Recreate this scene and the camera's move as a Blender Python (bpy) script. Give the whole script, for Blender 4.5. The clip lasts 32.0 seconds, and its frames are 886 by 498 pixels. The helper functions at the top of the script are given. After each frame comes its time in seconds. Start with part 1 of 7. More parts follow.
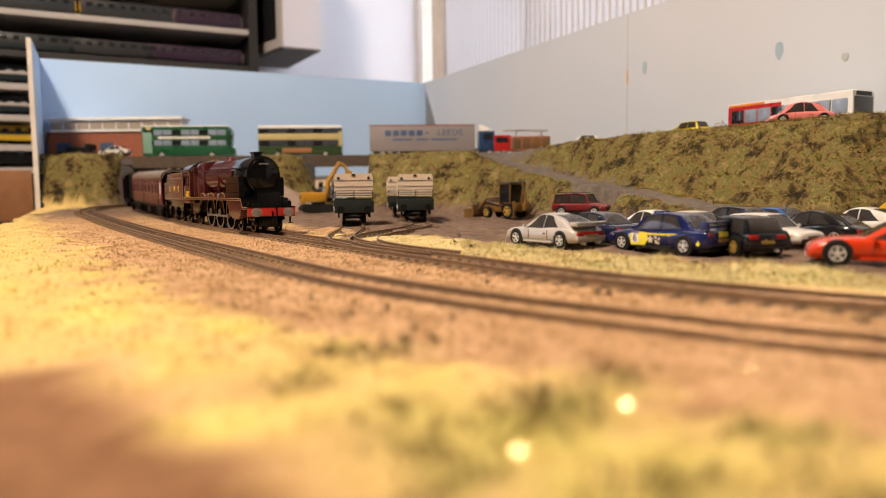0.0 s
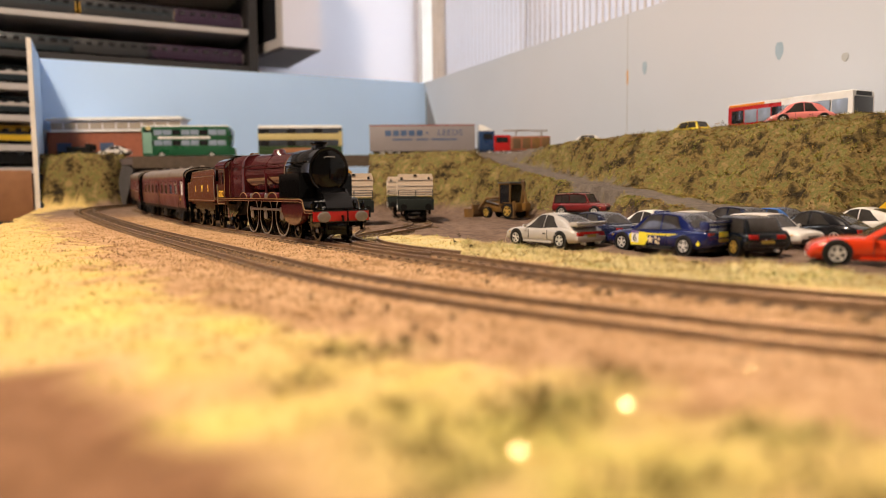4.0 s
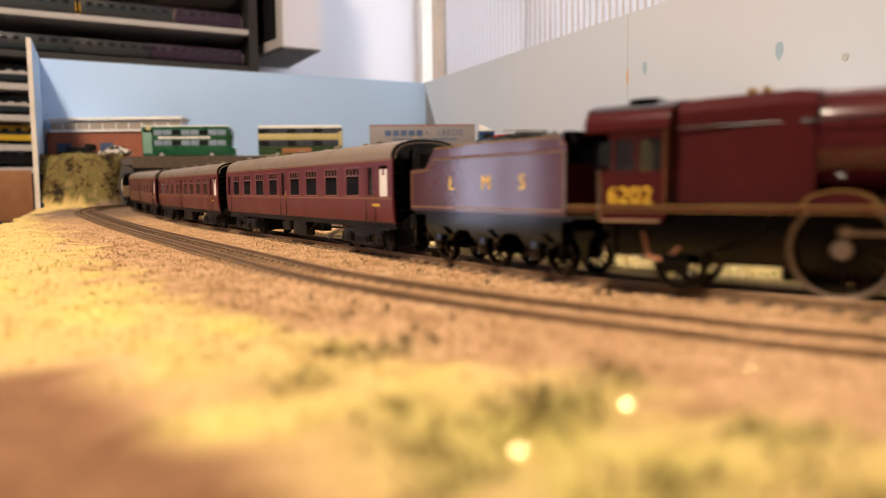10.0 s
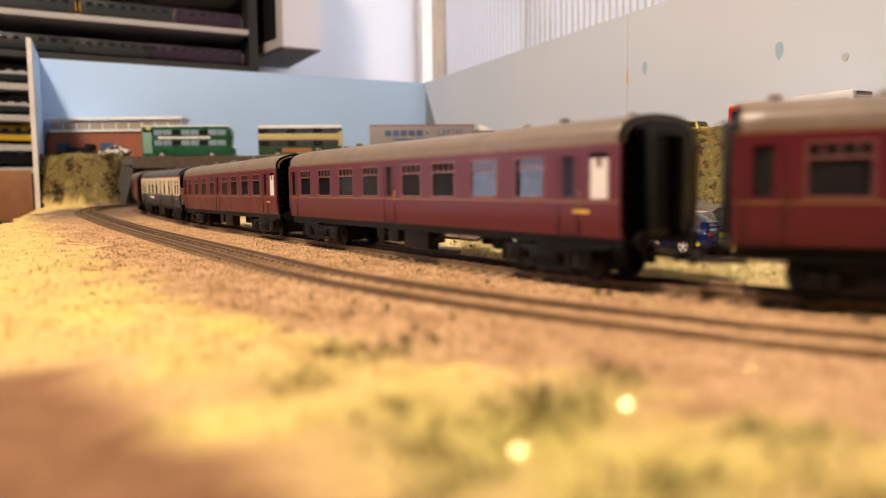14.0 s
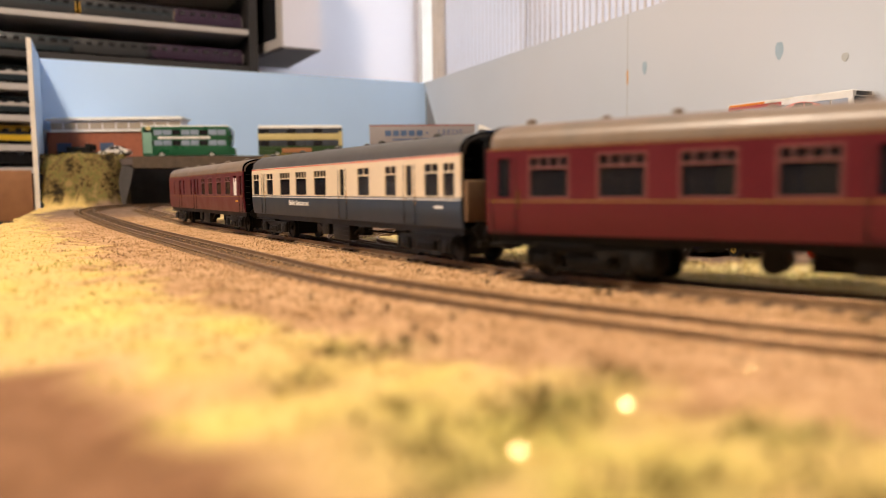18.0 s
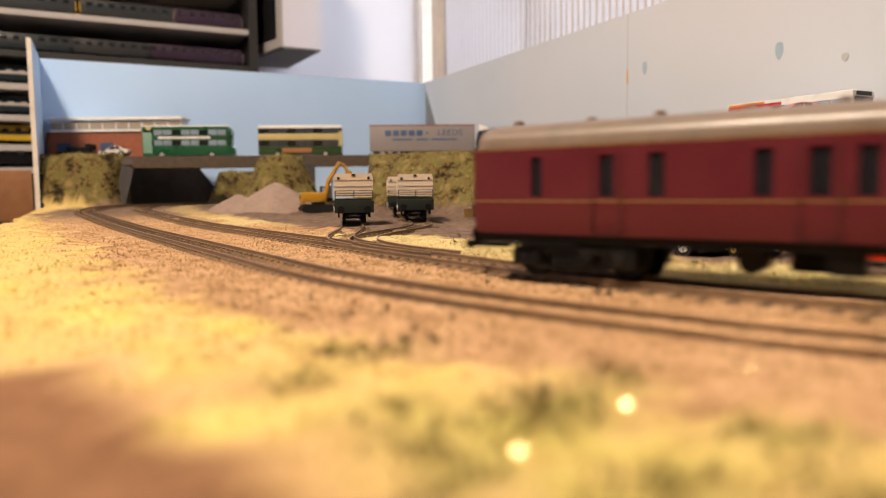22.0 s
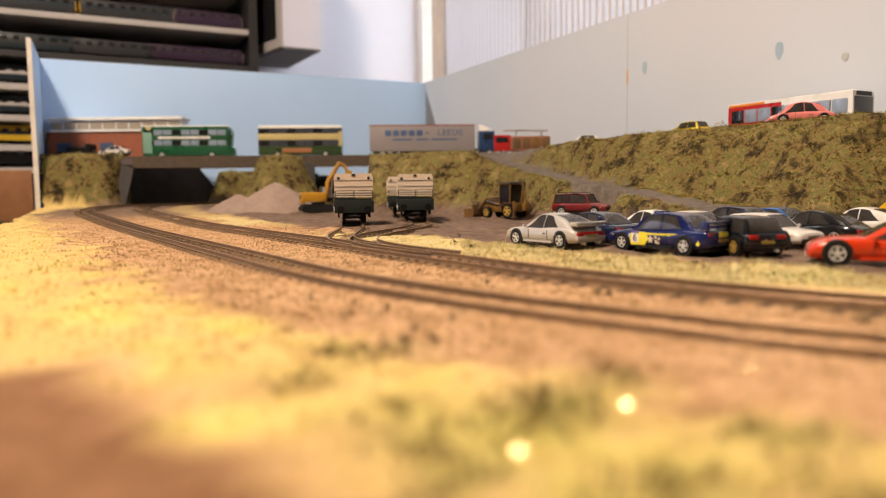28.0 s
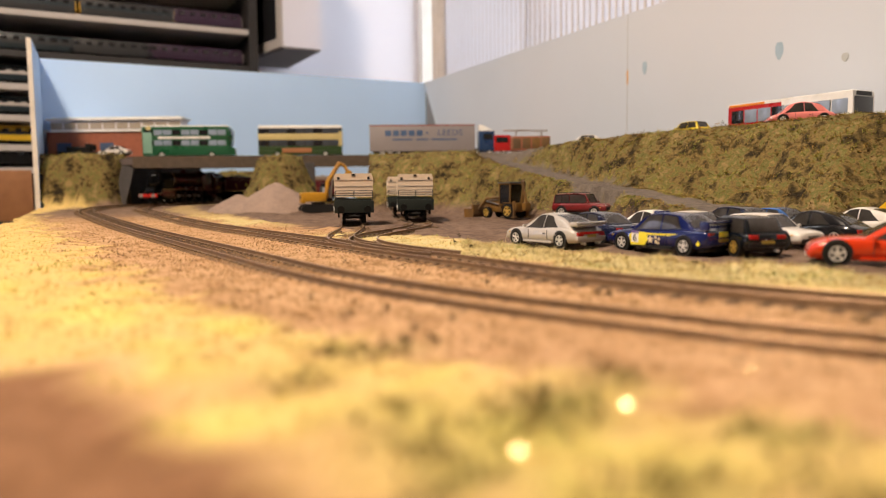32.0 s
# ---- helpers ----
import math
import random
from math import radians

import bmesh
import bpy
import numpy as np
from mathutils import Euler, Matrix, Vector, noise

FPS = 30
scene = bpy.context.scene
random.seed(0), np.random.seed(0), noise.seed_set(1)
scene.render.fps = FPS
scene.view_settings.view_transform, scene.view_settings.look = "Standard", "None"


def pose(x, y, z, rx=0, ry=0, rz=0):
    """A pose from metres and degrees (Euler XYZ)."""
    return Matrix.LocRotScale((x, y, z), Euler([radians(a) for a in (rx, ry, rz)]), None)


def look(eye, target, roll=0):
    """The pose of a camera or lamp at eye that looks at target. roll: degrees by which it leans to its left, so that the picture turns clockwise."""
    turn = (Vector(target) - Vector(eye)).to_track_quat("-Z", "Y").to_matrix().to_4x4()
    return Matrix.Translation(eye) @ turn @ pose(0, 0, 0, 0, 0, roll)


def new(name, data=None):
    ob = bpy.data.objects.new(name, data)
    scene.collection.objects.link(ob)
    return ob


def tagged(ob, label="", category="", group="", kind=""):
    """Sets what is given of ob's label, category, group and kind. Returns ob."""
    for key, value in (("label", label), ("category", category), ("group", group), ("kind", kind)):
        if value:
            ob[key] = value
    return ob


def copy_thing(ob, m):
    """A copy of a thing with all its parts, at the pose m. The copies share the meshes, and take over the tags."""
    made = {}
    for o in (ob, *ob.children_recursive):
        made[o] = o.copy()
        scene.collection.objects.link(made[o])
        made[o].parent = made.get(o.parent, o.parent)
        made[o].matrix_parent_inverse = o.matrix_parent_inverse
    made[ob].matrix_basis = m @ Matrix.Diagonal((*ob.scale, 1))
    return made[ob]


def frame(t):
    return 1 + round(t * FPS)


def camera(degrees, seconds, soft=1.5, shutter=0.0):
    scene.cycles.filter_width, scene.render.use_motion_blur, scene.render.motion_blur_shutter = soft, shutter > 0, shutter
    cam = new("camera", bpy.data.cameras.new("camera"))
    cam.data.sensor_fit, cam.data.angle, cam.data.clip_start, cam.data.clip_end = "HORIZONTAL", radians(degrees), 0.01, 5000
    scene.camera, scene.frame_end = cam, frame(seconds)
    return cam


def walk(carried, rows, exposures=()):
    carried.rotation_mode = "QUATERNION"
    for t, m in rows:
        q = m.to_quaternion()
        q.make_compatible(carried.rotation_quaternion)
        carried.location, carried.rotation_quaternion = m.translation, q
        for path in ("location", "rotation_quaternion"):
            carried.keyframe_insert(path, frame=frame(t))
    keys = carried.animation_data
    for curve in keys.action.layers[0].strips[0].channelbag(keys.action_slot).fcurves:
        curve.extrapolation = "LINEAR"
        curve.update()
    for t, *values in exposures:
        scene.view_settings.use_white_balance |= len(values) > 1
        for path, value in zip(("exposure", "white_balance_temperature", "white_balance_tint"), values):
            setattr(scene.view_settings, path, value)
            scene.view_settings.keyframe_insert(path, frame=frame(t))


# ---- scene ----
# All plans below are in millimetres; MM turns them into metres.
MM = 0.001
EYE = (0.0, 0.0, 0.03109)
cam = camera(62.72, 32.0, soft=0.55, shutter=0.5)
VIEW = look(EYE, (0.0, math.cos(radians(4.717)), EYE[2] - math.sin(radians(4.717))), -0.707)
walk(cam, [(0.0, VIEW), (32.0, VIEW)], [(0.0, 0.0), (32.0, 0.0)])
cam.data.dof.use_dof = True
cam.data.dof.focus_distance = 0.50
cam.data.dof.aperture_fstop = 8.8

# ---- light ----
world = bpy.data.worlds.new("sky")
scene.world = world
world.use_nodes = True
wn = world.node_tree
sky = wn.nodes.new("ShaderNodeTexSky")
sky.sky_type, sky.sun_disc = "NISHITA", False
sky.sun_elevation, sky.sun_rotation = radians(35), radians(60)
wn.nodes["Background"].inputs["Strength"].default_value = 0.10
wn.links.new(sky.outputs["Color"], wn.nodes["Background"].inputs["Color"])


def area_lamp(name, eye, target, sx, sy, watts, colour):
    data = bpy.data.lights.new(name, "AREA")
    data.shape, data.size, data.size_y = "RECTANGLE", sx, sy
    data.energy, data.color = watts, colour
    ob = new(name, data)
    ob.matrix_world = look(eye, target)
    return ob


area_lamp("ceiling_light_lamp", (-0.70, -0.15, 1.70), (-0.05, 0.45, 0.0), 0.24, 0.24, 64.0, (1.0, 0.80, 0.615))
area_lamp("window_light", (1.05, 2.05, 0.85), (-0.35, 0.95, 0.30), 1.5, 0.9, 36.0, (0.86, 0.92, 1.0))
# weak fill lamp added for the back boards; no fitting belongs to it
area_lamp("second_ceiling_light_lamp", (-1.3, 0.95, 1.70), (-0.7, 1.6, 0.2), 0.40, 0.40, 6.0, (0.94, 0.95, 1.0))


# ---- materials ----
def mat(name, rgb, rough=0.5, var=0.12, scale=300.0, bump=0.0, metal=0.0, coat=0.0, dirt=None, dirt_amount=0.0, spec=0.5, glass=0.0, glow=0.0):
    """A surface with fine grain and broader patches; dirt is a second colour in the patches."""
    m = bpy.data.materials.new(name)
    m.use_nodes = True
    nt = m.node_tree
    b = nt.nodes["Principled BSDF"]
    tc = nt.nodes.new("ShaderNodeTexCoord")
    fine = nt.nodes.new("ShaderNodeTexNoise")
    fine.inputs["Scale"].default_value, fine.inputs["Detail"].default_value = scale, 4.0
    broad = nt.nodes.new("ShaderNodeTexNoise")
    broad.inputs["Scale"].default_value, broad.inputs["Detail"].default_value = scale * 0.13, 3.0
    for n in (fine, broad):
        nt.links.new(tc.outputs["Object"], n.inputs["Vector"])
    mixf = nt.nodes.new("ShaderNodeMath")
    mixf.operation = "ADD"
    nt.links.new(fine.outputs["Fac"], mixf.inputs[0])
    nt.links.new(broad.outputs["Fac"], mixf.inputs[1])
    ramp = nt.nodes.new("ShaderNodeMapRange")
    ramp.inputs["From Min"].default_value, ramp.inputs["From Max"].default_value = 0.65, 1.35
    ramp.inputs["To Min"].default_value, ramp.inputs["To Max"].default_value = 1.0 - var, 1.0 + var
    nt.links.new(mixf.outputs[0], ramp.inputs["Value"])
    mul = nt.nodes.new("ShaderNodeVectorMath")
    mul.operation = "SCALE"
    mul.inputs[0].default_value = rgb
    nt.links.new(ramp.outputs["Result"], mul.inputs["Scale"])
    colour = mul.outputs["Vector"]
    if dirt:
        thr = nt.nodes.new("ShaderNodeMapRange")
        thr.inputs["From Min"].default_value, thr.inputs["From Max"].default_value = 0.62 - 0.35 * dirt_amount, 0.75 - 0.2 * dirt_amount
        nt.links.new(broad.outputs["Fac"], thr.inputs["Value"])
        mx = nt.nodes.new("ShaderNodeMix")
        mx.data_type = "RGBA"
        nt.links.new(thr.outputs["Result"], mx.inputs["Factor"])
        nt.links.new(colour, mx.inputs["A"])
        mx.inputs["B"].default_value = (*dirt, 1)
        colour = mx.outputs["Result"]
    nt.links.new(colour, b.inputs["Base Color"])
    rr = nt.nodes.new("ShaderNodeMapRange")
    rr.inputs["From Min"].default_value, rr.inputs["From Max"].default_value = 0.3, 0.7
    rr.inputs["To Min"].default_value, rr.inputs["To Max"].default_value = max(0.02, rough * 0.82), min(1.0, rough * 1.18)
    nt.links.new(broad.outputs["Fac"], rr.inputs["Value"])
    nt.links.new(rr.outputs["Result"], b.inputs["Roughness"])
    b.inputs["Metallic"].default_value = metal
    b.inputs["Coat Weight"].default_value = coat
    b.inputs["Coat Roughness"].default_value = 0.08
    b.inputs["Specular IOR Level"].default_value = spec
    if glass:
        b.inputs["Transmission Weight"].default_value = glass
        b.inputs["IOR"].default_value = 1.3
    if glow:
        nt.links.new(colour, b.inputs["Emission Color"])
        b.inputs["Emission Strength"].default_value = glow
    if bump:
        bp = nt.nodes.new("ShaderNodeBump")
        bp.inputs["Strength"].default_value, bp.inputs["Distance"].default_value = 0.6, bump
        nt.links.new(fine.outputs["Fac"], bp.inputs["Height"])
        nt.links.new(bp.outputs["Normal"], b.inputs["Normal"])
    return m


def pane_mat(name, tint, rough=0.04, clear=0.75):
    """Thin glass: clear with a gloss, so that what lies behind shows."""
    m = bpy.data.materials.new(name)
    m.use_nodes = True
    nt = m.node_tree
    b = nt.nodes["Principled BSDF"]
    b.inputs["Base Color"].default_value = (*tint, 1)
    b.inputs["Roughness"].default_value = rough
    tr = nt.nodes.new("ShaderNodeBsdfTransparent")
    tr.inputs["Color"].default_value = (0.85, 0.87, 0.87, 1)
    mx = nt.nodes.new("ShaderNodeMixShader")
    mx.inputs["Fac"].default_value = clear
    nt.links.new(b.outputs["BSDF"], mx.inputs[1])
    nt.links.new(tr.outputs["BSDF"], mx.inputs[2])
    nt.links.new(mx.outputs["Shader"], nt.nodes["Material Output"].inputs["Surface"])
    return m


M = {}
for key, args in dict(
    crimson=dict(rgb=(0.062, 0.0105, 0.012), rough=0.11, var=0.10, scale=500, coat=0.1),
    coach_maroon=dict(rgb=(0.112, 0.014, 0.022), rough=0.34, var=0.10, scale=500, spec=0.42),
    coach_roof=dict(rgb=(0.20, 0.15, 0.11), rough=0.38, var=0.12, scale=250, dirt=(0.13, 0.11, 0.09), dirt_amount=0.3),
    roof_dark=dict(rgb=(0.075, 0.07, 0.066), rough=0.5, var=0.15, scale=250),
    cream=dict(rgb=(0.72, 0.60, 0.42), rough=0.4, var=0.05, scale=400),
    coach_blue=dict(rgb=(0.008, 0.024, 0.045), rough=0.35, var=0.1, scale=400),
    loco_black=dict(rgb=(0.0018, 0.0018, 0.002), rough=0.11, var=0.2, scale=400, spec=0.28),
    underframe=dict(rgb=(0.0036, 0.0034, 0.0034), rough=0.5, var=0.3, scale=500, dirt=(0.010, 0.008, 0.006), dirt_amount=0.3, spec=0.25),
    gold=dict(rgb=(0.27, 0.16, 0.052), rough=0.4, var=0.1, scale=600),
    letter_gold=dict(rgb=(0.85, 0.55, 0.05), rough=0.4, var=0.05, scale=600),
    brass=dict(rgb=(0.75, 0.48, 0.16), rough=0.25, var=0.1, scale=500, metal=1.0),
    steel=dict(rgb=(0.42, 0.40, 0.38), rough=0.38, var=0.15, scale=500, metal=0.9),
    buffer_steel=dict(rgb=(0.33, 0.30, 0.27), rough=0.45, var=0.15, scale=500, metal=0.4),
    red_beam=dict(rgb=(0.60, 0.02, 0.015), rough=0.35, var=0.08, scale=400, coat=0.2),
    white_paint=dict(rgb=(0.78, 0.76, 0.72), rough=0.45, var=0.06, scale=300),
    rail_rust=dict(rgb=(0.19, 0.115, 0.06), rough=0.6, var=0.25, scale=400, bump=0.0002, dirt=(0.24, 0.15, 0.078), dirt_amount=0.4),
    rail_top=dict(rgb=(0.40, 0.26, 0.15), rough=0.36, var=0.2, scale=200, metal=0.8),
    sleeper=dict(rgb=(0.115, 0.076, 0.048), rough=0.9, var=0.4, scale=420, bump=0.0003, dirt=(0.21, 0.135, 0.075), dirt_amount=0.4, spec=0.2),
    rail_chair=dict(rgb=(0.12, 0.078, 0.046), rough=0.8, var=0.3, scale=500, spec=0.2),
    board_blue=dict(rgb=(0.47, 0.67, 0.97), rough=0.75, var=0.05, scale=6, dirt=(0.53, 0.71, 0.97), dirt_amount=0.2),
    board_grey=dict(rgb=(0.53, 0.585, 0.66), rough=0.8, var=0.05, scale=8, dirt=(0.57, 0.59, 0.64), dirt_amount=0.3),
    # grey that puts the shade of the boards' corner into the colour
    board_shade_grey=dict(rgb=(0.20, 0.20, 0.21), rough=0.85, var=0.1, scale=20),
    board_edge=dict(rgb=(0.72, 0.66, 0.58), rough=0.8, var=0.1, scale=60),
    spot_blue=dict(rgb=(0.33, 0.43, 0.52), rough=0.8, var=0.1, scale=80),
    spot_grey=dict(rgb=(0.44, 0.45, 0.45), rough=0.8, var=0.1, scale=80),
    spot_ochre=dict(rgb=(0.62, 0.36, 0.16), rough=0.8, var=0.1, scale=80),
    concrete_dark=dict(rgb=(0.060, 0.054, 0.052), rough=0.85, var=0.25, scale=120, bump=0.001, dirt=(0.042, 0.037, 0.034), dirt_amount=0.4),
    beam_brown=dict(rgb=(0.085, 0.060, 0.040), rough=0.8, var=0.3, scale=120, bump=0.001),
    heap=dict(rgb=(0.27, 0.19, 0.145), rough=0.95, var=0.25, scale=500, bump=0.0008),
    tyre=dict(rgb=(0.010, 0.0095, 0.0095), spec=0.2, rough=0.8, var=0.2, scale=600),
    rim_silver=dict(rgb=(0.66, 0.64, 0.60), rough=0.3, var=0.1, scale=500, metal=0.25),
    rim_gold=dict(rgb=(0.66, 0.42, 0.08), rough=0.3, var=0.1, scale=500, metal=0.4),
    trim_black=dict(rgb=(0.006, 0.006, 0.006), rough=0.5, var=0.2, scale=500),
    glass_dark=dict(rgb=(0.016, 0.016, 0.018), rough=0.08, var=0.1, scale=200, coat=0.3),
    glass_light=dict(rgb=(0.25, 0.30, 0.38), rough=0.1, var=0.2, scale=150, coat=0.3),
    lamp_white=dict(rgb=(0.75, 0.75, 0.72), rough=0.2, var=0.05, scale=300),
    lamp_red=dict(rgb=(0.45, 0.02, 0.015), rough=0.2, var=0.08, scale=300),
    plate_yellow=dict(rgb=(0.38, 0.29, 0.06), rough=0.5, var=0.05, scale=300),
    flask_cream=dict(rgb=(0.68, 0.55, 0.42), rough=0.5, var=0.07, scale=250, dirt=(0.52, 0.40, 0.30), dirt_amount=0.2),
    flask_green=dict(rgb=(0.006, 0.011, 0.009), rough=0.5, var=0.2, scale=300),
    digger_yellow=dict(rgb=(0.50, 0.25, 0.015), rough=0.45, var=0.15, scale=300, dirt=(0.26, 0.13, 0.03), dirt_amount=0.5),
    digger_muddy=dict(rgb=(0.20, 0.098, 0.016), rough=0.6, var=0.3, scale=300, dirt=(0.10, 0.055, 0.022), dirt_amount=0.8),
    brick_red=dict(rgb=(0.30, 0.10, 0.055), rough=0.85, var=0.15, scale=150),
    wood_brown=dict(rgb=(0.33, 0.14, 0.05), rough=0.6, var=0.2, scale=40),
    wall_white=dict(rgb=(0.66, 0.64, 0.69), rough=0.8, var=0.03, scale=5),
    shelf_white=dict(rgb=(0.46, 0.42, 0.39), rough=0.6, var=0.05, scale=20),
    cabinet_dark=dict(rgb=(0.025, 0.022, 0.022), rough=0.6, var=0.2, scale=20),
    cabinet_back=dict(rgb=(0.16, 0.14, 0.13), rough=0.8, var=0.1, scale=15),
    curtain=dict(rgb=(0.62, 0.57, 0.54), rough=0.9, var=0.1, scale=60),
    # for the unseen ceiling and walls: dark, so that less light bounces back
    unseen_wall_dark=dict(rgb=(0.26, 0.23, 0.20), rough=0.9, var=0.05, scale=5),
    carpet=dict(rgb=(0.20, 0.15, 0.11), rough=0.95, var=0.2, scale=80, bump=0.003),
    asphalt=dict(rgb=(0.12, 0.092, 0.085), rough=0.9, var=0.25, scale=400, bump=0.0005),
    seat=dict(rgb=(0.17, 0.10, 0.055), rough=0.8, var=0.15, scale=300),
    tyre_steel=dict(rgb=(0.30, 0.25, 0.20), rough=0.4, var=0.15, scale=500, metal=0.7),
    hub_grey=dict(rgb=(0.42, 0.40, 0.38), rough=0.45, var=0.1, scale=500),
    rod_steel=dict(rgb=(0.30, 0.24, 0.19), rough=0.4, var=0.15, scale=500, metal=0.6),
    brass_dull=dict(rgb=(0.45, 0.20, 0.12), rough=0.4, var=0.15, scale=500, metal=0.6),
    coal=dict(rgb=(0.012, 0.012, 0.012), rough=0.5, var=0.4, scale=500),
    window_buff=dict(rgb=(0.36, 0.31, 0.25), rough=0.3, var=0.15, scale=80),
    door_blue=dict(rgb=(0.05, 0.08, 0.15), rough=0.5, var=0.15, scale=80),
    strip_beige=dict(rgb=(0.60, 0.50, 0.42), rough=0.7, var=0.05, scale=20),
    glass_mid=dict(rgb=(0.055, 0.062, 0.075), rough=0.1, var=0.2, scale=150, coat=0.3),
    glint_metal=dict(rgb=(0.9, 0.68, 0.35), rough=0.30, var=0.05, scale=500, metal=1.0),
    seat_dark=dict(rgb=(0.10, 0.04, 0.03), rough=0.8, var=0.15, scale=300),
).items():
    M[key] = mat(key, **args)
blind_m = mat("blind_cloth", rgb=(0.70, 0.70, 0.74), rough=0.8, var=0.05, scale=40)
bn = blind_m.node_tree
tl = bn.nodes.new("ShaderNodeBsdfTranslucent")
tl.inputs["Color"].default_value = (0.80, 0.80, 0.84, 1)
ms = bn.nodes.new("ShaderNodeMixShader")
ms.inputs["Fac"].default_value = 0.5
bn.links.new(bn.nodes["Principled BSDF"].outputs["BSDF"], ms.inputs[1])
bn.links.new(tl.outputs["BSDF"], ms.inputs[2])
bn.links.new(ms.outputs["Shader"], bn.nodes["Material Output"].inputs["Surface"])
M["blind_cloth"] = blind_m
M["daylight"] = mat("daylight", rgb=(0.72, 0.74, 0.92), rough=1.0, var=0.10, scale=3, glow=5.0)
M["car_glass"] = mat("car_glass", rgb=(0.095, 0.085, 0.078), rough=0.09, var=0.5, scale=90, coat=0.4)
M["pane"] = pane_mat("pane", (0.02, 0.02, 0.025), 0.03, 0.45)


def island_mat(name, stops, rough=0.9, patches=None, size=26.0):
    """Loose pieces in one mesh, each with its own colour from the given list."""
    m = bpy.data.materials.new(name)
    m.use_nodes = True
    nt = m.node_tree
    g = nt.nodes.new("ShaderNodeNewGeometry")
    cr = nt.nodes.new("ShaderNodeValToRGB")
    cr.color_ramp.interpolation = "LINEAR"
    while len(cr.color_ramp.elements) < len(stops):
        cr.color_ramp.elements.new(0.5)
    for i, c in enumerate(stops):
        cr.color_ramp.elements[i].position = i / (len(stops) - 1)
        cr.color_ramp.elements[i].color = (*c, 1)
    nt.links.new(g.outputs["Random Per Island"], cr.inputs["Fac"])
    b = nt.nodes["Principled BSDF"]
    colour = cr.outputs["Color"]
    if patches:
        tc = nt.nodes.new("ShaderNodeTexCoord")
        nz = nt.nodes.new("ShaderNodeTexNoise")
        nz.inputs["Scale"].default_value, nz.inputs["Detail"].default_value = size, 3.0
        nt.links.new(tc.outputs["Object"], nz.inputs["Vector"])
        pr_ = nt.nodes.new("ShaderNodeValToRGB")
        while len(pr_.color_ramp.elements) < len(patches):
            pr_.color_ramp.elements.new(0.5)
        for e, (p, c) in zip(pr_.color_ramp.elements, patches):
            e.position, e.color = p, (*c, 1)
        nt.links.new(nz.outputs["Fac"], pr_.inputs["Fac"])
        mx = nt.nodes.new("ShaderNodeMix")
        mx.data_type, mx.blend_type = "RGBA", "MULTIPLY"
        mx.inputs["Factor"].default_value = 1.0
        nt.links.new(colour, mx.inputs["A"])
        nt.links.new(pr_.outputs["Color"], mx.inputs["B"])
        colour = mx.outputs["Result"]
    nt.links.new(colour, b.inputs["Base Color"])
    b.inputs["Roughness"].default_value = rough
    b.inputs["Specular IOR Level"].default_value = 0.2
    return m


SCRUB_PATCHES = [(0.37, (0.22, 0.17, 0.13)), (0.44, (0.72, 0.56, 0.42)), (0.50, (1.0, 0.86, 0.68)), (0.55, (0.70, 0.98, 0.42)), (0.61, (1.0, 0.95, 0.75))]
M["grass_straw"] = island_mat("grass_straw", [(0.56, 0.41, 0.13), (0.64, 0.48, 0.17), (0.52, 0.44, 0.14), (0.70, 0.55, 0.24), (0.52, 0.38, 0.14)], 0.9, [(0.34, (0.80, 0.62, 0.50)), (0.44, (1.0, 0.90, 0.85)), (0.53, (1.0, 1.0, 1.0)), (0.60, (0.80, 0.95, 0.66)), (0.68, (0.55, 0.66, 0.42))], 26.0)
M["pale_straw"] = island_mat("pale_straw", [(0.60, 0.50, 0.27), (0.50, 0.44, 0.22), (0.66, 0.58, 0.36), (0.38, 0.36, 0.15), (0.56, 0.46, 0.26)], 0.9, [(0.36, (0.55, 0.45, 0.36)), (0.46, (1.0, 0.96, 0.9)), (0.56, (1.0, 1.0, 1.0)), (0.64, (0.62, 0.74, 0.48))], 30.0)
M["scrub_fibre"] = island_mat("scrub_fibre", [(0.21, 0.165, 0.055), (0.42, 0.31, 0.115), (0.28, 0.25, 0.075), (0.54, 0.40, 0.17), (0.34, 0.28, 0.095), (0.23, 0.25, 0.065)], 0.9, SCRUB_PATCHES, 44.0)
M["dark_scrub"] = island_mat("dark_scrub", [(0.026, 0.020, 0.010), (0.060, 0.050, 0.020), (0.038, 0.028, 0.012), (0.085, 0.070, 0.028)])
M["olive_tuft"] = island_mat("olive_tuft", [(0.12, 0.095, 0.03), (0.20, 0.17, 0.05), (0.07, 0.055, 0.02), (0.26, 0.20, 0.07)])
M["grit"] = island_mat("grit", [(0.36, 0.21, 0.09), (0.48, 0.30, 0.14), (0.26, 0.155, 0.07), (0.56, 0.38, 0.20), (0.13, 0.078, 0.038)])


# ---- mesh helpers (millimetres) ----
def box(bm, cx, cy, cz, sx, sy, sz, bev=0.0, rot=None):
    t = bmesh.new()
    bmesh.ops.create_cube(t, size=1.0, matrix=Matrix.Diagonal((sx, sy, sz, 1)))
    if bev:
        bmesh.ops.bevel(t, geom=t.edges[:], offset=bev, segments=2, affect="EDGES", profile=0.6)
    m = Matrix.Translation((cx, cy, cz)) @ (rot or Matrix.Identity(4))
    merge(bm, t, m)


def merge(bm, t, m):
    vs = [bm.verts.new(m @ v.co) for v in t.verts]
    t.verts.index_update()
    for f in t.faces:
        bm.faces.new([vs[v.index] for v in f.verts])
    t.free()


def ring(bm, pts):
    return [bm.verts.new(p) for p in pts]


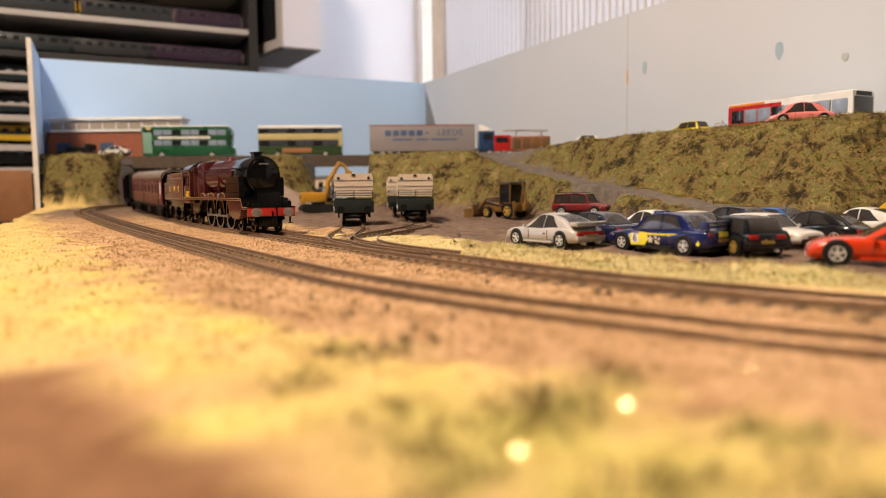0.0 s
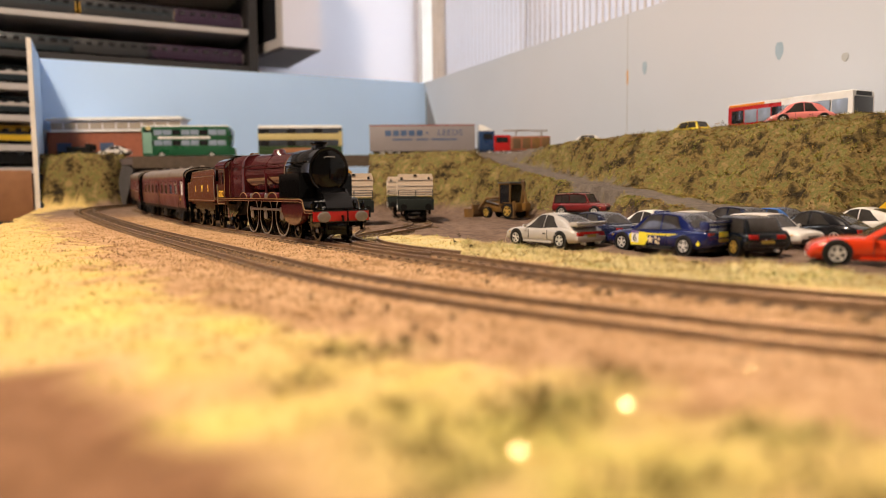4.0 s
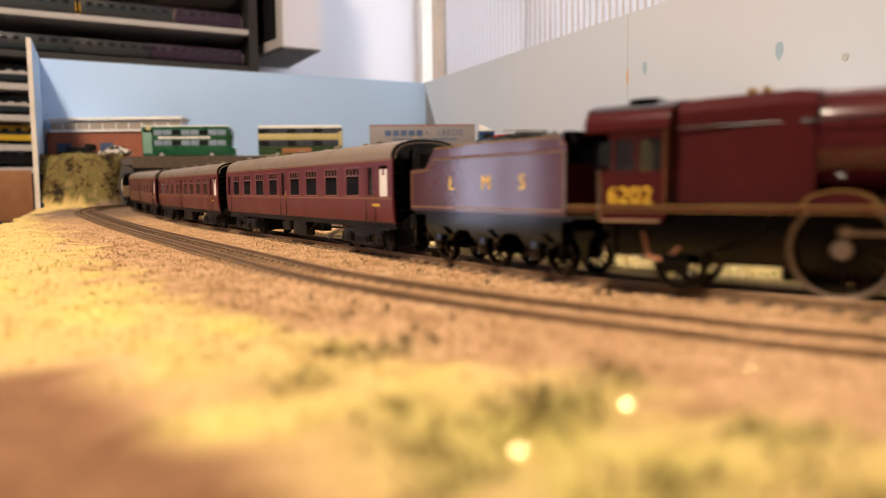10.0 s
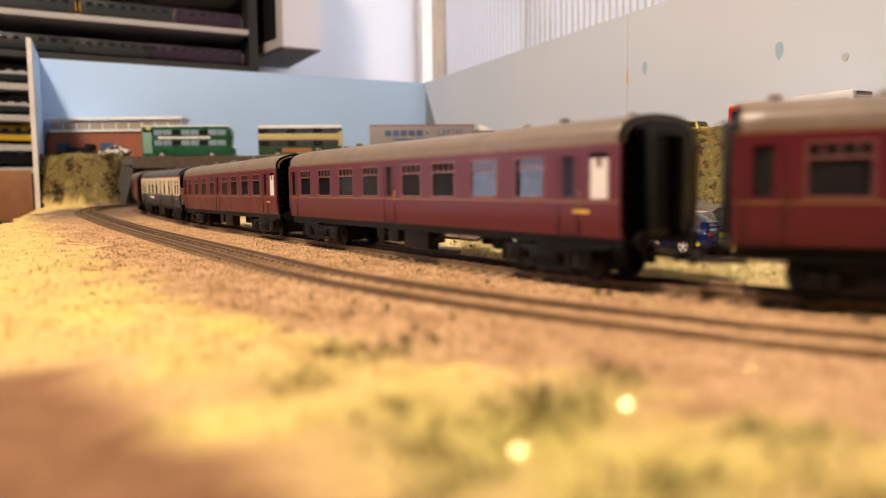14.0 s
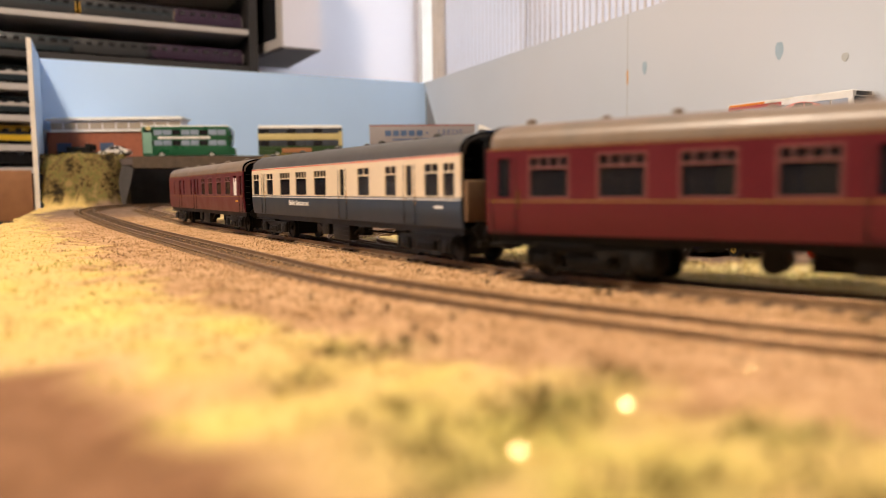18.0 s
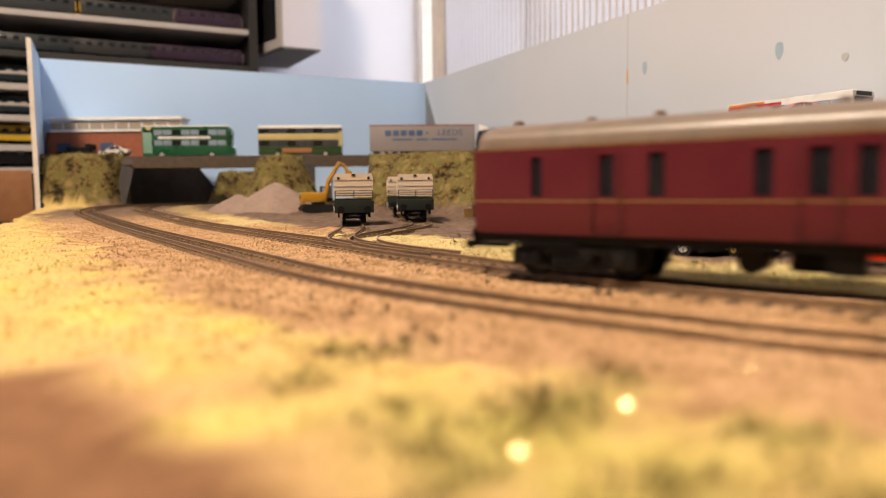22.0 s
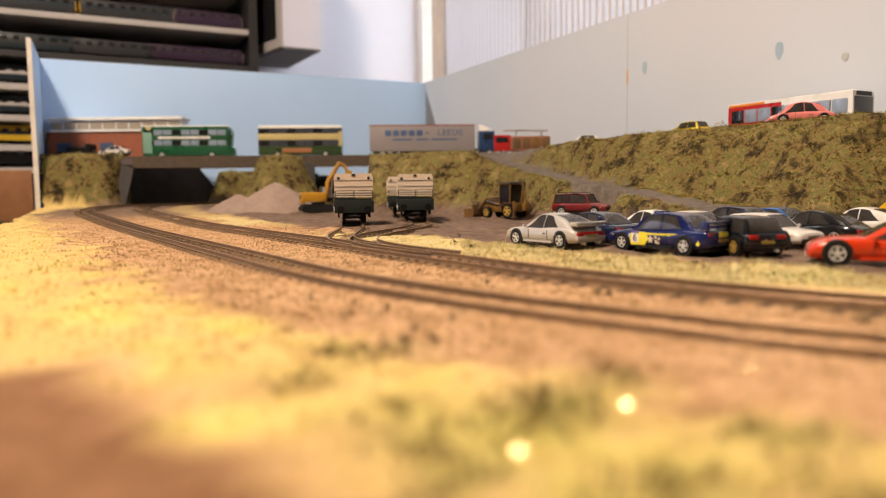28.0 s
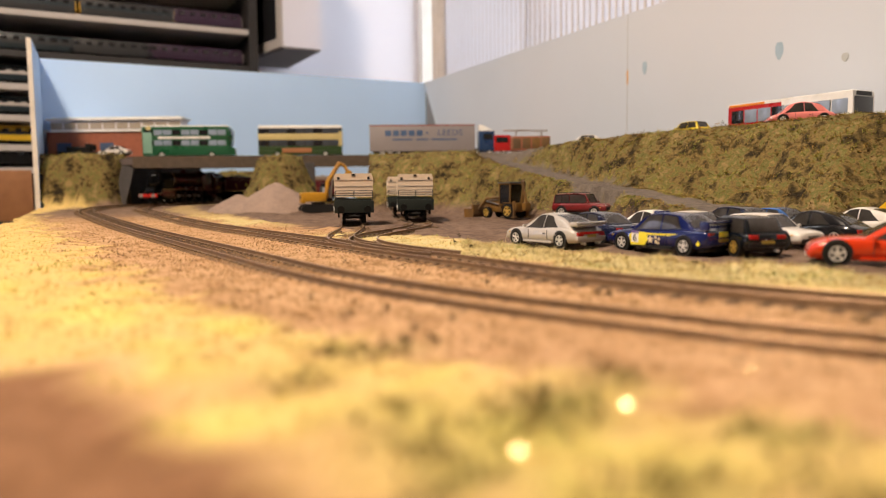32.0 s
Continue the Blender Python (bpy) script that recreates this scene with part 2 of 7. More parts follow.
def loft(bm, rings, closed=True, caps=True):
    """Join rings of equal length by faces."""
    vr = [ring(bm, r) for r in rings]
    n = len(vr[0])
    for a, b in zip(vr, vr[1:]):
        for i in range(n if closed else n - 1):
            j = (i + 1) % n
            bm.faces.new((a[i], a[j], b[j], b[i]))
    if caps and closed:
        bm.faces.new(vr[0][::-1])
        bm.faces.new(vr[-1])


def cyl(bm, p0, p1, r0, r1=None, n=14):
    p0, p1 = Vector(p0), Vector(p1)
    r1 = r0 if r1 is None else r1
    q = (p1 - p0).to_track_quat("Z", "Y").to_matrix()
    def circle(c, r):
        return [c + q @ Vector((r * math.cos(2 * math.pi * k / n), r * math.sin(2 * math.pi * k / n), 0)) for k in range(n)]
    loft(bm, [circle(p0, r0), circle(p1, r1)])


def lathe(bm, prof, cy, cz, n=28, flat=1.0):
    """Turn (x, radius) about a line along x; flat squeezes it in y."""
    loft(bm, [[(x, cy + flat * r * math.cos(2 * math.pi * k / n), cz + r * math.sin(2 * math.pi * k / n)) for k in range(n)] for x, r in prof])


def turned(bm, prof, cx, cy, n=20, fx=1.0):
    """Turn (radius, z) about an upright line."""
    loft(bm, [[(cx + fx * r * math.cos(2 * math.pi * k / n), cy + r * math.sin(2 * math.pi * k / n), z) for k in range(n)] for r, z in prof])


def prism(bm, pts, y0, y1):
    """An outline in x, z pushed from y0 to y1."""
    loft(bm, [[(x, y0, z) for x, z in pts], [(x, y1, z) for x, z in pts]])


def along(bm, pts, x0, x1):
    """An outline in y, z pushed from x0 to x1."""
    loft(bm, [[(x0, y, z) for y, z in pts], [(x1, y, z) for y, z in pts]])


def tube(bm, pts, r, n=6):
    for a, b in zip(pts, pts[1:]):
        cyl(bm, a, b, r, r, n)


def part(name, bm, material, parent=None, label="", angle=35, kind=""):
    me = bpy.data.meshes.new(name)
    bmesh.ops.recalc_face_normals(bm, faces=bm.faces[:])
    bmesh.ops.scale(bm, vec=(MM, MM, MM), verts=bm.verts[:])
    bm.to_mesh(me)
    bm.free()
    me.materials.append(M[material] if isinstance(material, str) else material)
    if angle:
        me.polygons.foreach_set("use_smooth", [True] * len(me.polygons))
        me.set_sharp_from_angle(angle=radians(angle))
    ob = new(name, me)
    ob.parent = parent
    if label or kind:
        tagged(ob, label, "", "", kind)
    return ob


def one(shape, *args, **kw):
    bm = bmesh.new()
    shape(bm, *args, **kw)
    return bm


def thing(name, label, category, m, group="", kind=""):
    ob = new(name)
    ob.empty_display_size = 0.01
    ob.matrix_world = m
    return tagged(ob, label, category, group, kind)


def at(x, y, z=0.0, rz=0.0, rx=0.0, ry=0.0):
    return pose(x * MM, y * MM, z * MM, rx, ry, rz)


def lettering(text, size, material, parent, m, name="lettering", extrude=0.15, gap=1.0):
    cu = bpy.data.curves.new(name, "FONT")
    cu.body, cu.size, cu.extrude, cu.align_x, cu.align_y = text, size * MM, extrude * MM, "CENTER", "CENTER"
    cu.space_character = gap
    tmp = bpy.data.objects.new(name, cu)
    me = bpy.data.meshes.new_from_object(tmp)
    bpy.data.objects.remove(tmp)
    me.materials.clear()
    me.materials.append(M[material])
    ob = new(name, me)
    ob.parent = parent
    ob.matrix_local = m
    return ob
# ---- the plan of the railway ----
def arc_path(x, y, h, segs, step=4.0):
    pts = []
    for length, radius in segs:
        n = max(2, int(length / step))
        for i in range(n):
            d = length * i / n
            if radius:
                a = d / radius
                pts.append((x + radius * (math.sin(h + a) - math.sin(h)), y - radius * (math.cos(h + a) - math.cos(h))))
            else:
                pts.append((x + d * math.cos(h), y + d * math.sin(h)))
        if radius:
            a = length / radius
            x, y, h = x + radius * (math.sin(h + a) - math.sin(h)), y - radius * (math.cos(h + a) - math.cos(h)), h + a
        else:
            x, y = x + length * math.cos(h), y + length * math.sin(h)
    pts.append((x, y))
    return pts, h


def back_start(x, y, h, radius, length):
    """Go back from (x, y), heading h, along a left-hand curve."""
    a = -length / radius
    return x + radius * (math.sin(h + a) - math.sin(h)), y - radius * (math.cos(h + a) - math.cos(h)), h + a


def bezier(p0, h0, p1, h1, k0, k1, n=160):
    a = Vector(p0)
    d = Vector(p1)
    b = a + k0 * Vector((math.cos(h0), math.sin(h0)))
    c = d - k1 * Vector((math.cos(h1), math.sin(h1)))
    return [tuple((1 - t) ** 3 * a + 3 * t * (1 - t) ** 2 * b + 3 * t * t * (1 - t) * c + t ** 3 * d) for t in (i / n for i in range(n + 1))]


class Line:
    """A centreline with the length along it; s0 is the length at its first point."""
    def __init__(self, pts, s0):
        self.p = np.array(pts)
        d = np.hypot(*np.diff(self.p, axis=0).T)
        keep = np.concatenate([[True], d > 1e-6])
        self.p = self.p[keep]
        self.s = s0 + np.concatenate([[0], np.cumsum(np.hypot(*np.diff(self.p, axis=0).T))])

    def at(self, s):
        x, y = np.interp(s, self.s, self.p[:, 0]), np.interp(s, self.s, self.p[:, 1])
        return float(x), float(y), rise(s)

    def heading(self, s, d=3.0):
        a, b = self.at(s - d), self.at(s + d)
        return math.atan2(b[1] - a[1], b[0] - a[0])


RISE = 7.9
def rise(s):
    """The line climbs a little towards the bridge."""
    s = float(s)
    back = s - LOOP if s > 2500 else s
    k = min(max((450.0 - back) / 550.0, 0.0), 1.15) ** 1.5 * RISE
    if 700.0 < s <= 2500.0:
        k -= 0.8 * min(1.0, (s - 700.0) / 200.0)
    return k * min(1.0, max(0.0, (s - 2450.0) / 900.0)) if s > 2500 else k


LOOP = 1e9
bx, by, bh = back_start(-424.7, 1036.2, -1.076, 366.1, 500.0)
first, fh = arc_path(bx, by, bh, [(500, 366.1), (880, 9709.0), (300, 410.0), (2.30 * 230, 230)])
tail = bezier(first[-1], fh, (bx, by), bh, 900, 400)
inner_raw = Line(first + tail[1:], -500.0)
LOOP = float(inner_raw.s[-1] + 500.0)
INNER = Line(first + tail[1:], -500.0)
# the loop repeated, so that a train may stand across the join
lap = np.array(first + tail[1:])
INNER2 = Line(np.concatenate([lap, lap[1:], lap[1:]]), -500.0 - LOOP)

ox, oy, oh = back_start(-459.2, 942.7, -1.0241, 432.9, 560.0)
outer_pts, _ = arc_path(ox, oy, oh, [(560, 432.9), (756, 0), (620, 535.4)])
OUTER = Line(outer_pts, -560.0)
# ---- ground ----
WALL_C, WALL_L, WALL_E = Vector((-43, 1733)), Vector((-737, 1360)), Vector((-656, 1189))
RIGHT_DIR, RIGHT_IN = Vector((0.427, -0.904)), Vector((-0.904, -0.427))
WALL_TOP = 280.0


def seg_dist(x, y, pts, closed=False):
    """Distance of many points from a polyline."""
    best = np.full(np.shape(x), 1e9)
    pp = list(pts) + ([pts[0]] if closed else [])
    for (ax, ay), (bx_, by_) in zip(pp, pp[1:]):
        dx, dy = bx_ - ax, by_ - ay
        t = np.clip(((x - ax) * dx + (y - ay) * dy) / (dx * dx + dy * dy + 1e-9), 0, 1)
        best = np.minimum(best, np.hypot(x - ax - t * dx, y - ay - t * dy))
    return best


def inside(x, y, pts):
    res = np.zeros(np.shape(x), bool)
    for (ax, ay), (bx_, by_) in zip(pts, pts[1:] + pts[:1]):
        c = (ay > y) != (by_ > y)
        res ^= c & (x < (bx_ - ax) * (y - ay) / ((by_ - ay) + 1e-12) + ax)
    return res


def smooth01(v):
    v = np.clip(v, 0, 1)
    return v * v * (3 - 2 * v)


def wavy(x, y, size, seed):
    """Soft random relief between -1 and 1."""
    r = np.random.RandomState(seed)
    out = np.zeros(np.shape(x))
    for k in range(9):
        a, f, p = r.uniform(0, 6.283), r.uniform(0.6, 1.7) / size * 6.283, r.uniform(0, 6.283)
        out += np.sin((x * math.cos(a) + y * math.sin(a)) * f + p + 0.8 * np.sin((x * math.sin(a) - y * math.cos(a)) * f * 0.6 + p))
    return out / 4.5


PLATEAU = [(-125, 1120), (-98, 1087), (-17, 1028), (60, 1010), (100, 935), (140, 860), (173, 805), (225, 690), (259, 648), (288, 604), (321, 531), (400, 370), (470, 225), (760, 225), (760, 300), (-43, 1760), (-130, 1690)]
LEFT_HILL = [(-735, 1222), (-560, 1226), (-536, 1252), (-545, 1345), (-560, 1450), (-800, 1450)]
BACK_MOUND = [(-432, 1500), (-385, 1525), (-350, 1545)]
INNER_COARSE = [tuple(p) for p in INNER.p[::6] if p[0] < 250 or p[1] < 260]
OUTER_COARSE = [tuple(p) for p in OUTER.p[::6]]


def height(x, y, rough=True):
    x, y = np.asarray(x, float), np.asarray(y, float)
    z = RISE * np.clip((y - 640) / 490, 0, 1.1) ** 1.5 * np.clip((-x - 40) / 160, 0, 1)
    base = z.copy()
    d = np.where(inside(x, y, PLATEAU), 0, seg_dist(x, y, PLATEAU, True))
    wob = 9 * wavy(x, y, 60, 3) + 4 * wavy(x, y, 22, 4)
    face = smooth01(1 - (d + np.where(d > 0, wob * np.clip(d / 20, 0, 1), 0)) / 82)
    bank = 84 * (0.55 * face + 0.45 * np.clip(1 - d / 78, 0, 1)) + np.where(d < 75, 2.0 * wavy(x, y, 35, 5) * np.clip(d / 15, 0, 1), 0)
    bank = np.where(d == 0, 84 + 1.2 * wavy(x, y, 90, 8), bank)
    z = np.maximum(z, bank)
    # the ramp that leads down from the road to the yard
    a = (x - WALL_C.x) * RIGHT_DIR.x + (y - WALL_C.y) * RIGHT_DIR.y
    c = (x - WALL_C.x) * RIGHT_IN.x + (y - WALL_C.y) * RIGHT_IN.y
    rc = 189 + 0.225 * (a - 666)
    rz = np.interp(a, [560, 640, 700, 961, 1209, 1275], [84, 80, 70, 39, 16, -3])
    off = c - rc
    ramp = np.where(off < 22, rz, rz - (off - 22) * 1.5)
    ramp = np.where((off > -30) & (a > 600) & (a < 1276), ramp, -50)
    ramp += 2.0 * wavy(x, y, 25, 12) * smooth01((np.abs(off) - 20) / 14)
    z = np.maximum(z, ramp)
    z = np.where((a > 640) & (a < 1272), rz + (z - rz) * smooth01((np.abs(off) - 18) / 18), z)
    # level stands for two vehicles at the foot of the bank
    z = np.where(off > 16, np.minimum(z, 5.0 + 1.2 * np.clip(np.hypot(x - 124, y - 648) - 38, 0, None)), z)
    z = np.minimum(z, 0.5 + 1.6 * np.clip(np.hypot(x - 290, y - 448) - 44, 0, None))
    # a gap beside the hump shows the board behind
    z = np.where((y > 1040) & (x < -0.098 * y + 3 * wavy(x, y, 20, 31)), base, z)
    dl = np.where(inside(x, y, LEFT_HILL), 0, seg_dist(x, y, LEFT_HILL, True))
    z = np.maximum(z, np.where((x > -0.432 * y) & (y > 1215), -50, 97 * smooth01(1 - (dl + 6 * wavy(x, y, 40, 6)) / 42)))
    dh = np.hypot((x + 262) / 0.85, y - 1190)
    z = np.maximum(z, np.minimum(87, 132 * smooth01(1 - (dh + 5 * wavy(x, y, 40, 7)) / 95)))
    dm = seg_dist(x, y, BACK_MOUND)
    z = np.maximum(z, np.minimum(72, 110 * smooth01(1 - dm / 62)))
    # clear the way for the trains
    t_in, t_out = seg_dist(x, y, INNER_COARSE), seg_dist(x, y, OUTER_COARSE)
    t_any = np.minimum(t_in, t_out)
    cut = np.clip((t_any - 22) / 14, 0, 1)
    z = np.where(y > 1000, base * (1 - cut) + z * cut, z)
    if rough:
        free = np.clip((t_any - 14) / 30, 0, 1)
        z = z + free * (1.3 * wavy(x, y, 45, 9) + 0.7 * wavy(x, y, 14, 10)) * np.where(d == 0, 0.2, 1)
        hilly = smooth01((z - base - 7) / 10) * (y > 420) * smooth01((np.abs(off) - 20) / 10) * np.where(d == 0, 0.25, 1)
        z = z + hilly * cut * (2.4 * wavy(x, y, 34, 41) + 1.7 * wavy(x, y, 17, 42))
        left = np.clip((t_out - 40) / 60, 0, 1) * (x < 0)
        z = z + left * 1.2 * wavy(x, y, 70, 13)
    return z - 0.75 - 0.8 * np.clip((432 - y) / 167, 0, 1) * smooth01((36 - t_in) / 12)


STEP = 5.5
gx, gy = np.arange(-790, 800, STEP), np.arange(-60, 1790, STEP)
GX, GY = np.meshgrid(gx, gy)
GZ = height(GX, GY)
T_IN, T_OUT = seg_dist(GX, GY, INNER_COARSE), seg_dist(GX, GY, OUTER_COARSE)


def left_edge(y):
    """The free edge of the board."""
    return np.where(y < 1189, -112 - 0.4576 * y, -656 - 0.4737 * (y - 1189))


def side_of_inner(x, y):
    """Positive on the yard's side of the inner line."""
    k = np.interp(y, [150, 200, 265, 350, 430, 517, 690, 860, 1036], [170, 86, 31, -22, -72, -124, -228, -328, -425])
    return x - k


def masks(x, y, z, t_in, t_out):
    jit = 14 * wavy(x, y, 40, 21) + 8 * wavy(x, y, 13, 22)
    yard = side_of_inner(x, y)
    a = (x - WALL_C.x) * RIGHT_DIR.x + (y - WALL_C.y) * RIGHT_DIR.y
    c = (x - WALL_C.x) * RIGHT_IN.x + (y - WALL_C.y) * RIGHT_IN.y
    out_side = side_of_inner(x, y) < 0
    grass = np.where(out_side & (t_in > t_out), smooth01((t_out - 48 + jit) / 26), 0)
    strip = smooth01((t_in - 20 + 0.5 * jit) / 10) * smooth01((84 - t_in + 0.6 * jit) / 16) * (yard > 0) * smooth01((560 - y) / 60)
    far_strip = smooth01((t_in - 24 + 0.5 * jit) / 12) * smooth01((75 - t_in + 0.6 * jit) / 16) * (yard > 0) * smooth01((y - 640) / 80)
    far_strip = far_strip * (1 - 0.6 * smooth01((y - 760) / 200))
    grass = np.maximum(grass, np.maximum(strip, far_strip))
    dirt = (yard > 0) * smooth01((t_in - 60 + 0.6 * jit) / 16) * (1 - np.maximum(strip, far_strip))
    dirt = np.maximum(dirt, 0.9 * smooth01((y - 740) / 250))
    far_strip = far_strip * (1 - 0.75 * smooth01((y - 760) / 200))
    scrub = smooth01((z - 6) / 8) * (y > 420)
    scrub = np.where((x < -300) & (z < 16), 0, scrub)
    ramp = (np.abs(c - (189 + 0.225 * (a - 666))) < 20 + 0.3 * jit) & (a > 630) & (a < 1270)
    road = np.where(inside(x, y, PLATEAU), smooth01((seg_dist(x, y, PLATEAU, True) - 26 + 0.6 * jit) / 10), 0)
    road = np.maximum(road, ramp * 1.0)
    edge_y = np.interp(x, [-130, -73, -62, -36, -19, 0, 20], [126, 124, 121, 97, 77, 65, 42])
    earth = smooth01((edge_y - y + 0.3 * jit) / 16 + 0.5)
    peach = np.where(y < 420, smooth01((edge_y + 16 + 0.25 * np.clip(-x - 60, 0, 200) - y + 1.6 * jit) / 46 + 0.5), 0) * (x < 60)
    olive = sum(np.exp(-((x - cx) ** 2 + (0.7 * (y - cy)) ** 2) / r ** 2) for cx, cy, r in ((18, 104, 7), (28, 119, 5), (10, 96, 8), (-8, 96, 9), (41, 92, 6), (26, 74, 8), (43, 71, 8), (-25, 122, 8), (-19, 146, 7), (2, 80, 7))) * 0.5
    for cx, cy, q in ((18, 105, 6), (41, 92, 4), (46, 92, 4), (29, 117, 5), (-8, 145, 7), (1, 74, 5), (26, 73, 5), (44, 73, 5), (51, 88, 4), (14, 74, 4)):
        olive = olive + 0.42 * np.exp(-((x - cx) ** 2 + (y - cy) ** 2) / q ** 2)
    lime = smooth01((wavy(x, y, 44, 51) + 0.7 * wavy(x, y, 17, 52) - 0.05) / 0.7) * smooth01((330 - y) / 120)
    for cx, cy, q in ((0, 114, 13), (13, 93, 9), (29, 90, 9), (29, 81, 7), (22, 110, 8), (-6, 84, 9)):
        lime = lime + 0.7 * np.exp(-((x - cx) ** 2 + (y - cy) ** 2) / q ** 2)
    lime = np.clip(lime, 0, 1) * grass * (1 - earth) * 0.75
    pale = np.maximum(strip, far_strip) * (0.75 + 0.25 * wavy(x, y, 30, 71))
    return dict(lime=lime, pale=np.clip(pale, 0, 1), grass=grass, dirt=dirt, scrub=scrub, road=road, peach=0.5 * peach, olive=np.clip(olive, 0, 1), earth=earth)


def ground_material():
    m = bpy.data.materials.new("layout_ground")
    m.use_nodes = True
    nt = m.node_tree
    b = nt.nodes["Principled BSDF"]
    b.inputs["Roughness"].default_value = 0.95
    b.inputs["Specular IOR Level"].default_value = 0.2
    tc = nt.nodes.new("ShaderNodeTexCoord")
    def noise_tex(scale, detail):
        n = nt.nodes.new("ShaderNodeTexNoise")
        n.inputs["Scale"].default_value, n.inputs["Detail"].default_value = scale, detail
        nt.links.new(tc.outputs["Object"], n.inputs["Vector"])
        return n
    fine, mid, broad = noise_tex(650, 3), noise_tex(110, 4), noise_tex(24, 5)
    def ramp(src, stops):
        r = nt.nodes.new("ShaderNodeValToRGB")
        while len(r.color_ramp.elements) < len(stops):
            r.color_ramp.elements.new(0.5)
        for e, (p, c) in zip(r.color_ramp.elements, stops):
            e.position, e.color = p, (*c, 1)
        nt.links.new(src, r.inputs["Fac"])
        return r.outputs["Color"]
    add = nt.nodes.new("ShaderNodeMix")
    add.data_type = "FLOAT"
    add.inputs["Factor"].default_value = 0.45
    nt.links.new(fine.outputs["Fac"], add.inputs["A"])
    nt.links.new(broad.outputs["Fac"], add.inputs["B"])
    both = nt.nodes.new("ShaderNodeMix")
    both.data_type = "FLOAT"
    both.inputs["Factor"].default_value = 0.4
    nt.links.new(add.outputs["Result"], both.inputs["A"])
    nt.links.new(mid.outputs["Fac"], both.inputs["B"])
    f = both.outputs["Result"]
    col = ramp(f, [(0.34, (0.20, 0.11, 0.05)), (0.45, (0.40, 0.235, 0.115)), (0.55, (0.50, 0.31, 0.165)), (0.66, (0.60, 0.40, 0.225))])
    patch, tuft = noise_tex(48, 3), noise_tex(190, 3)
    mottle = nt.nodes.new("ShaderNodeMix")
    mottle.data_type = "FLOAT"
    mottle.inputs["Factor"].default_value = 0.42
    nt.links.new(patch.outputs["Fac"], mottle.inputs["A"])
    nt.links.new(tuft.outputs["Fac"], mottle.inputs["B"])
    layers = dict(
        dirt=[(0.36, (0.080, 0.050, 0.036)), (0.50, (0.150, 0.098, 0.070)), (0.64, (0.22, 0.15, 0.108))],
        grass=[(0.34, (0.36, 0.25, 0.09)), (0.44, (0.58, 0.42, 0.14)), (0.52, (0.66, 0.48, 0.175)), (0.60, (0.62, 0.41, 0.175)), (0.68, (0.48, 0.43, 0.13))],
        pale=[(0.34, (0.26, 0.22, 0.085)), (0.46, (0.48, 0.41, 0.20)), (0.56, (0.60, 0.51, 0.28)), (0.68, (0.42, 0.41, 0.16))],
        lime=[(0.34, (0.40, 0.37, 0.08)), (0.48, (0.62, 0.54, 0.14)), (0.58, (0.74, 0.60, 0.19)), (0.68, (0.56, 0.53, 0.14))],
        peach=[(0.34, (0.44, 0.25, 0.13)), (0.50, (0.58, 0.34, 0.19)), (0.66, (0.64, 0.40, 0.24))],
        olive=[(0.34, (0.10, 0.085, 0.025)), (0.50, (0.26, 0.22, 0.06)), (0.66, (0.40, 0.33, 0.10))],
        scrub=[(0.38, (0.022, 0.016, 0.008)), (0.45, (0.09, 0.064, 0.022)), (0.50, (0.20, 0.138, 0.05)), (0.55, (0.125, 0.122, 0.034)), (0.62, (0.26, 0.18, 0.075))],
        road=[(0.36, (0.085, 0.07, 0.058)), (0.50, (0.135, 0.11, 0.09)), (0.66, (0.19, 0.155, 0.125))],
        earth=[(0.36, (0.16, 0.078, 0.036)), (0.50, (0.22, 0.11, 0.053)), (0.66, (0.29, 0.15, 0.078))],
    )
    for name in ("dirt", "grass", "lime", "pale", "scrub", "road", "peach", "olive", "earth"):
        at_ = nt.nodes.new("ShaderNodeAttribute")
        at_.attribute_name = name
        mx = nt.nodes.new("ShaderNodeMix")
        mx.data_type = "RGBA"
        nt.links.new(at_.outputs["Fac"], mx.inputs["Factor"])
        nt.links.new(col, mx.inputs["A"])
        nt.links.new(ramp(mottle.outputs["Result"] if name == "scrub" else f, layers[name]), mx.inputs["B"])
        col = mx.outputs["Result"]
    nt.links.new(col, b.inputs["Base Color"])
    bp = nt.nodes.new("ShaderNodeBump")
    bp.inputs["Strength"].default_value, bp.inputs["Distance"].default_value = 0.9, 0.0016
    nt.links.new(add.outputs["Result"], bp.inputs["Height"])
    nt.links.new(bp.outputs["Normal"], b.inputs["Normal"])
    return m


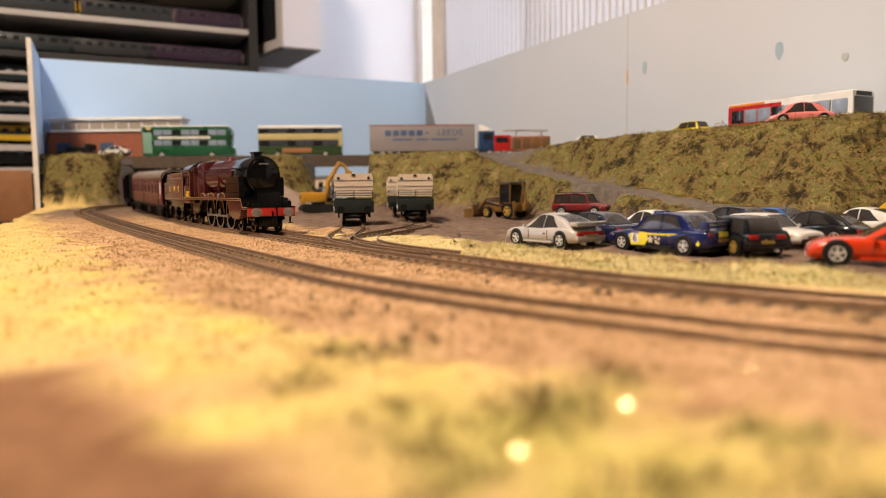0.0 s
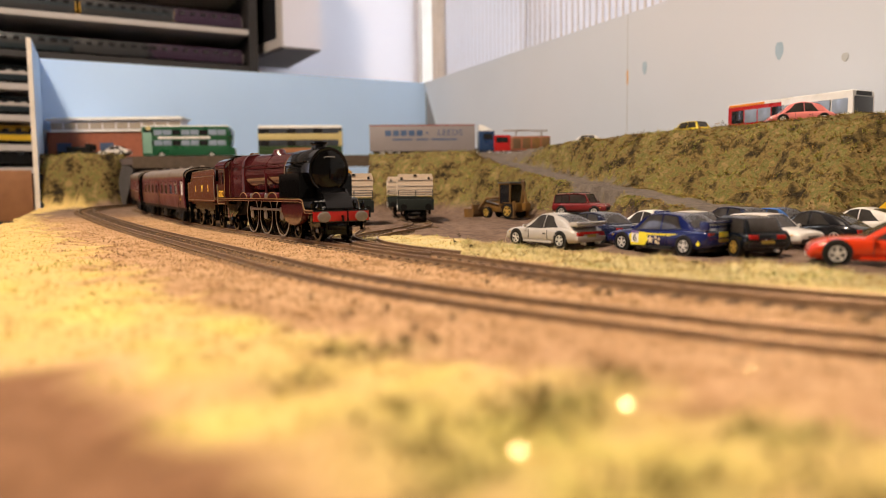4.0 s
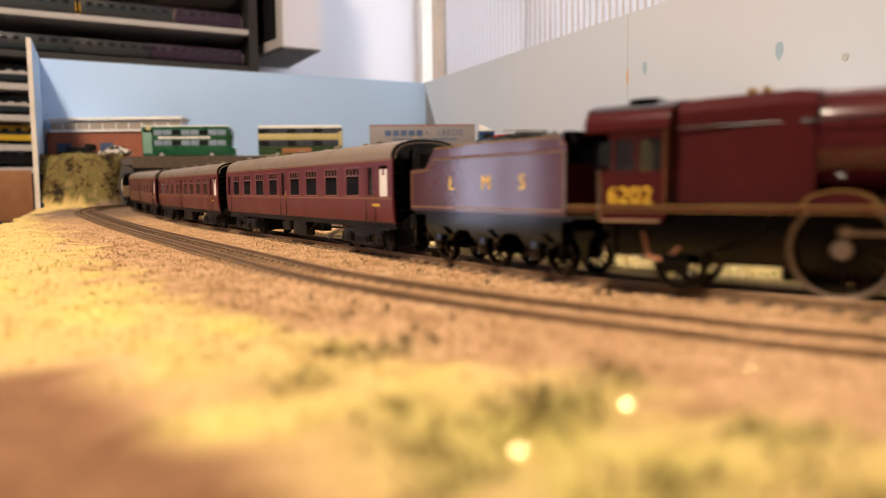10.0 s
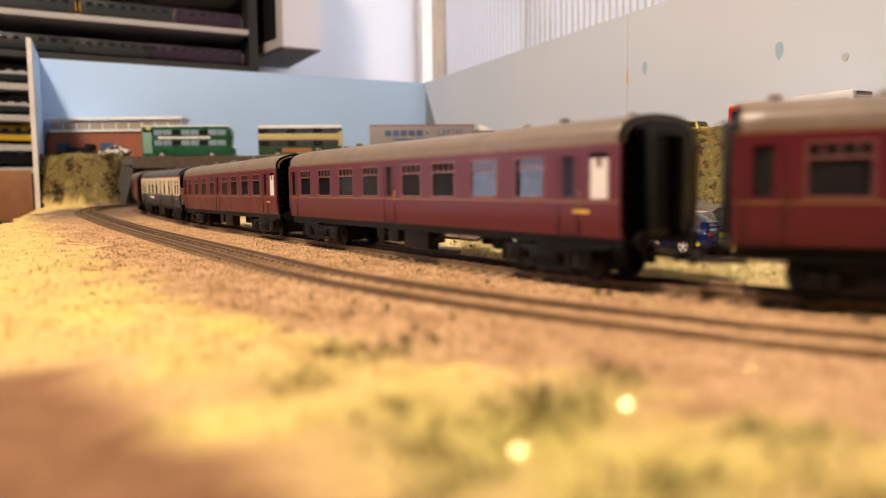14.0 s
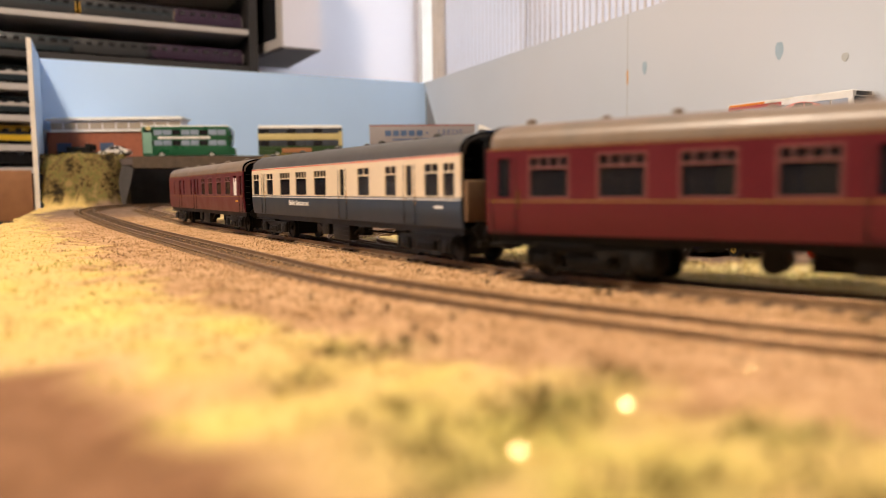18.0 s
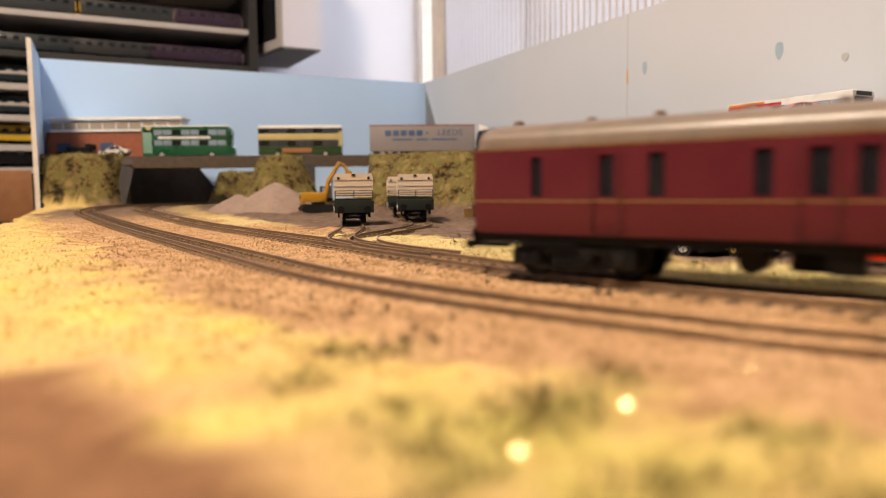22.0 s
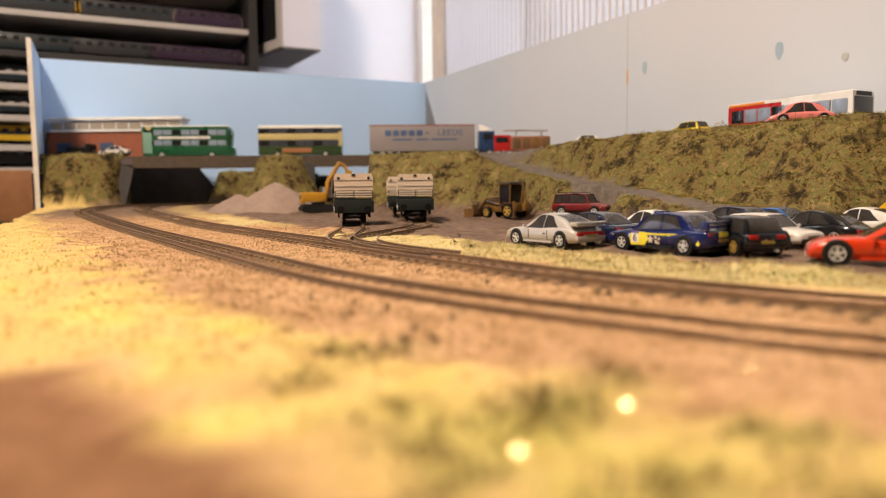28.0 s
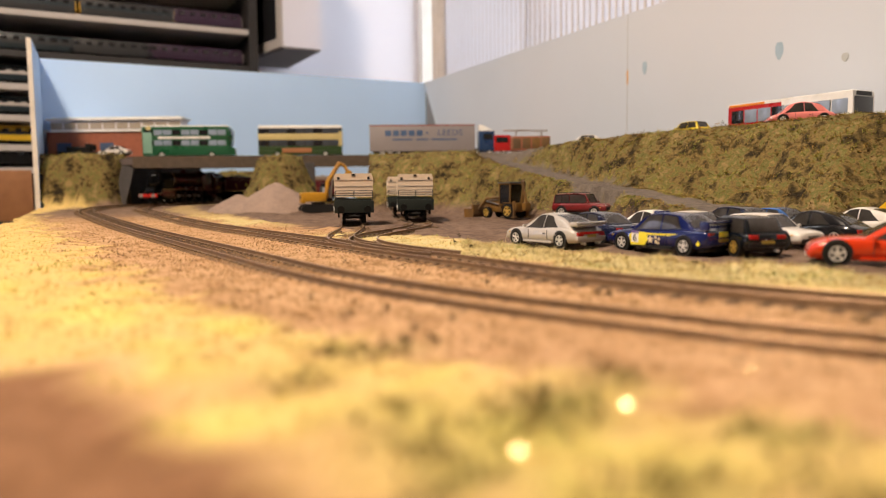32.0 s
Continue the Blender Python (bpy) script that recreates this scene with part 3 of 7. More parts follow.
def build_ground():
    ny, nx = GX.shape
    keep = (GX > left_edge(GY) - 2) & (((GX - WALL_C.x) * RIGHT_IN.x + (GY - WALL_C.y) * RIGHT_IN.y) > -6)
    back = (GX - WALL_L.x) * (WALL_C.y - WALL_L.y) - (GY - WALL_L.y) * (WALL_C.x - WALL_L.x)
    keep &= back > -4000
    idx = np.full(GX.shape, -1)
    idx[keep] = np.arange(keep.sum())
    verts = np.stack([GX[keep], GY[keep], GZ[keep]], -1) * MM
    a, b_, c, d = idx[:-1, :-1], idx[:-1, 1:], idx[1:, 1:], idx[1:, :-1]
    ok = (a >= 0) & (b_ >= 0) & (c >= 0) & (d >= 0)
    faces = np.stack([a[ok], b_[ok], c[ok], d[ok]], -1)
    me = bpy.data.meshes.new("ground")
    me.from_pydata(verts.tolist(), [], faces.tolist())
    me.polygons.foreach_set("use_smooth", [True] * len(me.polygons))
    mk = masks(GX, GY, GZ, T_IN, T_OUT)
    for name, val in mk.items():
        at_ = me.attributes.new(name, "FLOAT", "POINT")
        at_.data.foreach_set("value", val[keep].astype(np.float32).ravel())
    me.materials.append(ground_material())
    tagged(new("ground", me), "sandy scenic base with straw-coloured grass and scrubby banks", "ground", "", "structure")


build_ground()


def slab(name, pts, z0, z1, material, label, category, kind="structure"):
    """A flat sheet of a given outline and thickness."""
    bm = bmesh.new()
    loft(bm, [[(x, y, z0) for x, y in pts], [(x, y, z1) for x, y in pts]])
    ob = part(name, bm, material, None, "", 0)
    return tagged(ob, label, category, "", kind)


slab("baseboard", [(-85, -60), (790, -60), (790, 0), (-43, 1770), (-750, 1385), (-665, 1190)], -26, -14, "wood_brown", "brown plywood baseboard under the model railway", "baseboard")


# ---- backscene boards ----
def board(name, p, q, thick, z0, z1, material, label):
    """An upright board from p to q; it is thicker on its outer side."""
    p, q = Vector(p), Vector(q)
    d = (q - p).normalized()
    nrm = Vector((-d.y, d.x)) * thick
    bm = bmesh.new()
    pts = [p, q, q + nrm, p + nrm]
    loft(bm, [[(v.x, v.y, z0) for v in pts], [(v.x, v.y, z1) for v in pts]])
    return tagged(part(name, bm, material, None, "", 0), label, "backscene", "", "structure")


board("wall_north", WALL_L, WALL_C + (WALL_C - WALL_L).normalized() * 45, 6, -20, WALL_TOP, "board_blue", "sky-blue painted backscene board behind the bridge")
right_end = WALL_C + RIGHT_DIR * 2150
east = board("wall_east", WALL_C + Vector((3, 1.6)), right_end, 6, -20, WALL_TOP, "board_grey", "pale grey painted backscene board with filled screw holes")
# its end is sawn at a slant; the strip behind it is coloured dark as corner shade
for v in east.data.vertices:
    if v.co.z < 0 and (v.co.xy / MM - WALL_C).length < 60:
        v.co.x, v.co.y = v.co.x + RIGHT_DIR.x * 0.185, v.co.y + RIGHT_DIR.y * 0.185
board("corner_board", WALL_C + RIGHT_DIR * 2 - RIGHT_IN * 7, WALL_C + RIGHT_DIR * 230 - RIGHT_IN * 7, 4, -20, WALL_TOP - 4, "board_shade_grey", "dark bare strip of board in the corner")
board("wall_west", WALL_E, WALL_L, 6, -20, WALL_TOP, "board_blue", "short blue painted end board with a pale edge")
edge = board("board_edge_trim", WALL_E + Vector((1.0, -2.2)), WALL_E + Vector((0.0, 0.0)), 7, -20, WALL_TOP + 0.5, "board_edge", "pale bare edge of the end board")


def on_right_wall(name, a, z, w, h, material, label, shape="round"):
    """A small filled patch on the grey board."""
    bm = bmesh.new()
    n = 16
    o = WALL_C + Vector((3, 1.6)) * (1 - a / 2150) + RIGHT_DIR * a
    for r in range(1):
        pts = []
        for k in range(n):
            t = 2 * math.pi * k / n
            u, v = math.cos(t) * w / 2, math.sin(t) * h / 2 * (1 + 0.15 * math.sin(3 * t))
            pts.append((u, v))
        rings = []
        for off in (-0.5, 0.5):
            rings.append([(o.x + RIGHT_DIR.x * u + RIGHT_IN.x * off, o.y + RIGHT_DIR.y * u + RIGHT_IN.y * off, z + v) for u, v in pts])
        loft(bm, rings)
    return tagged(part(name, bm, material), label, "patch", "patches on the grey board", "")
# ---- track ----
RAIL_TOP = 2.0
RAIL_PROFILE = [(-0.45, 2.0), (0.45, 2.0), (0.45, 1.3), (0.2, 1.1), (0.2, 0.15), (1.1, -0.15), (1.1, -0.5), (-1.1, -0.5), (-1.1, -0.15), (-0.2, 0.15), (-0.2, 1.1), (-0.45, 1.3)]


def sweep(bm, line, s0, s1, off, step, profile):
    n = max(2, int(abs(s1 - s0) / step))
    rings = []
    for i in range(n + 1):
        s = s0 + (s1 - s0) * i / n
        x, y, z = line.at(s)
        h = line.heading(s)
        rx, ry = math.sin(h), -math.cos(h)
        rings.append([(x + rx * (off + u), y + ry * (off + u), z + v) for u, v in profile])
    loft(bm, rings)


def rails(parent, line, s0, s1, step=9.0):
    for off in (8.6, -8.6):
        part("rail", one(sweep, line, s0, s1, off, step, RAIL_PROFILE), "rail_rust", parent, "rusty brown steel rail", 30)
        part("rail_head", one(sweep, line, s0, s1, off, step, [(-0.4, 2.0), (0.4, 2.0), (0.36, 2.05), (-0.36, 2.05)]), "rail_top", parent, "worn shiny rail head", 30)


def sleeper_mesh():
    bm = bmesh.new()
    box(bm, 0, 0, -1.15, 3.4, 30, 1.5, 0.2)
    plain = len(bm.faces)
    for y in (8.6, -8.6):
        for e in (-1.6, 1.6):
            box(bm, 0, y + e, -0.25, 2.0, 1.2, 0.8)
    bm.faces.ensure_lookup_table()
    for f in bm.faces[plain:]:
        f.material_index = 1
    bmesh.ops.scale(bm, vec=(MM, MM, MM), verts=bm.verts[:])
    me = bpy.data.meshes.new("sleeper")
    bm.to_mesh(me)
    bm.free()
    me.materials.append(M["sleeper"])
    me.materials.append(M["rail_chair"])
    return me


SLEEPER = sleeper_mesh()


def sleepers(parent, line, s0, s1, pitch=8.4):
    rng = random.Random(4)
    s = s0
    while s < s1:
        x, y, z = line.at(s)
        ob = new("sleeper", SLEEPER)
        ob.parent = parent
        ob.matrix_local = at(x, y, z, math.degrees(line.heading(s)) + rng.uniform(-1.2, 1.2))
        s += pitch


def far_sleepers(parent, line, s0, s1, pitch=8.4):
    bm = bmesh.new()
    s = s0
    while s < s1:
        x, y, z = line.at(s)
        t = bmesh.new()
        bmesh.ops.create_cube(t, size=1.0, matrix=Matrix.Diagonal((3.4, 30, 1.5, 1)))
        merge(bm, t, Matrix.Translation((x, y, z - 1.3)) @ Matrix.Rotation(line.heading(s), 4, "Z"))
        s += pitch
    part("distant_sleepers", bm, "sleeper", parent, "", 0, "stuff")


inner_track = thing("railway_track", "inner single track with rusty rails on brown sleepers", "track", Matrix.Identity(4), "railway tracks")
rails(inner_track, INNER, -499, LOOP - 500)
sleepers(inner_track, INNER, -100, 1040)
far_sleepers(inner_track, INNER, -499, -104)
far_sleepers(inner_track, INNER, 1045, LOOP - 505, 12)
outer_track = thing("railway_track", "outer single track with rusty rails on brown sleepers in sand", "track", Matrix.Identity(4), "railway tracks")
rails(outer_track, OUTER, -500, 1370)
sleepers(outer_track, OUTER, -150, 1180)
far_sleepers(outer_track, OUTER, -500, -154)

# two sidings that leave the inner line by a point
SIDE_A = Line(bezier((-36, 386), 2.12, (-76, 610), 1.72, 90, 100, 50) + [(-92, 730)], 0)
SIDE_B = Line(bezier((10, 326), 2.25, (-18, 640), 1.62, 190, 130, 50) + [(-46, 880)], 0)


def flat_rise(s):
    return 0.0


climb = rise
for line, label in ((SIDE_A, "siding track leading to the flask wagon"), (SIDE_B, "curved siding track with a tight turn")):
    siding = thing("siding_track", label, "track", Matrix.Identity(4), "siding tracks")
    rise = flat_rise
    rails(siding, line, 14, line.s[-1], 7)
    sleepers(siding, line, 60, line.s[-1], 8.8)
    rise = climb
# ---- the train ----
def wheel_disc(bm, x, y, z, r, w=2.4, n=20):
    """A plain wheel with its flange; y is the outer face."""
    sg = 1 if y > 0 else -1
    loft(bm, [[(x + q * math.cos(2 * math.pi * k / n), yy, z + q * math.sin(2 * math.pi * k / n)) for k in range(n)] for yy, q in
              ((y - sg * w, r + 0.7), (y - sg * (w - 0.6), r + 0.7), (y - sg * (w - 0.7), r), (y, r * 0.98), (y, r * 0.82), (y - sg * 0.5, r * 0.78), (y - sg * 0.4, r * 0.25), (y + sg * 0.1, r * 0.22))])


def bogie(parent, x, wheelbase=34.0):
    b = part("bogie_frame", one(box, x, 0, 7.0, 40, 13, 8.5, 0.3), "underframe", parent)
    for sy in (-1, 1):
        bm = bmesh.new()
        box(bm, x, sy * 14.6, 9.2, 44, 1.0, 2.4, 0.2)
        box(bm, x, sy * 14.4, 6.6, 15, 1.6, 4.6, 0.4)
        for k in range(5):
            box(bm, x - 5 + k * 2.5, sy * 15.2, 5.6, 1.7, 1.4, 3.4, 0.4)
        for e in (-1, 1):
            box(bm, x + e * wheelbase / 2, sy * 14.8, 6.6, 5.6, 2.2, 5.6, 0.6)
            box(bm, x + e * wheelbase / 2, sy * 15.9, 6.2, 3.0, 0.8, 3.0, 0.3)
            for d in (-4.2, 4.2):
                cyl(bm, (x + e * wheelbase / 2 + d, sy * 15.2, 4.0), (x + e * wheelbase / 2 + d, sy * 15.2, 9.0), 1.1, 1.1, 8)
            box(bm, x + e * 20.5, sy * 14.6, 7.6, 2.4, 1.0, 4.4, 0.2)
        box(bm, x, sy * 14.8, 3.3, 27, 0.8, 0.9)
        part("bogie_side", bm, "underframe", b)
    for e in (-1, 1):
        bm = bmesh.new()
        for sy in (-1, 1):
            wheel_disc(bm, x + e * wheelbase / 2, sy * 9.9, 6.2, 6.2, 2.6)
        cyl(bm, (x + e * wheelbase / 2, -8, 6.2), (x + e * wheelbase / 2, 8, 6.2), 1.1)
        part("wheelset", bm, "underframe", b)


def coach_end_profile(g=0.0):
    """Cross section: side, cantrail and arched roof."""
    pts = [(-16.9 - g, 14.5 - g), (-17.8 - g, 19), (-18 - g, 25), (-17.9 - g, 43.4)]
    roof = [(-17.9 - g) * math.cos(a) for a in np.linspace(0, math.pi, 15)]
    for a in np.linspace(0.0, math.pi, 17)[1:-1]:
        pts.append((-(17.9 + g) * math.copysign(abs(math.cos(a)) ** 0.8, math.cos(a)), 43.4 + (8.8 + g) * math.sin(a) ** 0.75))
    pts += [(17.9 + g, 43.4), (18 + g, 25), (17.8 + g, 19), (16.9 + g, 14.5 - g)]
    return pts


HALF = 128.5


def coach(label, wins, lower, band, roof, lining, words=None, brake=False):
    c = thing("railway_coach", label, "coach", Matrix.Identity(4), "coaches of the train")
    z0, zw0, zw1, z1 = 14.5, 26.4, 40.4, 43.4
    for sy, side in ((-1, 1), (1, -1)):
        bm = bmesh.new()
        lo = [(sy * 16.9, z0), (sy * 17.75, 18.5), (sy * 18, 22.5), (sy * 18, zw0), (sy * 17.1, zw0), (sy * 16.2, z0)]
        along(bm, lo, -HALF, HALF)
        part("side_panel", bm, lower, c)
        bm = bmesh.new()
        along(bm, [(sy * 18, zw1), (sy * 17.9, z1), (sy * 17.0, z1), (sy * 17.1, zw1)], -HALF, HALF)
        edges = sorted((HALF - d - w / 2, HALF - d + w / 2) for d, w, k in wins)
        x = -HALF
        for a, b in edges + [(HALF, HALF)]:
            if a > x:
                part("window_pillar", one(box, (x + a) / 2, sy * 17.55, (zw0 + zw1) / 2, a - x, 0.9, zw1 - zw0), band, c)
            x = b
        part("cantrail", bm, band, c)
        for d, w, kind in wins:
            cx = HALF - d
            if kind == "white":
                p = part("frosted_window", one(box, cx, sy * 17.6, 32.6, w - 0.3, 0.7, 12.4), "white_paint", c, "white frosted window")
                part("window_bar", one(box, cx, sy * 17.85, 37.6, 1.8, 0.6, 3.0, 0.2), band, p)
                continue
            p = part("window_pane", one(box, cx, sy * 17.3, 33.4, w, 0.3, 14.0), "pane", c)
            p.visible_shadow = False
            fr = bmesh.new()
            for zz in (zw0 + 0.25, zw1 - 0.25):
                box(fr, cx, sy * 17.75, zz, w, 0.5, 0.5)
            for e in (-1, 1):
                box(fr, cx + e * (w / 2 - 0.25), sy * 17.75, 33.4, 0.5, 0.5, 13.6)
            if kind == "big":
                box(fr, cx, sy * 17.7, 36.4, w, 0.5, 0.6)
                for q in ((-0.25, 0, 0.25) if w > 14 else (0,)):
                    box(fr, cx + q * w, sy * 17.7, 38.3, 0.45, 0.4, 3.6)
            part("window_frame", fr, band if kind != "big" or lining != "gold" else "steel_dull", p)
            if kind == "door":
                bm = bmesh.new()
                for e in (-1, 1):
                    box(bm, cx + e * (w / 2 + 1.6), sy * 17.98, 27.5, 0.3, 0.35, 25.5)
                box(bm, cx, sy * 17.98, 15.2, w + 3.4, 0.35, 0.3)
                part("door_seam", bm, "trim_black", c)
                hb = bmesh.new()
                box(hb, cx - w / 2 - 0.6, sy * 18.2, 25.6, 1.3, 0.5, 0.5, 0.1)
                tube(hb, [(cx + w / 2 + 2.8, sy * 18.5, 23), (cx + w / 2 + 2.8, sy * 18.5, 29.5)], 0.2)
                part("door_handle", hb, "brass", c)
                hg = bmesh.new()
                for z in (17.5, 24.0):
                    box(hg, cx + w / 2 + 1.7, sy * 18.1, z, 0.8, 0.5, 1.1, 0.1)
                part("door_hinge", hg, lower, c)
        if lining:
            part("waist_line", one(box, 0, sy * 18.0, 25.5, 2 * HALF - 1, 0.15, 0.5), lining, c, "thin gold lining along the waist")
            part("cantrail_line", one(box, 0, sy * 17.95, 42.9, 2 * HALF - 1, 0.15, 0.4), lining if lining == "gold" else "red_beam", c)
        # numbers on the side, too small to read
        part("number_bar", one(box, HALF - 16, sy * 18.0, 22.4, 6.5, 0.2, 1.1), "letter_gold" if lining == "gold" else "white_paint", c)
        if words:
            lettering(words, 4.3, "white_paint", c, pose(-42 * MM * (1 if sy < 0 else -1), sy * 18.06 * MM, 22.2 * MM, 90, 0, 0 if sy < 0 else 180))
    # roof
    arch = [p for p in coach_end_profile(0.0) if p[1] > 43.3]
    inner_arch = [(y * 0.95, z - 0.8) for y, z in arch[::-1]]
    bm = bmesh.new()
    rr = []
    for x, k, dz in ((-HALF, 0.93, -1.2), (-HALF + 2, 0.985, -0.3), (-HALF + 7, 1.0, 0), (HALF - 7, 1.0, 0), (HALF - 2, 0.985, -0.3), (HALF, 0.93, -1.2)):
        rr.append([(x, y * k, 43.4 + (z - 43.4) * (1 + dz / 8)) for y, z in arch + inner_arch])
    loft(bm, rr)
    rf = part("roof", bm, roof, c, "", 50)
    for d in range(14, 250, 26):
        part("roof_vent", one(lambda b, d=d: (turned(b, [(1.7, 50.6), (1.9, 53.2), (1.0, 53.9)], HALF - d, 2.6 if d % 4 else -2.6, 10))), roof, rf)
    # ends with their gangways
    for e in (-1, 1):
        bm = bmesh.new()
        pr_ = [p for p in coach_end_profile(-0.15)]
        loft(bm, [[(e * (HALF - 1.2), y, z) for y, z in pr_], [(e * (HALF - 0.1), y, z) for y, z in pr_]])
        end = part("end_panel", bm, "loco_black", c, "black coach end")
        for k in range(4):
            x = e * (HALF + 0.5 + k * 0.9)
            g = 0.6 if k % 2 else 0.0
            hoop = [(-7.4 + g, 16.5), (-7.4 + g, 46), (-6.4, 47.5 - g), (6.4, 47.5 - g), (7.4 - g, 46), (7.4 - g, 16.5), (5.6, 16.5), (5.6, 44.8), (5.0, 45.4), (-5.0, 45.4), (-5.6, 44.8), (-5.6, 16.5)]
            part("bellows_fold", one(along, hoop, x - 0.4, x + 0.4), "trim_black", end)
        part("gangway_door", one(box, e * (HALF + 0.3), 0, 31, 0.5, 10.8, 28), "underframe", end)
        st = bmesh.new()
        for k in range(6):
            box(st, e * (HALF + 0.5), -14.5, 20 + k * 4.2, 0.6, 2.6, 0.4)
        part("end_steps", st, "underframe", end)
        for sy in (-1, 1):
            bm = bmesh.new()
            cyl(bm, (e * HALF, sy * 11.4, 13.8), (e * (HALF + 3.2), sy * 11.4, 13.8), 1.2)
            cyl(bm, (e * (HALF + 3.0), sy * 11.4, 13.8), (e * (HALF + 3.6), sy * 11.4, 13.8), 3.0)
            part("buffer", bm, "underframe", c)
        part("coupling", one(lambda b, e=e: (box(b, e * (HALF + 5), 0, 9.0, 16, 3.0, 1.4, 0.3), box(b, e * (HALF + 11), 0, 9.4, 1.6, 13, 2.4, 0.3))), "underframe", c)
    # underframe
    bm = bmesh.new()
    box(bm, 0, 0, 13.6, 2 * HALF - 3, 30, 1.8)
    for sy in (-1, 1):
        box(bm, 0, sy * 15.2, 12.9, 2 * HALF - 2, 1.0, 2.6)
    for x in (-30, 30):
        for sy in (-1, 1):
            tube(bm, [(x, sy * 12, 12.5), (x * 0.55, sy * 12, 6.5), (-x * 0.2, sy * 12, 6.5)], 0.55)
    part("underframe", bm, "underframe", c)
    for x, sy, l, h in ((8, -1, 20, 8.5), (-22, 1, 18, 8.5), (30, 1, 12, 6.5), (-12, -1, 9, 6.5)):
        bm = bmesh.new()
        box(bm, x, sy * 12.0, 12.2 - h / 2, l, 5.5, h, 0.3)
        for k in range(3):
            box(bm, x, sy * 14.8, 10.8 - k * h * 0.28, l - 1, 0.4, 0.5)
        part("battery_box", bm, "underframe", c)
    part("vacuum_cylinder", one(cyl, (-38, -7, 8), (-38, 3, 8), 4.0), "underframe", c)
    part("vacuum_cylinder", one(cyl, (42, 3, 8), (42, 9, 8), 3.4), "underframe", c)
    for e in (-1, 1):
        part("footboard", one(box, e * (HALF - 22), -16.6, 11.2, 34, 1.6, 0.6), "underframe", c)
    bogie(c, 92)
    bogie(c, -92)
    # inside
    part("coach_floor", one(box, 0, 0, 16.4, 2 * HALF - 4, 32, 1.0), "seat_dark", c)
    seats = bmesh.new()
    for d, w, kind in wins:
        if kind == "big":
            for sy in (-1, 1):
                for e in (-1, 1):
                    box(seats, HALF - d + e * 9.5, sy * 11, 25, 2.4, 11, 16, 0.6)
                box(seats, HALF - d, sy * 12, 26.6, 7, 9, 0.7)
    part("seats", seats, "seat", c)
    for x in (HALF - 31, -HALF + 14, -9):
        part("partition", one(box, x, 0, 30, 0.8, 32, 26), "seat_dark", c)
    return c


M["steel_dull"] = mat("steel_dull", rgb=(0.24, 0.10, 0.095), rough=0.35, var=0.1, scale=500)
TSO = [(8.5, 7.5, "white"), (22, 6, "door"), (41, 16, "big"), (67, 16.5, "big"), (94, 16.5, "big"), (119, 16, "big"), (138, 6, "door"), (156, 16, "big"), (182, 16.5, "big"), (208, 16, "big"), (233, 15, "big"), (250, 6, "door")]
BRAKE = [(6, 5, "door"), (20, 8, "white"), (40, 15, "big"), (66, 15, "big"), (93, 15, "big"), (117, 14, "big"), (136, 6, "small"), (147, 6.5, "door"), (161, 6, "small"), (191, 6, "small"), (207, 6, "door"), (232, 5, "small")]
BUFFET = [(8.5, 9, "big"), (21.5, 11.5, "big"), (39.5, 6, "door"), (56, 11, "big"), (83, 13, "big"), (107, 6, "door"), (135, 17, "big"), (162, 17, "big"), (187.5, 17.5, "big"), (214, 12.5, "big"), (226, 3, "door"), (240, 12.5, "big")]
coach_a = coach("maroon passenger coach with tan roof behind the tender", TSO, "coach_maroon", "coach_maroon", "coach_roof", "gold")
HALF = 124.0  # the buffet coach is a little shorter
coach_d = coach("blue and cream buffet coach with a dark grey roof", BUFFET, "coach_blue", "cream", "roof_dark", "white_paint", words="Buffet Restaurant")
HALF = 128.5
coach_e = coach("maroon brake coach with luggage doors at the end of the train", BRAKE, "coach_maroon", "coach_maroon", "coach_roof", "gold", brake=True)
coach_b = copy_thing(coach_a, Matrix.Identity(4))
coach_c = copy_thing(coach_a, Matrix.Identity(4))
for o in (coach_b, coach_c):
    tagged(o, "maroon passenger coach with gold lining, coupled mid-train")
def spoked(bm, r, sy, spokes=18, w=2.4):
    """A spoked wheel about the origin, its face towards sy."""
    n = 36
    def circ(rad, y):
        return [(rad * math.cos(2 * math.pi * k / n), y, rad * math.sin(2 * math.pi * k / n)) for k in range(n)]
    loft(bm, [circ(r - 1.5, sy * w), circ(r, sy * w), circ(r, sy * 0.7), circ(r + 0.8, sy * 0.6), circ(r + 0.8, 0), circ(r - 1.5, 0), circ(r - 1.5, sy * w)], True, False)
    cyl(bm, (0, 0, 0), (0, sy * (w + 0.3), 0), r * 0.2, r * 0.17, 14)


SPOKES = {}


def add_spokes(wheel, r, sy, spokes, w=2.4):
    """The spokes of a wheel, each an object of its own on one mesh."""
    key = (r, sy)
    if key not in SPOKES:
        t = part("spoke", one(box, r * 0.52, sy * w * 0.5, 0, r * 0.78, 0.9, 0.55), "loco_black", None, "", 0)
        SPOKES[key] = t.data
        bpy.data.objects.remove(t)
    for k in range(spokes):
        ob = new("spoke", SPOKES[key])
        ob.parent = wheel
        ob.matrix_local = pose(0, 0, 0, 0, 360.0 * k / spokes, 0)


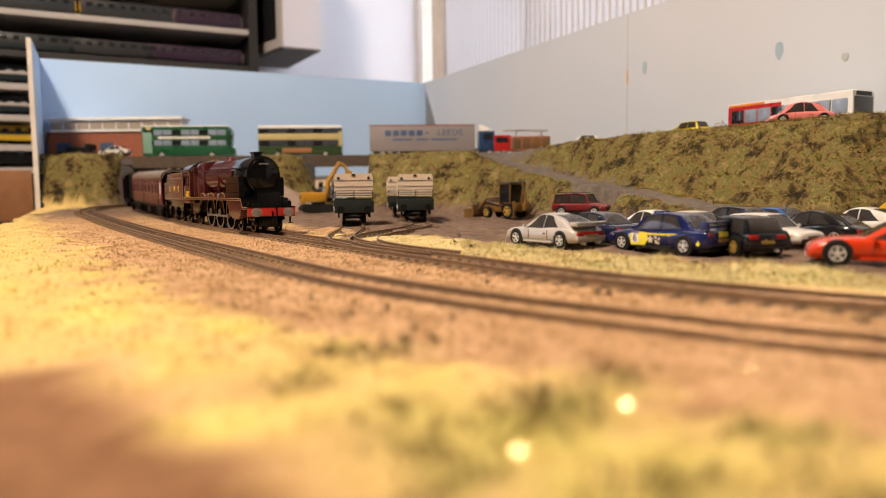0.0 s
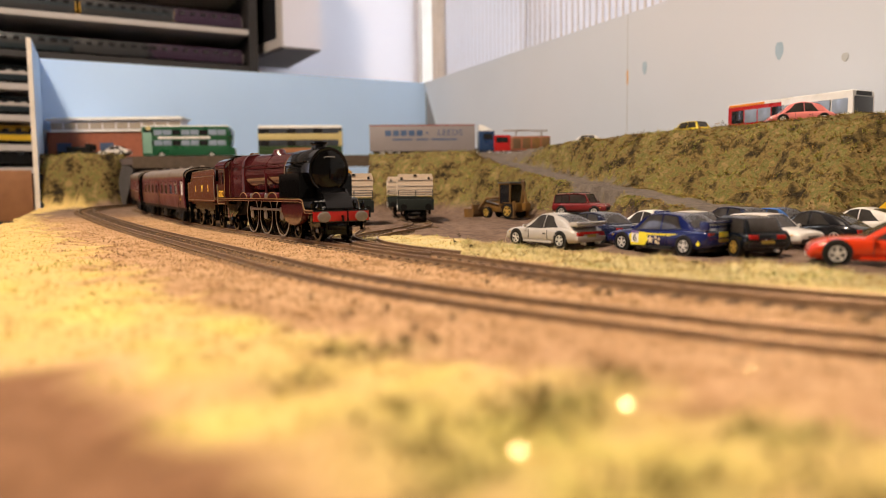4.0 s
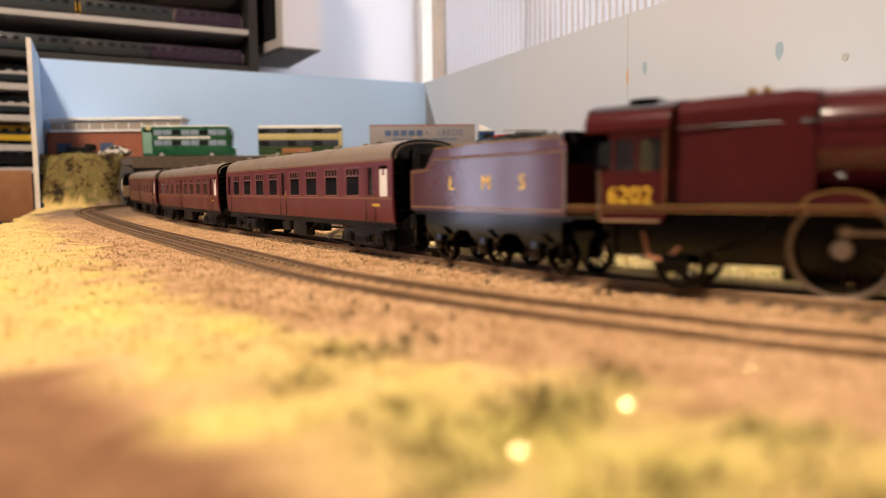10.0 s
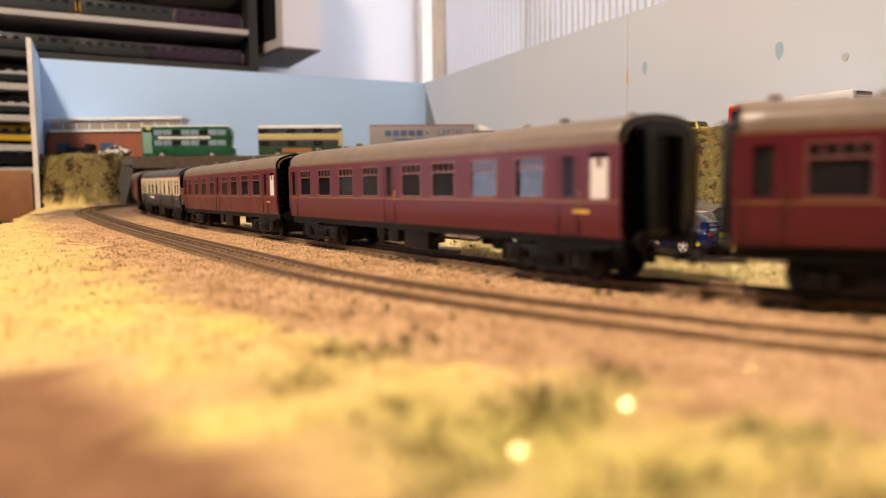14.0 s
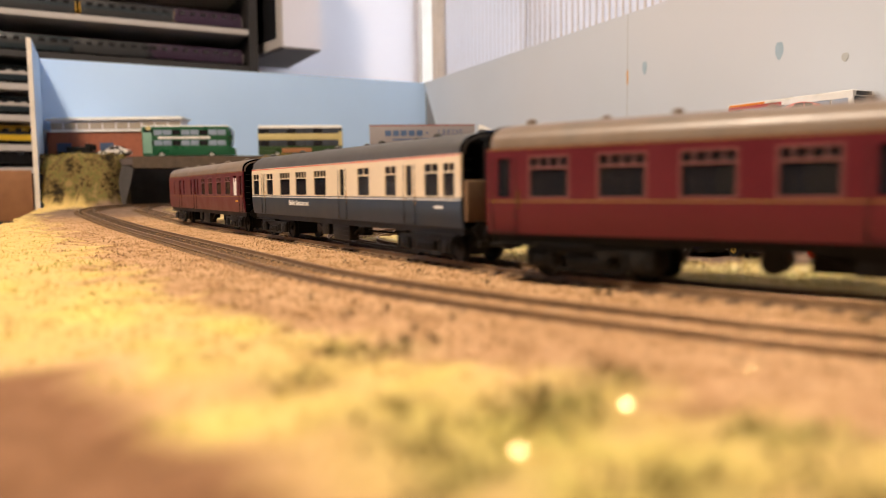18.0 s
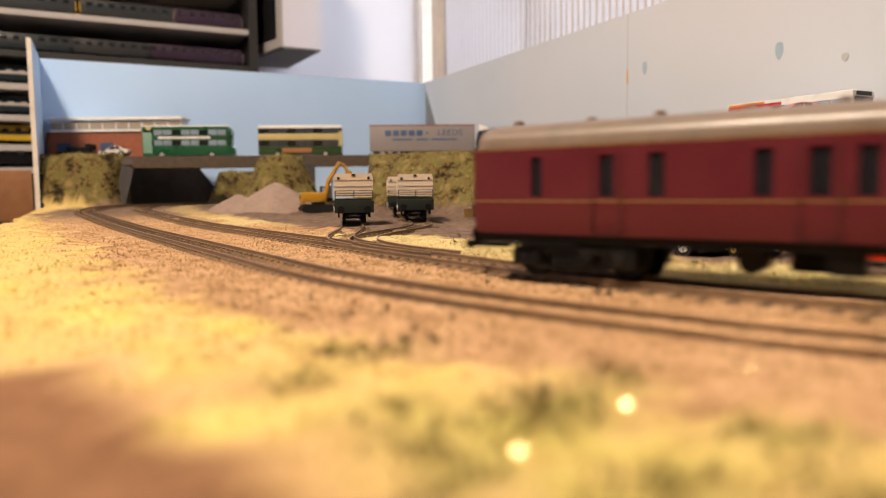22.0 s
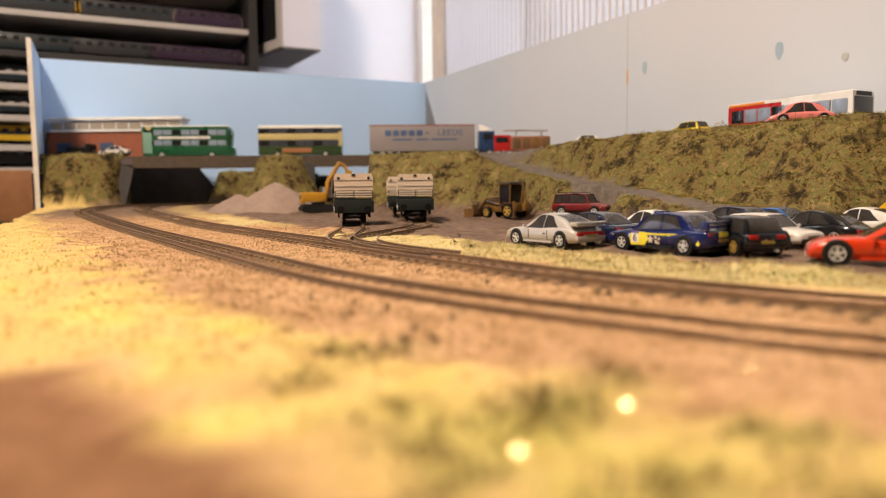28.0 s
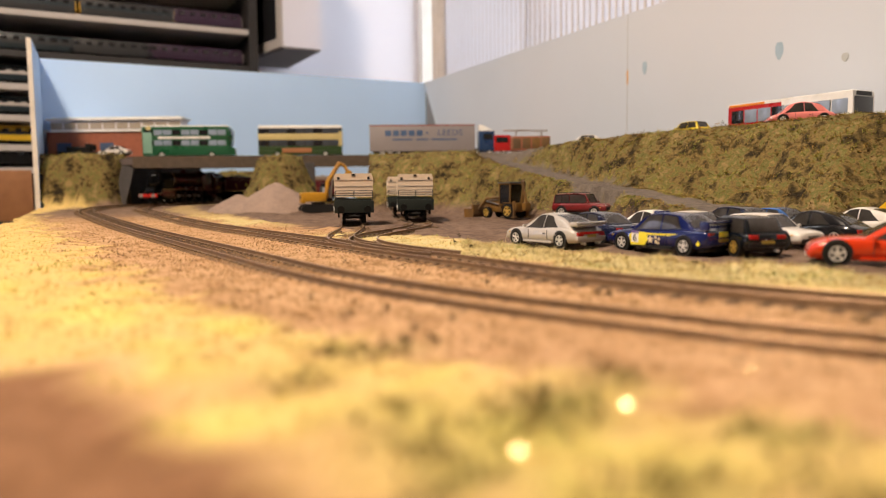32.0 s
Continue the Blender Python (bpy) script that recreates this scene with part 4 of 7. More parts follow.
loco = thing("steam_locomotive", "crimson lake steam locomotive with black smokebox and gold lining", "locomotive", Matrix.Identity(4), "train")
BZ = 38.0
bm = bmesh.new()
lathe(bm, [(-149, 12.9), (-125, 12.6), (-90, 11.9), (-68, 11.6)], 0, BZ, 36)
boiler = part("boiler", bm, "crimson", loco, "crimson tapered boiler", 40)
for x, r in ((-145, 13.0), (-106, 12.45), (-69, 11.85)):
    part("boiler_band", one(lathe, [(x - 0.5, r), (x + 0.5, r)], 0, BZ, 36), "gold" if x > -72 else "crimson", boiler, "", 40)
bm = bmesh.new()
lathe(bm, [(-68, 12.0), (-67.5, 12.2), (-34, 12.2), (-33.2, 11.9), (-33, 11.0)], 0, BZ, 40)
smokebox = part("smokebox", bm, "loco_black", loco, "gloss black smokebox", 40)
bm = bmesh.new()
lathe(bm, [(-33.2, 10.6), (-32.4, 10.6), (-31.6, 9.6), (-30.4, 6.5), (-29.8, 2.0), (-29.7, 0.1)], 0, BZ, 36)
door = part("smokebox_door", bm, "loco_black", smokebox, "", 60)
part("door_ring", one(lambda b: loft(b, [[(x, r * math.cos(2 * math.pi * k / 36), BZ + r * math.sin(2 * math.pi * k / 36)) for k in range(36)] for x, r in ((-33.0, 12.25), (-32.2, 12.3), (-31.9, 11.6), (-32.6, 10.9))], True, False)), "loco_black", smokebox, "raised ring round the smokebox door", 40)
bm = bmesh.new()
cyl(bm, (-30, 0, BZ), (-28.4, 0, BZ), 0.9, 0.6, 10)
box(bm, -29, 0, BZ - 2.2, 0.5, 0.6, 4.4)
for z in (BZ + 4.0, BZ - 4.5):
    box(bm, -30.8, 4.0, z, 0.5, 9, 0.7)
part("door_latch", bm, "loco_black", smokebox)
lettering("6202", 3.4, "white_paint", smokebox, pose(-30.9 * MM, 0, (BZ + 6.3) * MM, 90, 0, 90), "number_plate_lettering")
# smokebox saddle and side casing
part("saddle", one(lambda b: loft(b, [[(-64, -9, 22), (-36, -9, 22), (-36, 9, 22), (-64, 9, 22)], [(-64, -10.5, 33), (-36, -10.5, 33), (-36, 10.5, 33), (-64, 10.5, 33)]])), "loco_black", loco)
for sy, x0 in ((-1, -66), (1, -58)):
    bm = bmesh.new()
    prism(bm, [(x0, 24), (-37, 24), (-37, 35.5), (-39, 37), (x0 + 1, 37), (x0, 36)], sy * 16.6, sy * 8)
    part("side_casing", bm, "loco_black", loco, "black boxy casing on the running plate")
    pl = bmesh.new()
    for z in (27, 33):
        for x in range(int(x0) + 4, -38, 6):
            cyl(pl, (x, sy * 16.6, z), (x, sy * 16.9, z), 0.3, 0.3, 6)
    part("rivets", pl, "loco_black", loco)
# firebox, sloping and square-shouldered
bm = bmesh.new()
def fire_ring(x, w, top):
    return [(x, -w, 24), (x, -w - 0.3, 40), (x, -w + 0.6, top - 4), (x, -w + 3.4, top - 1.0), (x, -4, top), (x, 4, top), (x, w - 3.4, top - 1.0), (x, w - 0.6, top - 4), (x, w + 0.3, 40), (x, w, 24)]
loft(bm, [fire_ring(-188, 12.6, 51.0), fire_ring(-152, 14.2, 51.6), fire_ring(-147, 13.2, 51.0)])
firebox = part("firebox", bm, "crimson", loco, "", 30)
for sy in (-1, 1):
    for k in range(6):
        bm = bmesh.new()
        cyl(bm, (-183 + 5.2 * k, sy * (12.2 + 0.21 * k), 45.5), (-183 + 5.2 * k, sy * (13.2 + 0.21 * k), 45.5), 0.45, 0.4, 8)
        part("washout_plug", bm, "crimson", firebox)
    for x, z in ((-176, 38), (-164, 36), (-176, 33)):
        part("washout_plug", one(cyl, (x, sy * 13.0, z), (x, sy * (14.8 + 0.043 * (x + 164)), z), 0.5, 0.4, 8), "crimson", firebox)
part("lining", one(lambda b: [box(b, -184.5, sy * 13.45, 37, 0.4, 0.2, 26) for sy in (-1, 1)]), "gold", firebox)
# running plate with its drop at the front
def plate_outline(z_shift=0.0):
    pts = [(-215, 23.2), (-36, 23.2), (-31, 22.6), (-28.5, 20.5), (-26.5, 18.2), (-23, 17.2), (-2.6, 17.2)]
    return pts
top = plate_outline()
pts = [(x, z + 0.5) for x, z in top] + [(x, z - 0.5) for x, z in top[::-1]]
part("running_plate", one(prism, pts, -17.2, 17.2), "loco_black", loco)
for sy in (-1, 1):
    val = [(x, z - 0.3) for x, z in top] + [(x, z - 1.5) for x, z in top[::-1]]
    v = part("valance", one(prism, val, sy * 16.7, sy * 17.3), "crimson", loco)
    ln = [(x, z + 0.35) for x, z in top] + [(x, z - 0.15) for x, z in top[::-1]]
    part("gold_line", one(prism, ln, sy * 17.2, sy * 17.4), "gold", v, "thin gold edge line")
    ln = [(x, z - 1.25) for x, z in top] + [(x, z - 1.5) for x, z in top[::-1]]
    part("gold_line", one(prism, ln, sy * 17.2, sy * 17.4), "gold", v)
    cs = [(-31, 22.5), (-64, 22.5), (-63, 16), (-58, 11), (-51, 8.8), (-42, 8.8), (-36, 11.5), (-32, 16.5)]
    part("turbine_casing", one(prism, cs, sy * 12.5, sy * 16.6), "crimson", loco, "crimson casing below the running plate")
    # inner front plates and steps
    fp = [(-26, 17), (-5, 17), (-5, 18.5), (-14, 25.5), (-24, 28.5), (-31, 29), (-31, 17)]
    part("front_plate", one(prism, fp, sy * 7.0, sy * 8.2), "loco_black", loco)
    part("front_step", one(lambda b: (box(b, -14, sy * 15.4, 11.5, 5, 0.5, 11), box(b, -14, sy * 15.8, 6.2, 6, 2.4, 0.5), box(b, -14, sy * 15.8, 11, 6, 2.0, 0.5))), "loco_black", loco)
    br = bmesh.new()
    cyl(br, (-22, sy * 12.6, 18), (-22, sy * 12.6, 20.8), 1.6, 1.8, 12)
    cyl(br, (-22, sy * 12.6, 20.8), (-22, sy * 12.6, 22.6), 1.2, 0.5, 12)
    part("lubricator", br, "loco_black", loco)
part("front_deck", one(lambda b: loft(b, [[(-31, -8, 29), (-31, 8, 29), (-31, 8, 28), (-31, -8, 28)], [(-14, -8, 25.6), (-14, 8, 25.6), (-14, 8, 24.6), (-14, -8, 24.6)], [(-5, -8, 18.5), (-5, 8, 18.5), (-5, 8, 17.5), (-5, -8, 17.5)]])), "loco_black", loco)
beam = part("buffer_beam", one(box, -2.6, 0, 14.0, 1.4, 34, 6.2, 0.2), "red_beam", loco, "bright red buffer beam")
part("beam_edge", one(lambda b: (box(b, -2.0, 0, 16.9, 0.5, 34.2, 0.5), box(b, -2.0, 0, 11.1, 0.5, 34.2, 0.5))), "trim_black", beam)
for sy in (-1, 1):
    bf = bmesh.new()
    cyl(bf, (-2.4, sy * 11.4, 13.8), (1.4, sy * 11.4, 13.8), 2.2, 1.9, 14)
    buf = part("buffer", bf, "red_beam", loco)
    hd = bmesh.new()
    loft(hd, [[(x, sy * 11.4 + 3.9 * k * math.cos(2 * math.pi * i / 24), 13.8 + 2.9 * k * math.sin(2 * math.pi * i / 24)) for i in range(24)] for x, k in ((1.2, 0.9), (1.4, 1.0), (2.1, 1.0), (2.5, 0.85))])
    part("buffer_head", hd, "buffer_steel", buf, "grey oval buffer head")
    lm = bmesh.new()
    box(lm, -3.0, sy * 13.2, 19.4, 2.2, 2.4, 3.4, 0.3)
    cyl(lm, (-2, sy * 13.2, 19.6), (-1.2, sy * 13.2, 19.6), 1.0, 0.9, 10)
    box(lm, -3.0, sy * 13.2, 21.7, 1.2, 1.2, 0.9, 0.2)
    part("head_lamp", lm, "loco_black", loco)
bm = bmesh.new()
tube(bm, [(-1.5, 0, 14), (1.2, 0, 14), (1.6, 0, 12), (0.8, 0, 10.5)], 0.6)
tube(bm, [(-1.5, 3.2, 17), (0.4, 3.2, 18.5), (0.6, 3.2, 12), (0.2, 3.2, 9)], 0.5)
part("coupling_hook", bm, "loco_black", beam)
# chimney, dome, safety valves
bm = bmesh.new()
turned(bm, [(5.0, 48.6), (4.2, 49.8), (3.7, 51.0), (3.8, 52.3), (4.6, 52.7), (4.6, 53.3), (3.4, 53.4), (3.2, 52.0)], -45, 0, 28, 1.55)
part("chimney", bm, "loco_black", loco, "black double chimney", 60)
bm = bmesh.new()
turned(bm, [(6.0, 49.2), (4.6, 50.2), (4.2, 51.8), (3.6, 52.7), (1.8, 53.2), (0.1, 53.3)], -110, 0, 24, 1.15)
part("dome", bm, "crimson", loco, "", 60)
bm = bmesh.new()
for dx in (-2, 2):
    for dy in (-1.6, 1.6):
        turned(bm, [(1.2, 51.0), (1.1, 52.4), (0.7, 52.6), (0.6, 53.0)], -164 + dx, dy, 10)
box(bm, -164, 0, 51.3, 7, 6, 0.6, 0.2)
part("safety_valve", bm, "brass", loco, "brass safety valves")
# handrails and pipes
for sy in (-1, 1):
    bm = bmesh.new()
    tube(bm, [(-186, sy * 13.9, 43), (-148, sy * 13.7, 43), (-68, sy * 12.4, 43), (-34, sy * 12.6, 43)], 0.3)
    for x in (-176, -140, -106, -84, -60, -38):
        cyl(bm, (x, sy * 11, 43), (x, sy * 13.6, 43), 0.4, 0.4, 6)
    part("handrail", bm, "loco_black", loco)
    bm = bmesh.new()
    tube(bm, [(-101, sy * 12.6, 24), (-101, sy * 13.0, 33), (-103, sy * 12.2, 38)], 0.8, 8)
    part("feed_pipe", bm, "crimson", loco)
    for x, w in ((-80, 18), (-112, 18), (-141, 17)):
        bm = bmesh.new()
        arc = [(x + w / 2 * math.cos(a), 23.6 + 3.6 * math.sin(a)) for a in np.linspace(0, math.pi, 17)]
        prism(bm, arc, sy * 9, sy * 16.2)
        sp = part("splasher", bm, "crimson", loco)
        rim = arc + [((px - x) * 0.93 + x, (pz - 23.6) * 0.88 + 23.6) for px, pz in arc[::-1]]
        part("splasher_rim", one(prism, rim, sy * 16.2, sy * 16.5), "gold", sp, "gold-lined splasher edge")
    for x in (-96, -127):
        part("sandbox_filler", one(turned, [(1.3, 23.6), (1.3, 26), (0.8, 26.4)], x, sy * 14.6, 10), "steel", loco)
# frames and wheels
bm = bmesh.new()
for sy in (-1, 1):
    box(bm, -103, sy * 6.2, 14, 172, 0.8, 14)
box(bm, -86, 0, 13, 140, 12.6, 19)
part("frame", bm, "loco_black", loco)
bm = bmesh.new()
for sy in (-1, 1):
    prism(bm, [(-157, 22), (-160, 17), (-176, 10), (-202, 9), (-206, 22)], sy * 11.5, sy * 12.5)
    box(bm, -183, sy * 13.2, 7.4, 8, 1.6, 5, 0.4)
    prism(bm, [(-155, 21.5), (-169, 14), (-172, 15), (-162, 21.5)], sy * 12.6, sy * 13.6)
part("trailing_truck", bm, "loco_black", loco)
part("ashpan", one(prism, [(-156, 20), (-170, 11), (-180, 11), (-180, 20)], -10, 10), "underframe", loco)
DRIVERS = []
for x in (-80.0, -112.0, -141.0):
    for sy in (-1, 1):
        bm = bmesh.new()
        spoked(bm, 13.0, sy, 20, 2.5)
        wh = part("driving_wheel", bm, "loco_black", loco, "black spoked driving wheel", 30)
        add_spokes(wh, 13.0, sy, 20, 2.5)
        n = 36
        ty = bmesh.new()
        loft(ty, [[(q * math.cos(2 * math.pi * k / n), y, q * math.sin(2 * math.pi * k / n)) for k in range(n)] for y, q in ((sy * 2.5, 11.9), (sy * 2.62, 12.0), (sy * 2.62, 13.0), (sy * 2.5, 13.05))], True, False)
        part("tyre", ty, "tyre_steel", wh, "dull steel tyre", 30)
        hub = bmesh.new()
        cyl(hub, (0, sy * 2.4, 0), (0, sy * 3.4, 0), 2.6, 2.3, 16)
        cyl(hub, (4.7, sy * 2.2, 0), (4.7, sy * 4.6, 0), 0.9, 0.9, 10)
        part("hub", hub, "hub_grey", wh, "pale grey wheel centre")
        wb = bmesh.new()
        prism(wb, [(11.2 * math.cos(a), 11.2 * math.sin(a)) for a in np.linspace(math.pi - 0.6, math.pi + 0.6, 9)] , sy * 1.2, sy * 2.45)
        part("balance_weight", wb, "loco_black", wh)
        DRIVERS.append((wh, x, sy * 7.3, 13.0))
RODS = []
for sy in (-1, 1):
    bm = bmesh.new()
    box(bm, -110.5, 0, 0, 62, 0.7, 1.5, 0.2)
    for x in (-80, -112, -141):
        cyl(bm, (x, -0.7, 0), (x, 0.7, 0), 1.7, 1.7, 14)
    rod = part("coupling_rod", bm, "rod_steel", loco, "dull steel coupling rod")
    RODS.append((rod, sy * 11.2))
SMALL = []
for x, r in ((-24.0, 6.2), (-54.0, 6.2), (-183.0, 7.5)):
    for sy in (-1, 1):
        bm = bmesh.new()
        spoked(bm, r, sy, 10, 2.3)
        wh = part("carrying_wheel", bm, "loco_black", loco, "small black spoked wheel", 30)
        add_spokes(wh, r, sy, 10, 2.3)
        hub = bmesh.new()
        cyl(hub, (0, sy * 2.2, 0), (0, sy * 2.9, 0), 1.2, 1.0, 12)
        part("hub", hub, "hub_grey", wh)
        SMALL.append((wh, x, sy * 7.3, r))
bm = bmesh.new()
box(bm, -39, 0, 8.5, 44, 11, 4, 0.4)
for sy in (-1, 1):
    prism(bm, [(-15, 9), (-18, 12), (-60, 12), (-63, 9), (-57, 8), (-39, 10), (-21, 8)], sy * 10.2, sy * 11.0)
loco_bogie = part("bogie_frame", bm, "loco_black", loco)
# cab
CAB = part("cab_front", one(lambda b: along(b, [(-16.8, 23.5), (-16.8, 42), (-11, 49), (0, 51), (11, 49), (16.8, 42), (16.8, 23.5)], -164, -163.2)), "crimson", loco)
for sy in (-1, 1):
    bm = bmesh.new()
    prism(bm, [(-191, 18.5), (-166, 18.5), (-164, 20), (-163.2, 23), (-163.2, 32.5), (-191, 32.5)], sy * 16.2, sy * 17.0)
    side = part("cab_side", bm, "crimson", loco, "crimson cab side with two windows")
    for x0, x1 in ((-165, -163.2), (-176, -174.4), (-185.5, -184)):
        part("cab_post", one(prism, [(x0, 32.4), (x1, 32.4), (x1, 41.1), (x0, 41.1)], sy * 16.25, sy * 16.95), "crimson", side)
    part("cab_top_rail", one(prism, [(-187, 41.0), (-163.2, 41.0), (-163.2, 43.5), (-187, 43.5)], sy * 16.2, sy * 17.0), "crimson", side)
    for x in (-169.7, -180):
        p = part("cab_window", one(box, x, sy * 16.5, 36.8, 9, 0.2, 8.4), "pane", side)
        p.visible_shadow = False
    fr = bmesh.new()
    for a, b_ in (((-191, 19.2), (-166, 19.2)), ((-163.8, 22), (-163.8, 43)), ((-190.4, 19.2), (-190.4, 32))):
        tube(fr, [(a[0], sy * 17.05, a[1]), (b_[0], sy * 17.05, b_[1])], 0.25, 4)
    part("cab_lining", fr, "gold", side)
    lettering("6202", 7.0, "letter_gold", side, pose(-178 * MM, sy * 17.08 * MM, 26.0 * MM, 90, 0, 0 if sy < 0 else 180), "cab_lettering")
    part("cab_handrail", one(tube, [(-191, sy * 17.3, 20), (-191, sy * 17.3, 33)], 0.3), "steel", side)
bm = bmesh.new()
def roof_arc(a0, a1, n, grow=0.0):
    return [((17.6 + grow) * math.cos(a), 43.0 + (8.4 + grow) * math.sin(a) ** 0.8) for a in np.linspace(a0, a1, n)]


arc = roof_arc(0.62, math.pi - 0.62, 13)
along(bm, arc + [(y * 0.95, z - 0.8) for y, z in arc[::-1]], -198, -162)
for a0, a1 in ((0.0, 0.62), (math.pi - 0.62, math.pi)):
    arc = roof_arc(a0, a1, 7, 0.05)
    part("cab_cantrail", one(along, arc + [(y * 0.95, z - 0.5) for y, z in arc[::-1]], -197, -162.4), "crimson", loco, "crimson side of the cab roof", 50)
roof = part("cab_roof", bm, "loco_black", loco, "black arched cab roof", 50)
part("roof_hatch", one(lambda b: (box(b, -178, 0, 51.8, 10, 12, 0.8, 0.2), box(b, -178, -7.5, 51.3, 11, 0.6, 1.0), box(b, -178, 7.5, 51.3, 11, 0.6, 1.0))), "loco_black", roof)
part("cab_floor", one(box, -178, 0, 22.6, 28, 32, 1.0), "underframe", loco)
part("backhead", one(lambda b: (box(b, -165, 0, 34, 2, 22, 22, 0.5), cyl(b, (-166, -4, 38), (-167, -4, 38), 1.2), cyl(b, (-166, 4, 41), (-167, 4, 41), 1.0))), "underframe", loco)
bm = bmesh.new()
for sy in (-1, 1):
    tube(bm, [(-186, sy * 13.5, 18), (-186, sy * 13.5, 6)], 0.5)
    for z in (6, 11):
        box(bm, -187, sy * 14.2, z, 5, 3.4, 0.5)
part("cab_step", bm, "loco_black", loco)
part("injector_pipe", one(lambda b: [tube(b, [(-183, sy * 12, 16), (-181, sy * 12.4, 9), (-176, sy * 12.6, 8), (-172, sy * 12.4, 12)], 0.7, 8) for sy in (-1, 1)]), "brass_dull", loco, "coppery injector pipes")

def fit_cab(x):
    return -205.0 + (x + 191.0) * 0.74


for o in loco.children:
    if o.name.startswith("injector"):
        o.location.x = -10 * MM
    elif o.name.startswith(("cab", "backhead", "roof")):
        for c in (o, *o.children_recursive):
            if "lettering" in c.name:
                c.location.x = fit_cab(c.location.x / MM) * MM
            else:
                for v in c.data.vertices:
                    v.co.x = fit_cab(v.co.x / MM) * MM


# ---- tender ----
tender = thing("tender", "crimson six-wheeled tender with gold lettering and coal", "tender", Matrix.Identity(4), "train")
bm = bmesh.new()
for sy in (-1, 1):
    prism(bm, [(-104, 20), (-2, 20), (-2, 41.5), (-4, 44.2), (-6, 44.6), (-62, 44.6), (-64, 44.0), (-84, 44.0), (-88, 40.5), (-90, 37.0), (-104, 36.4)], sy * 16.2, sy * 17.0)
box(bm, -103.6, 0, 28, 0.8, 33, 16)
box(bm, -3, 0, 28, 0.8, 33, 16)
box(bm, -53, 0, 21, 101, 33, 1.6)
body = part("body", bm, "crimson", tender)
part("shoulder", one(lambda b: [loft(b, [[(-5, sy * 16.9, 40.2), (-86, sy * 16.9, 40.2), (-86, sy * 16.6, 41.4), (-5, sy * 16.6, 41.4)], [(-5, sy * 17.15, 40.2), (-86, sy * 17.15, 40.2), (-86, sy * 16.8, 41.4), (-5, sy * 16.8, 41.4)]]) for sy in (-1, 1)]), "crimson", body)
part("tank_top", one(box, -92, 0, 35.8, 22, 32.4, 1.0), "loco_black", body)
part("bunker_wall", one(box, -82, 0, 39, 1, 30, 9), "loco_black", body)
part("bunker_wall", one(box, -6, 0, 40.5, 1, 29, 12), "loco_black", body)
fb = bmesh.new()
cyl(fb, (-97, 0, 36), (-97, 0, 39), 4.0, 4.0, 16)
part("filler_cap", fb, "loco_black", body)
rng = random.Random(8)
bm = bmesh.new()
for _ in range(420):
    x, y = rng.uniform(-80, -9), rng.uniform(-13, 13)
    z = 41.0 + 6.5 * (1 - (y / 15) ** 2) * (1 - ((x + 45) / 44) ** 2) + rng.uniform(-0.6, 0.4)
    s = rng.uniform(1.2, 2.6)
    rot = Euler((rng.uniform(0, 3), rng.uniform(0, 3), rng.uniform(0, 3))).to_matrix().to_4x4()
    box(bm, x, y, z, s, s * rng.uniform(0.7, 1.1), s * 0.8, 0.0, rot)
box(bm, -45, 0, 38, 74, 28, 8)
tagged(part("coal", bm, "coal", tender, "black coal load", 0), kind="stuff")
for sy in (-1, 1):
    ln = bmesh.new()
    tube(ln, [(-102.5, sy * 17.05, 21.5), (-3.5, sy * 17.05, 21.5), (-3.5, sy * 17.05, 40), (-84, sy * 17.05, 40), (-89, sy * 17.05, 36), (-102.5, sy * 17.05, 35.4), (-102.5, sy * 17.05, 21.5)], 0.22, 4)
    tube(ln, [(-3, sy * 16.9, 41.5), (-6, sy * 16.7, 44.7), (-62, sy * 16.7, 44.7), (-84, sy * 16.7, 44.1), (-90, sy * 16.9, 37.2)], 0.3, 4)
    part("lining", ln, "gold", body)
    for ch, x in (("L", -71), ("M", -47), ("S", -25)):
        xx = x if sy < 0 else -101 - x
        lettering(ch, 7.5, "letter_gold", body, pose(xx * MM, sy * 17.08 * MM, 30.5 * MM, 90, 0, 0 if sy < 0 else 180))
    fr = [(-104, 19.5), (-2, 19.5), (-2, 13), (-8, 12), (-13, 9), (-27, 9), (-32, 13), (-40, 13), (-45, 9), (-59, 9), (-64, 13), (-72, 13), (-77, 9), (-91, 9), (-96, 13), (-104, 13)]
    part("side_frame", one(prism, fr, sy * 13.0, sy * 13.8), "loco_black", tender)
    for x in (-20, -52, -84):
        bm = bmesh.new()
        box(bm, x, sy * 14.5, 8.2, 6, 2, 6, 0.5)
        for k in range(4):
            box(bm, x, sy * 14.6, 11.4 + k * 0.7, 15 - 2.5 * k, 1.4, 0.8)
        part("axlebox", bm, "loco_black", tender)
    for x in (-5, -101):
        part("step", one(lambda b, sy=sy, x=x: (box(b, x, sy * 15.2, 12, 0.8, 2.5, 12), box(b, x, sy * 15.6, 6.5, 5, 3, 0.5))), "loco_black", tender)
    for x in (-20, -52, -84):
        bm = bmesh.new()
        spoked(bm, 6.8, sy, 10, 2.3)
        wh = part("carrying_wheel", bm, "loco_black", tender, "", 30)
        add_spokes(wh, 6.8, sy, 10, 2.3)
        SMALL.append((wh, x * 1.08 + 22.4, sy * 7.3, 6.8))
    part("handrail", one(tube, [(-2, sy * 17.4, 22), (-2, sy * 17.4, 40)], 0.3), "steel", tender)
part("underframe", one(lambda b: (box(b, -53, 0, 17, 102, 26, 4), box(b, -53, 0, 11, 84, 12, 12), box(b, -104, 0, 15, 1.5, 33, 6))), "loco_black", tender)
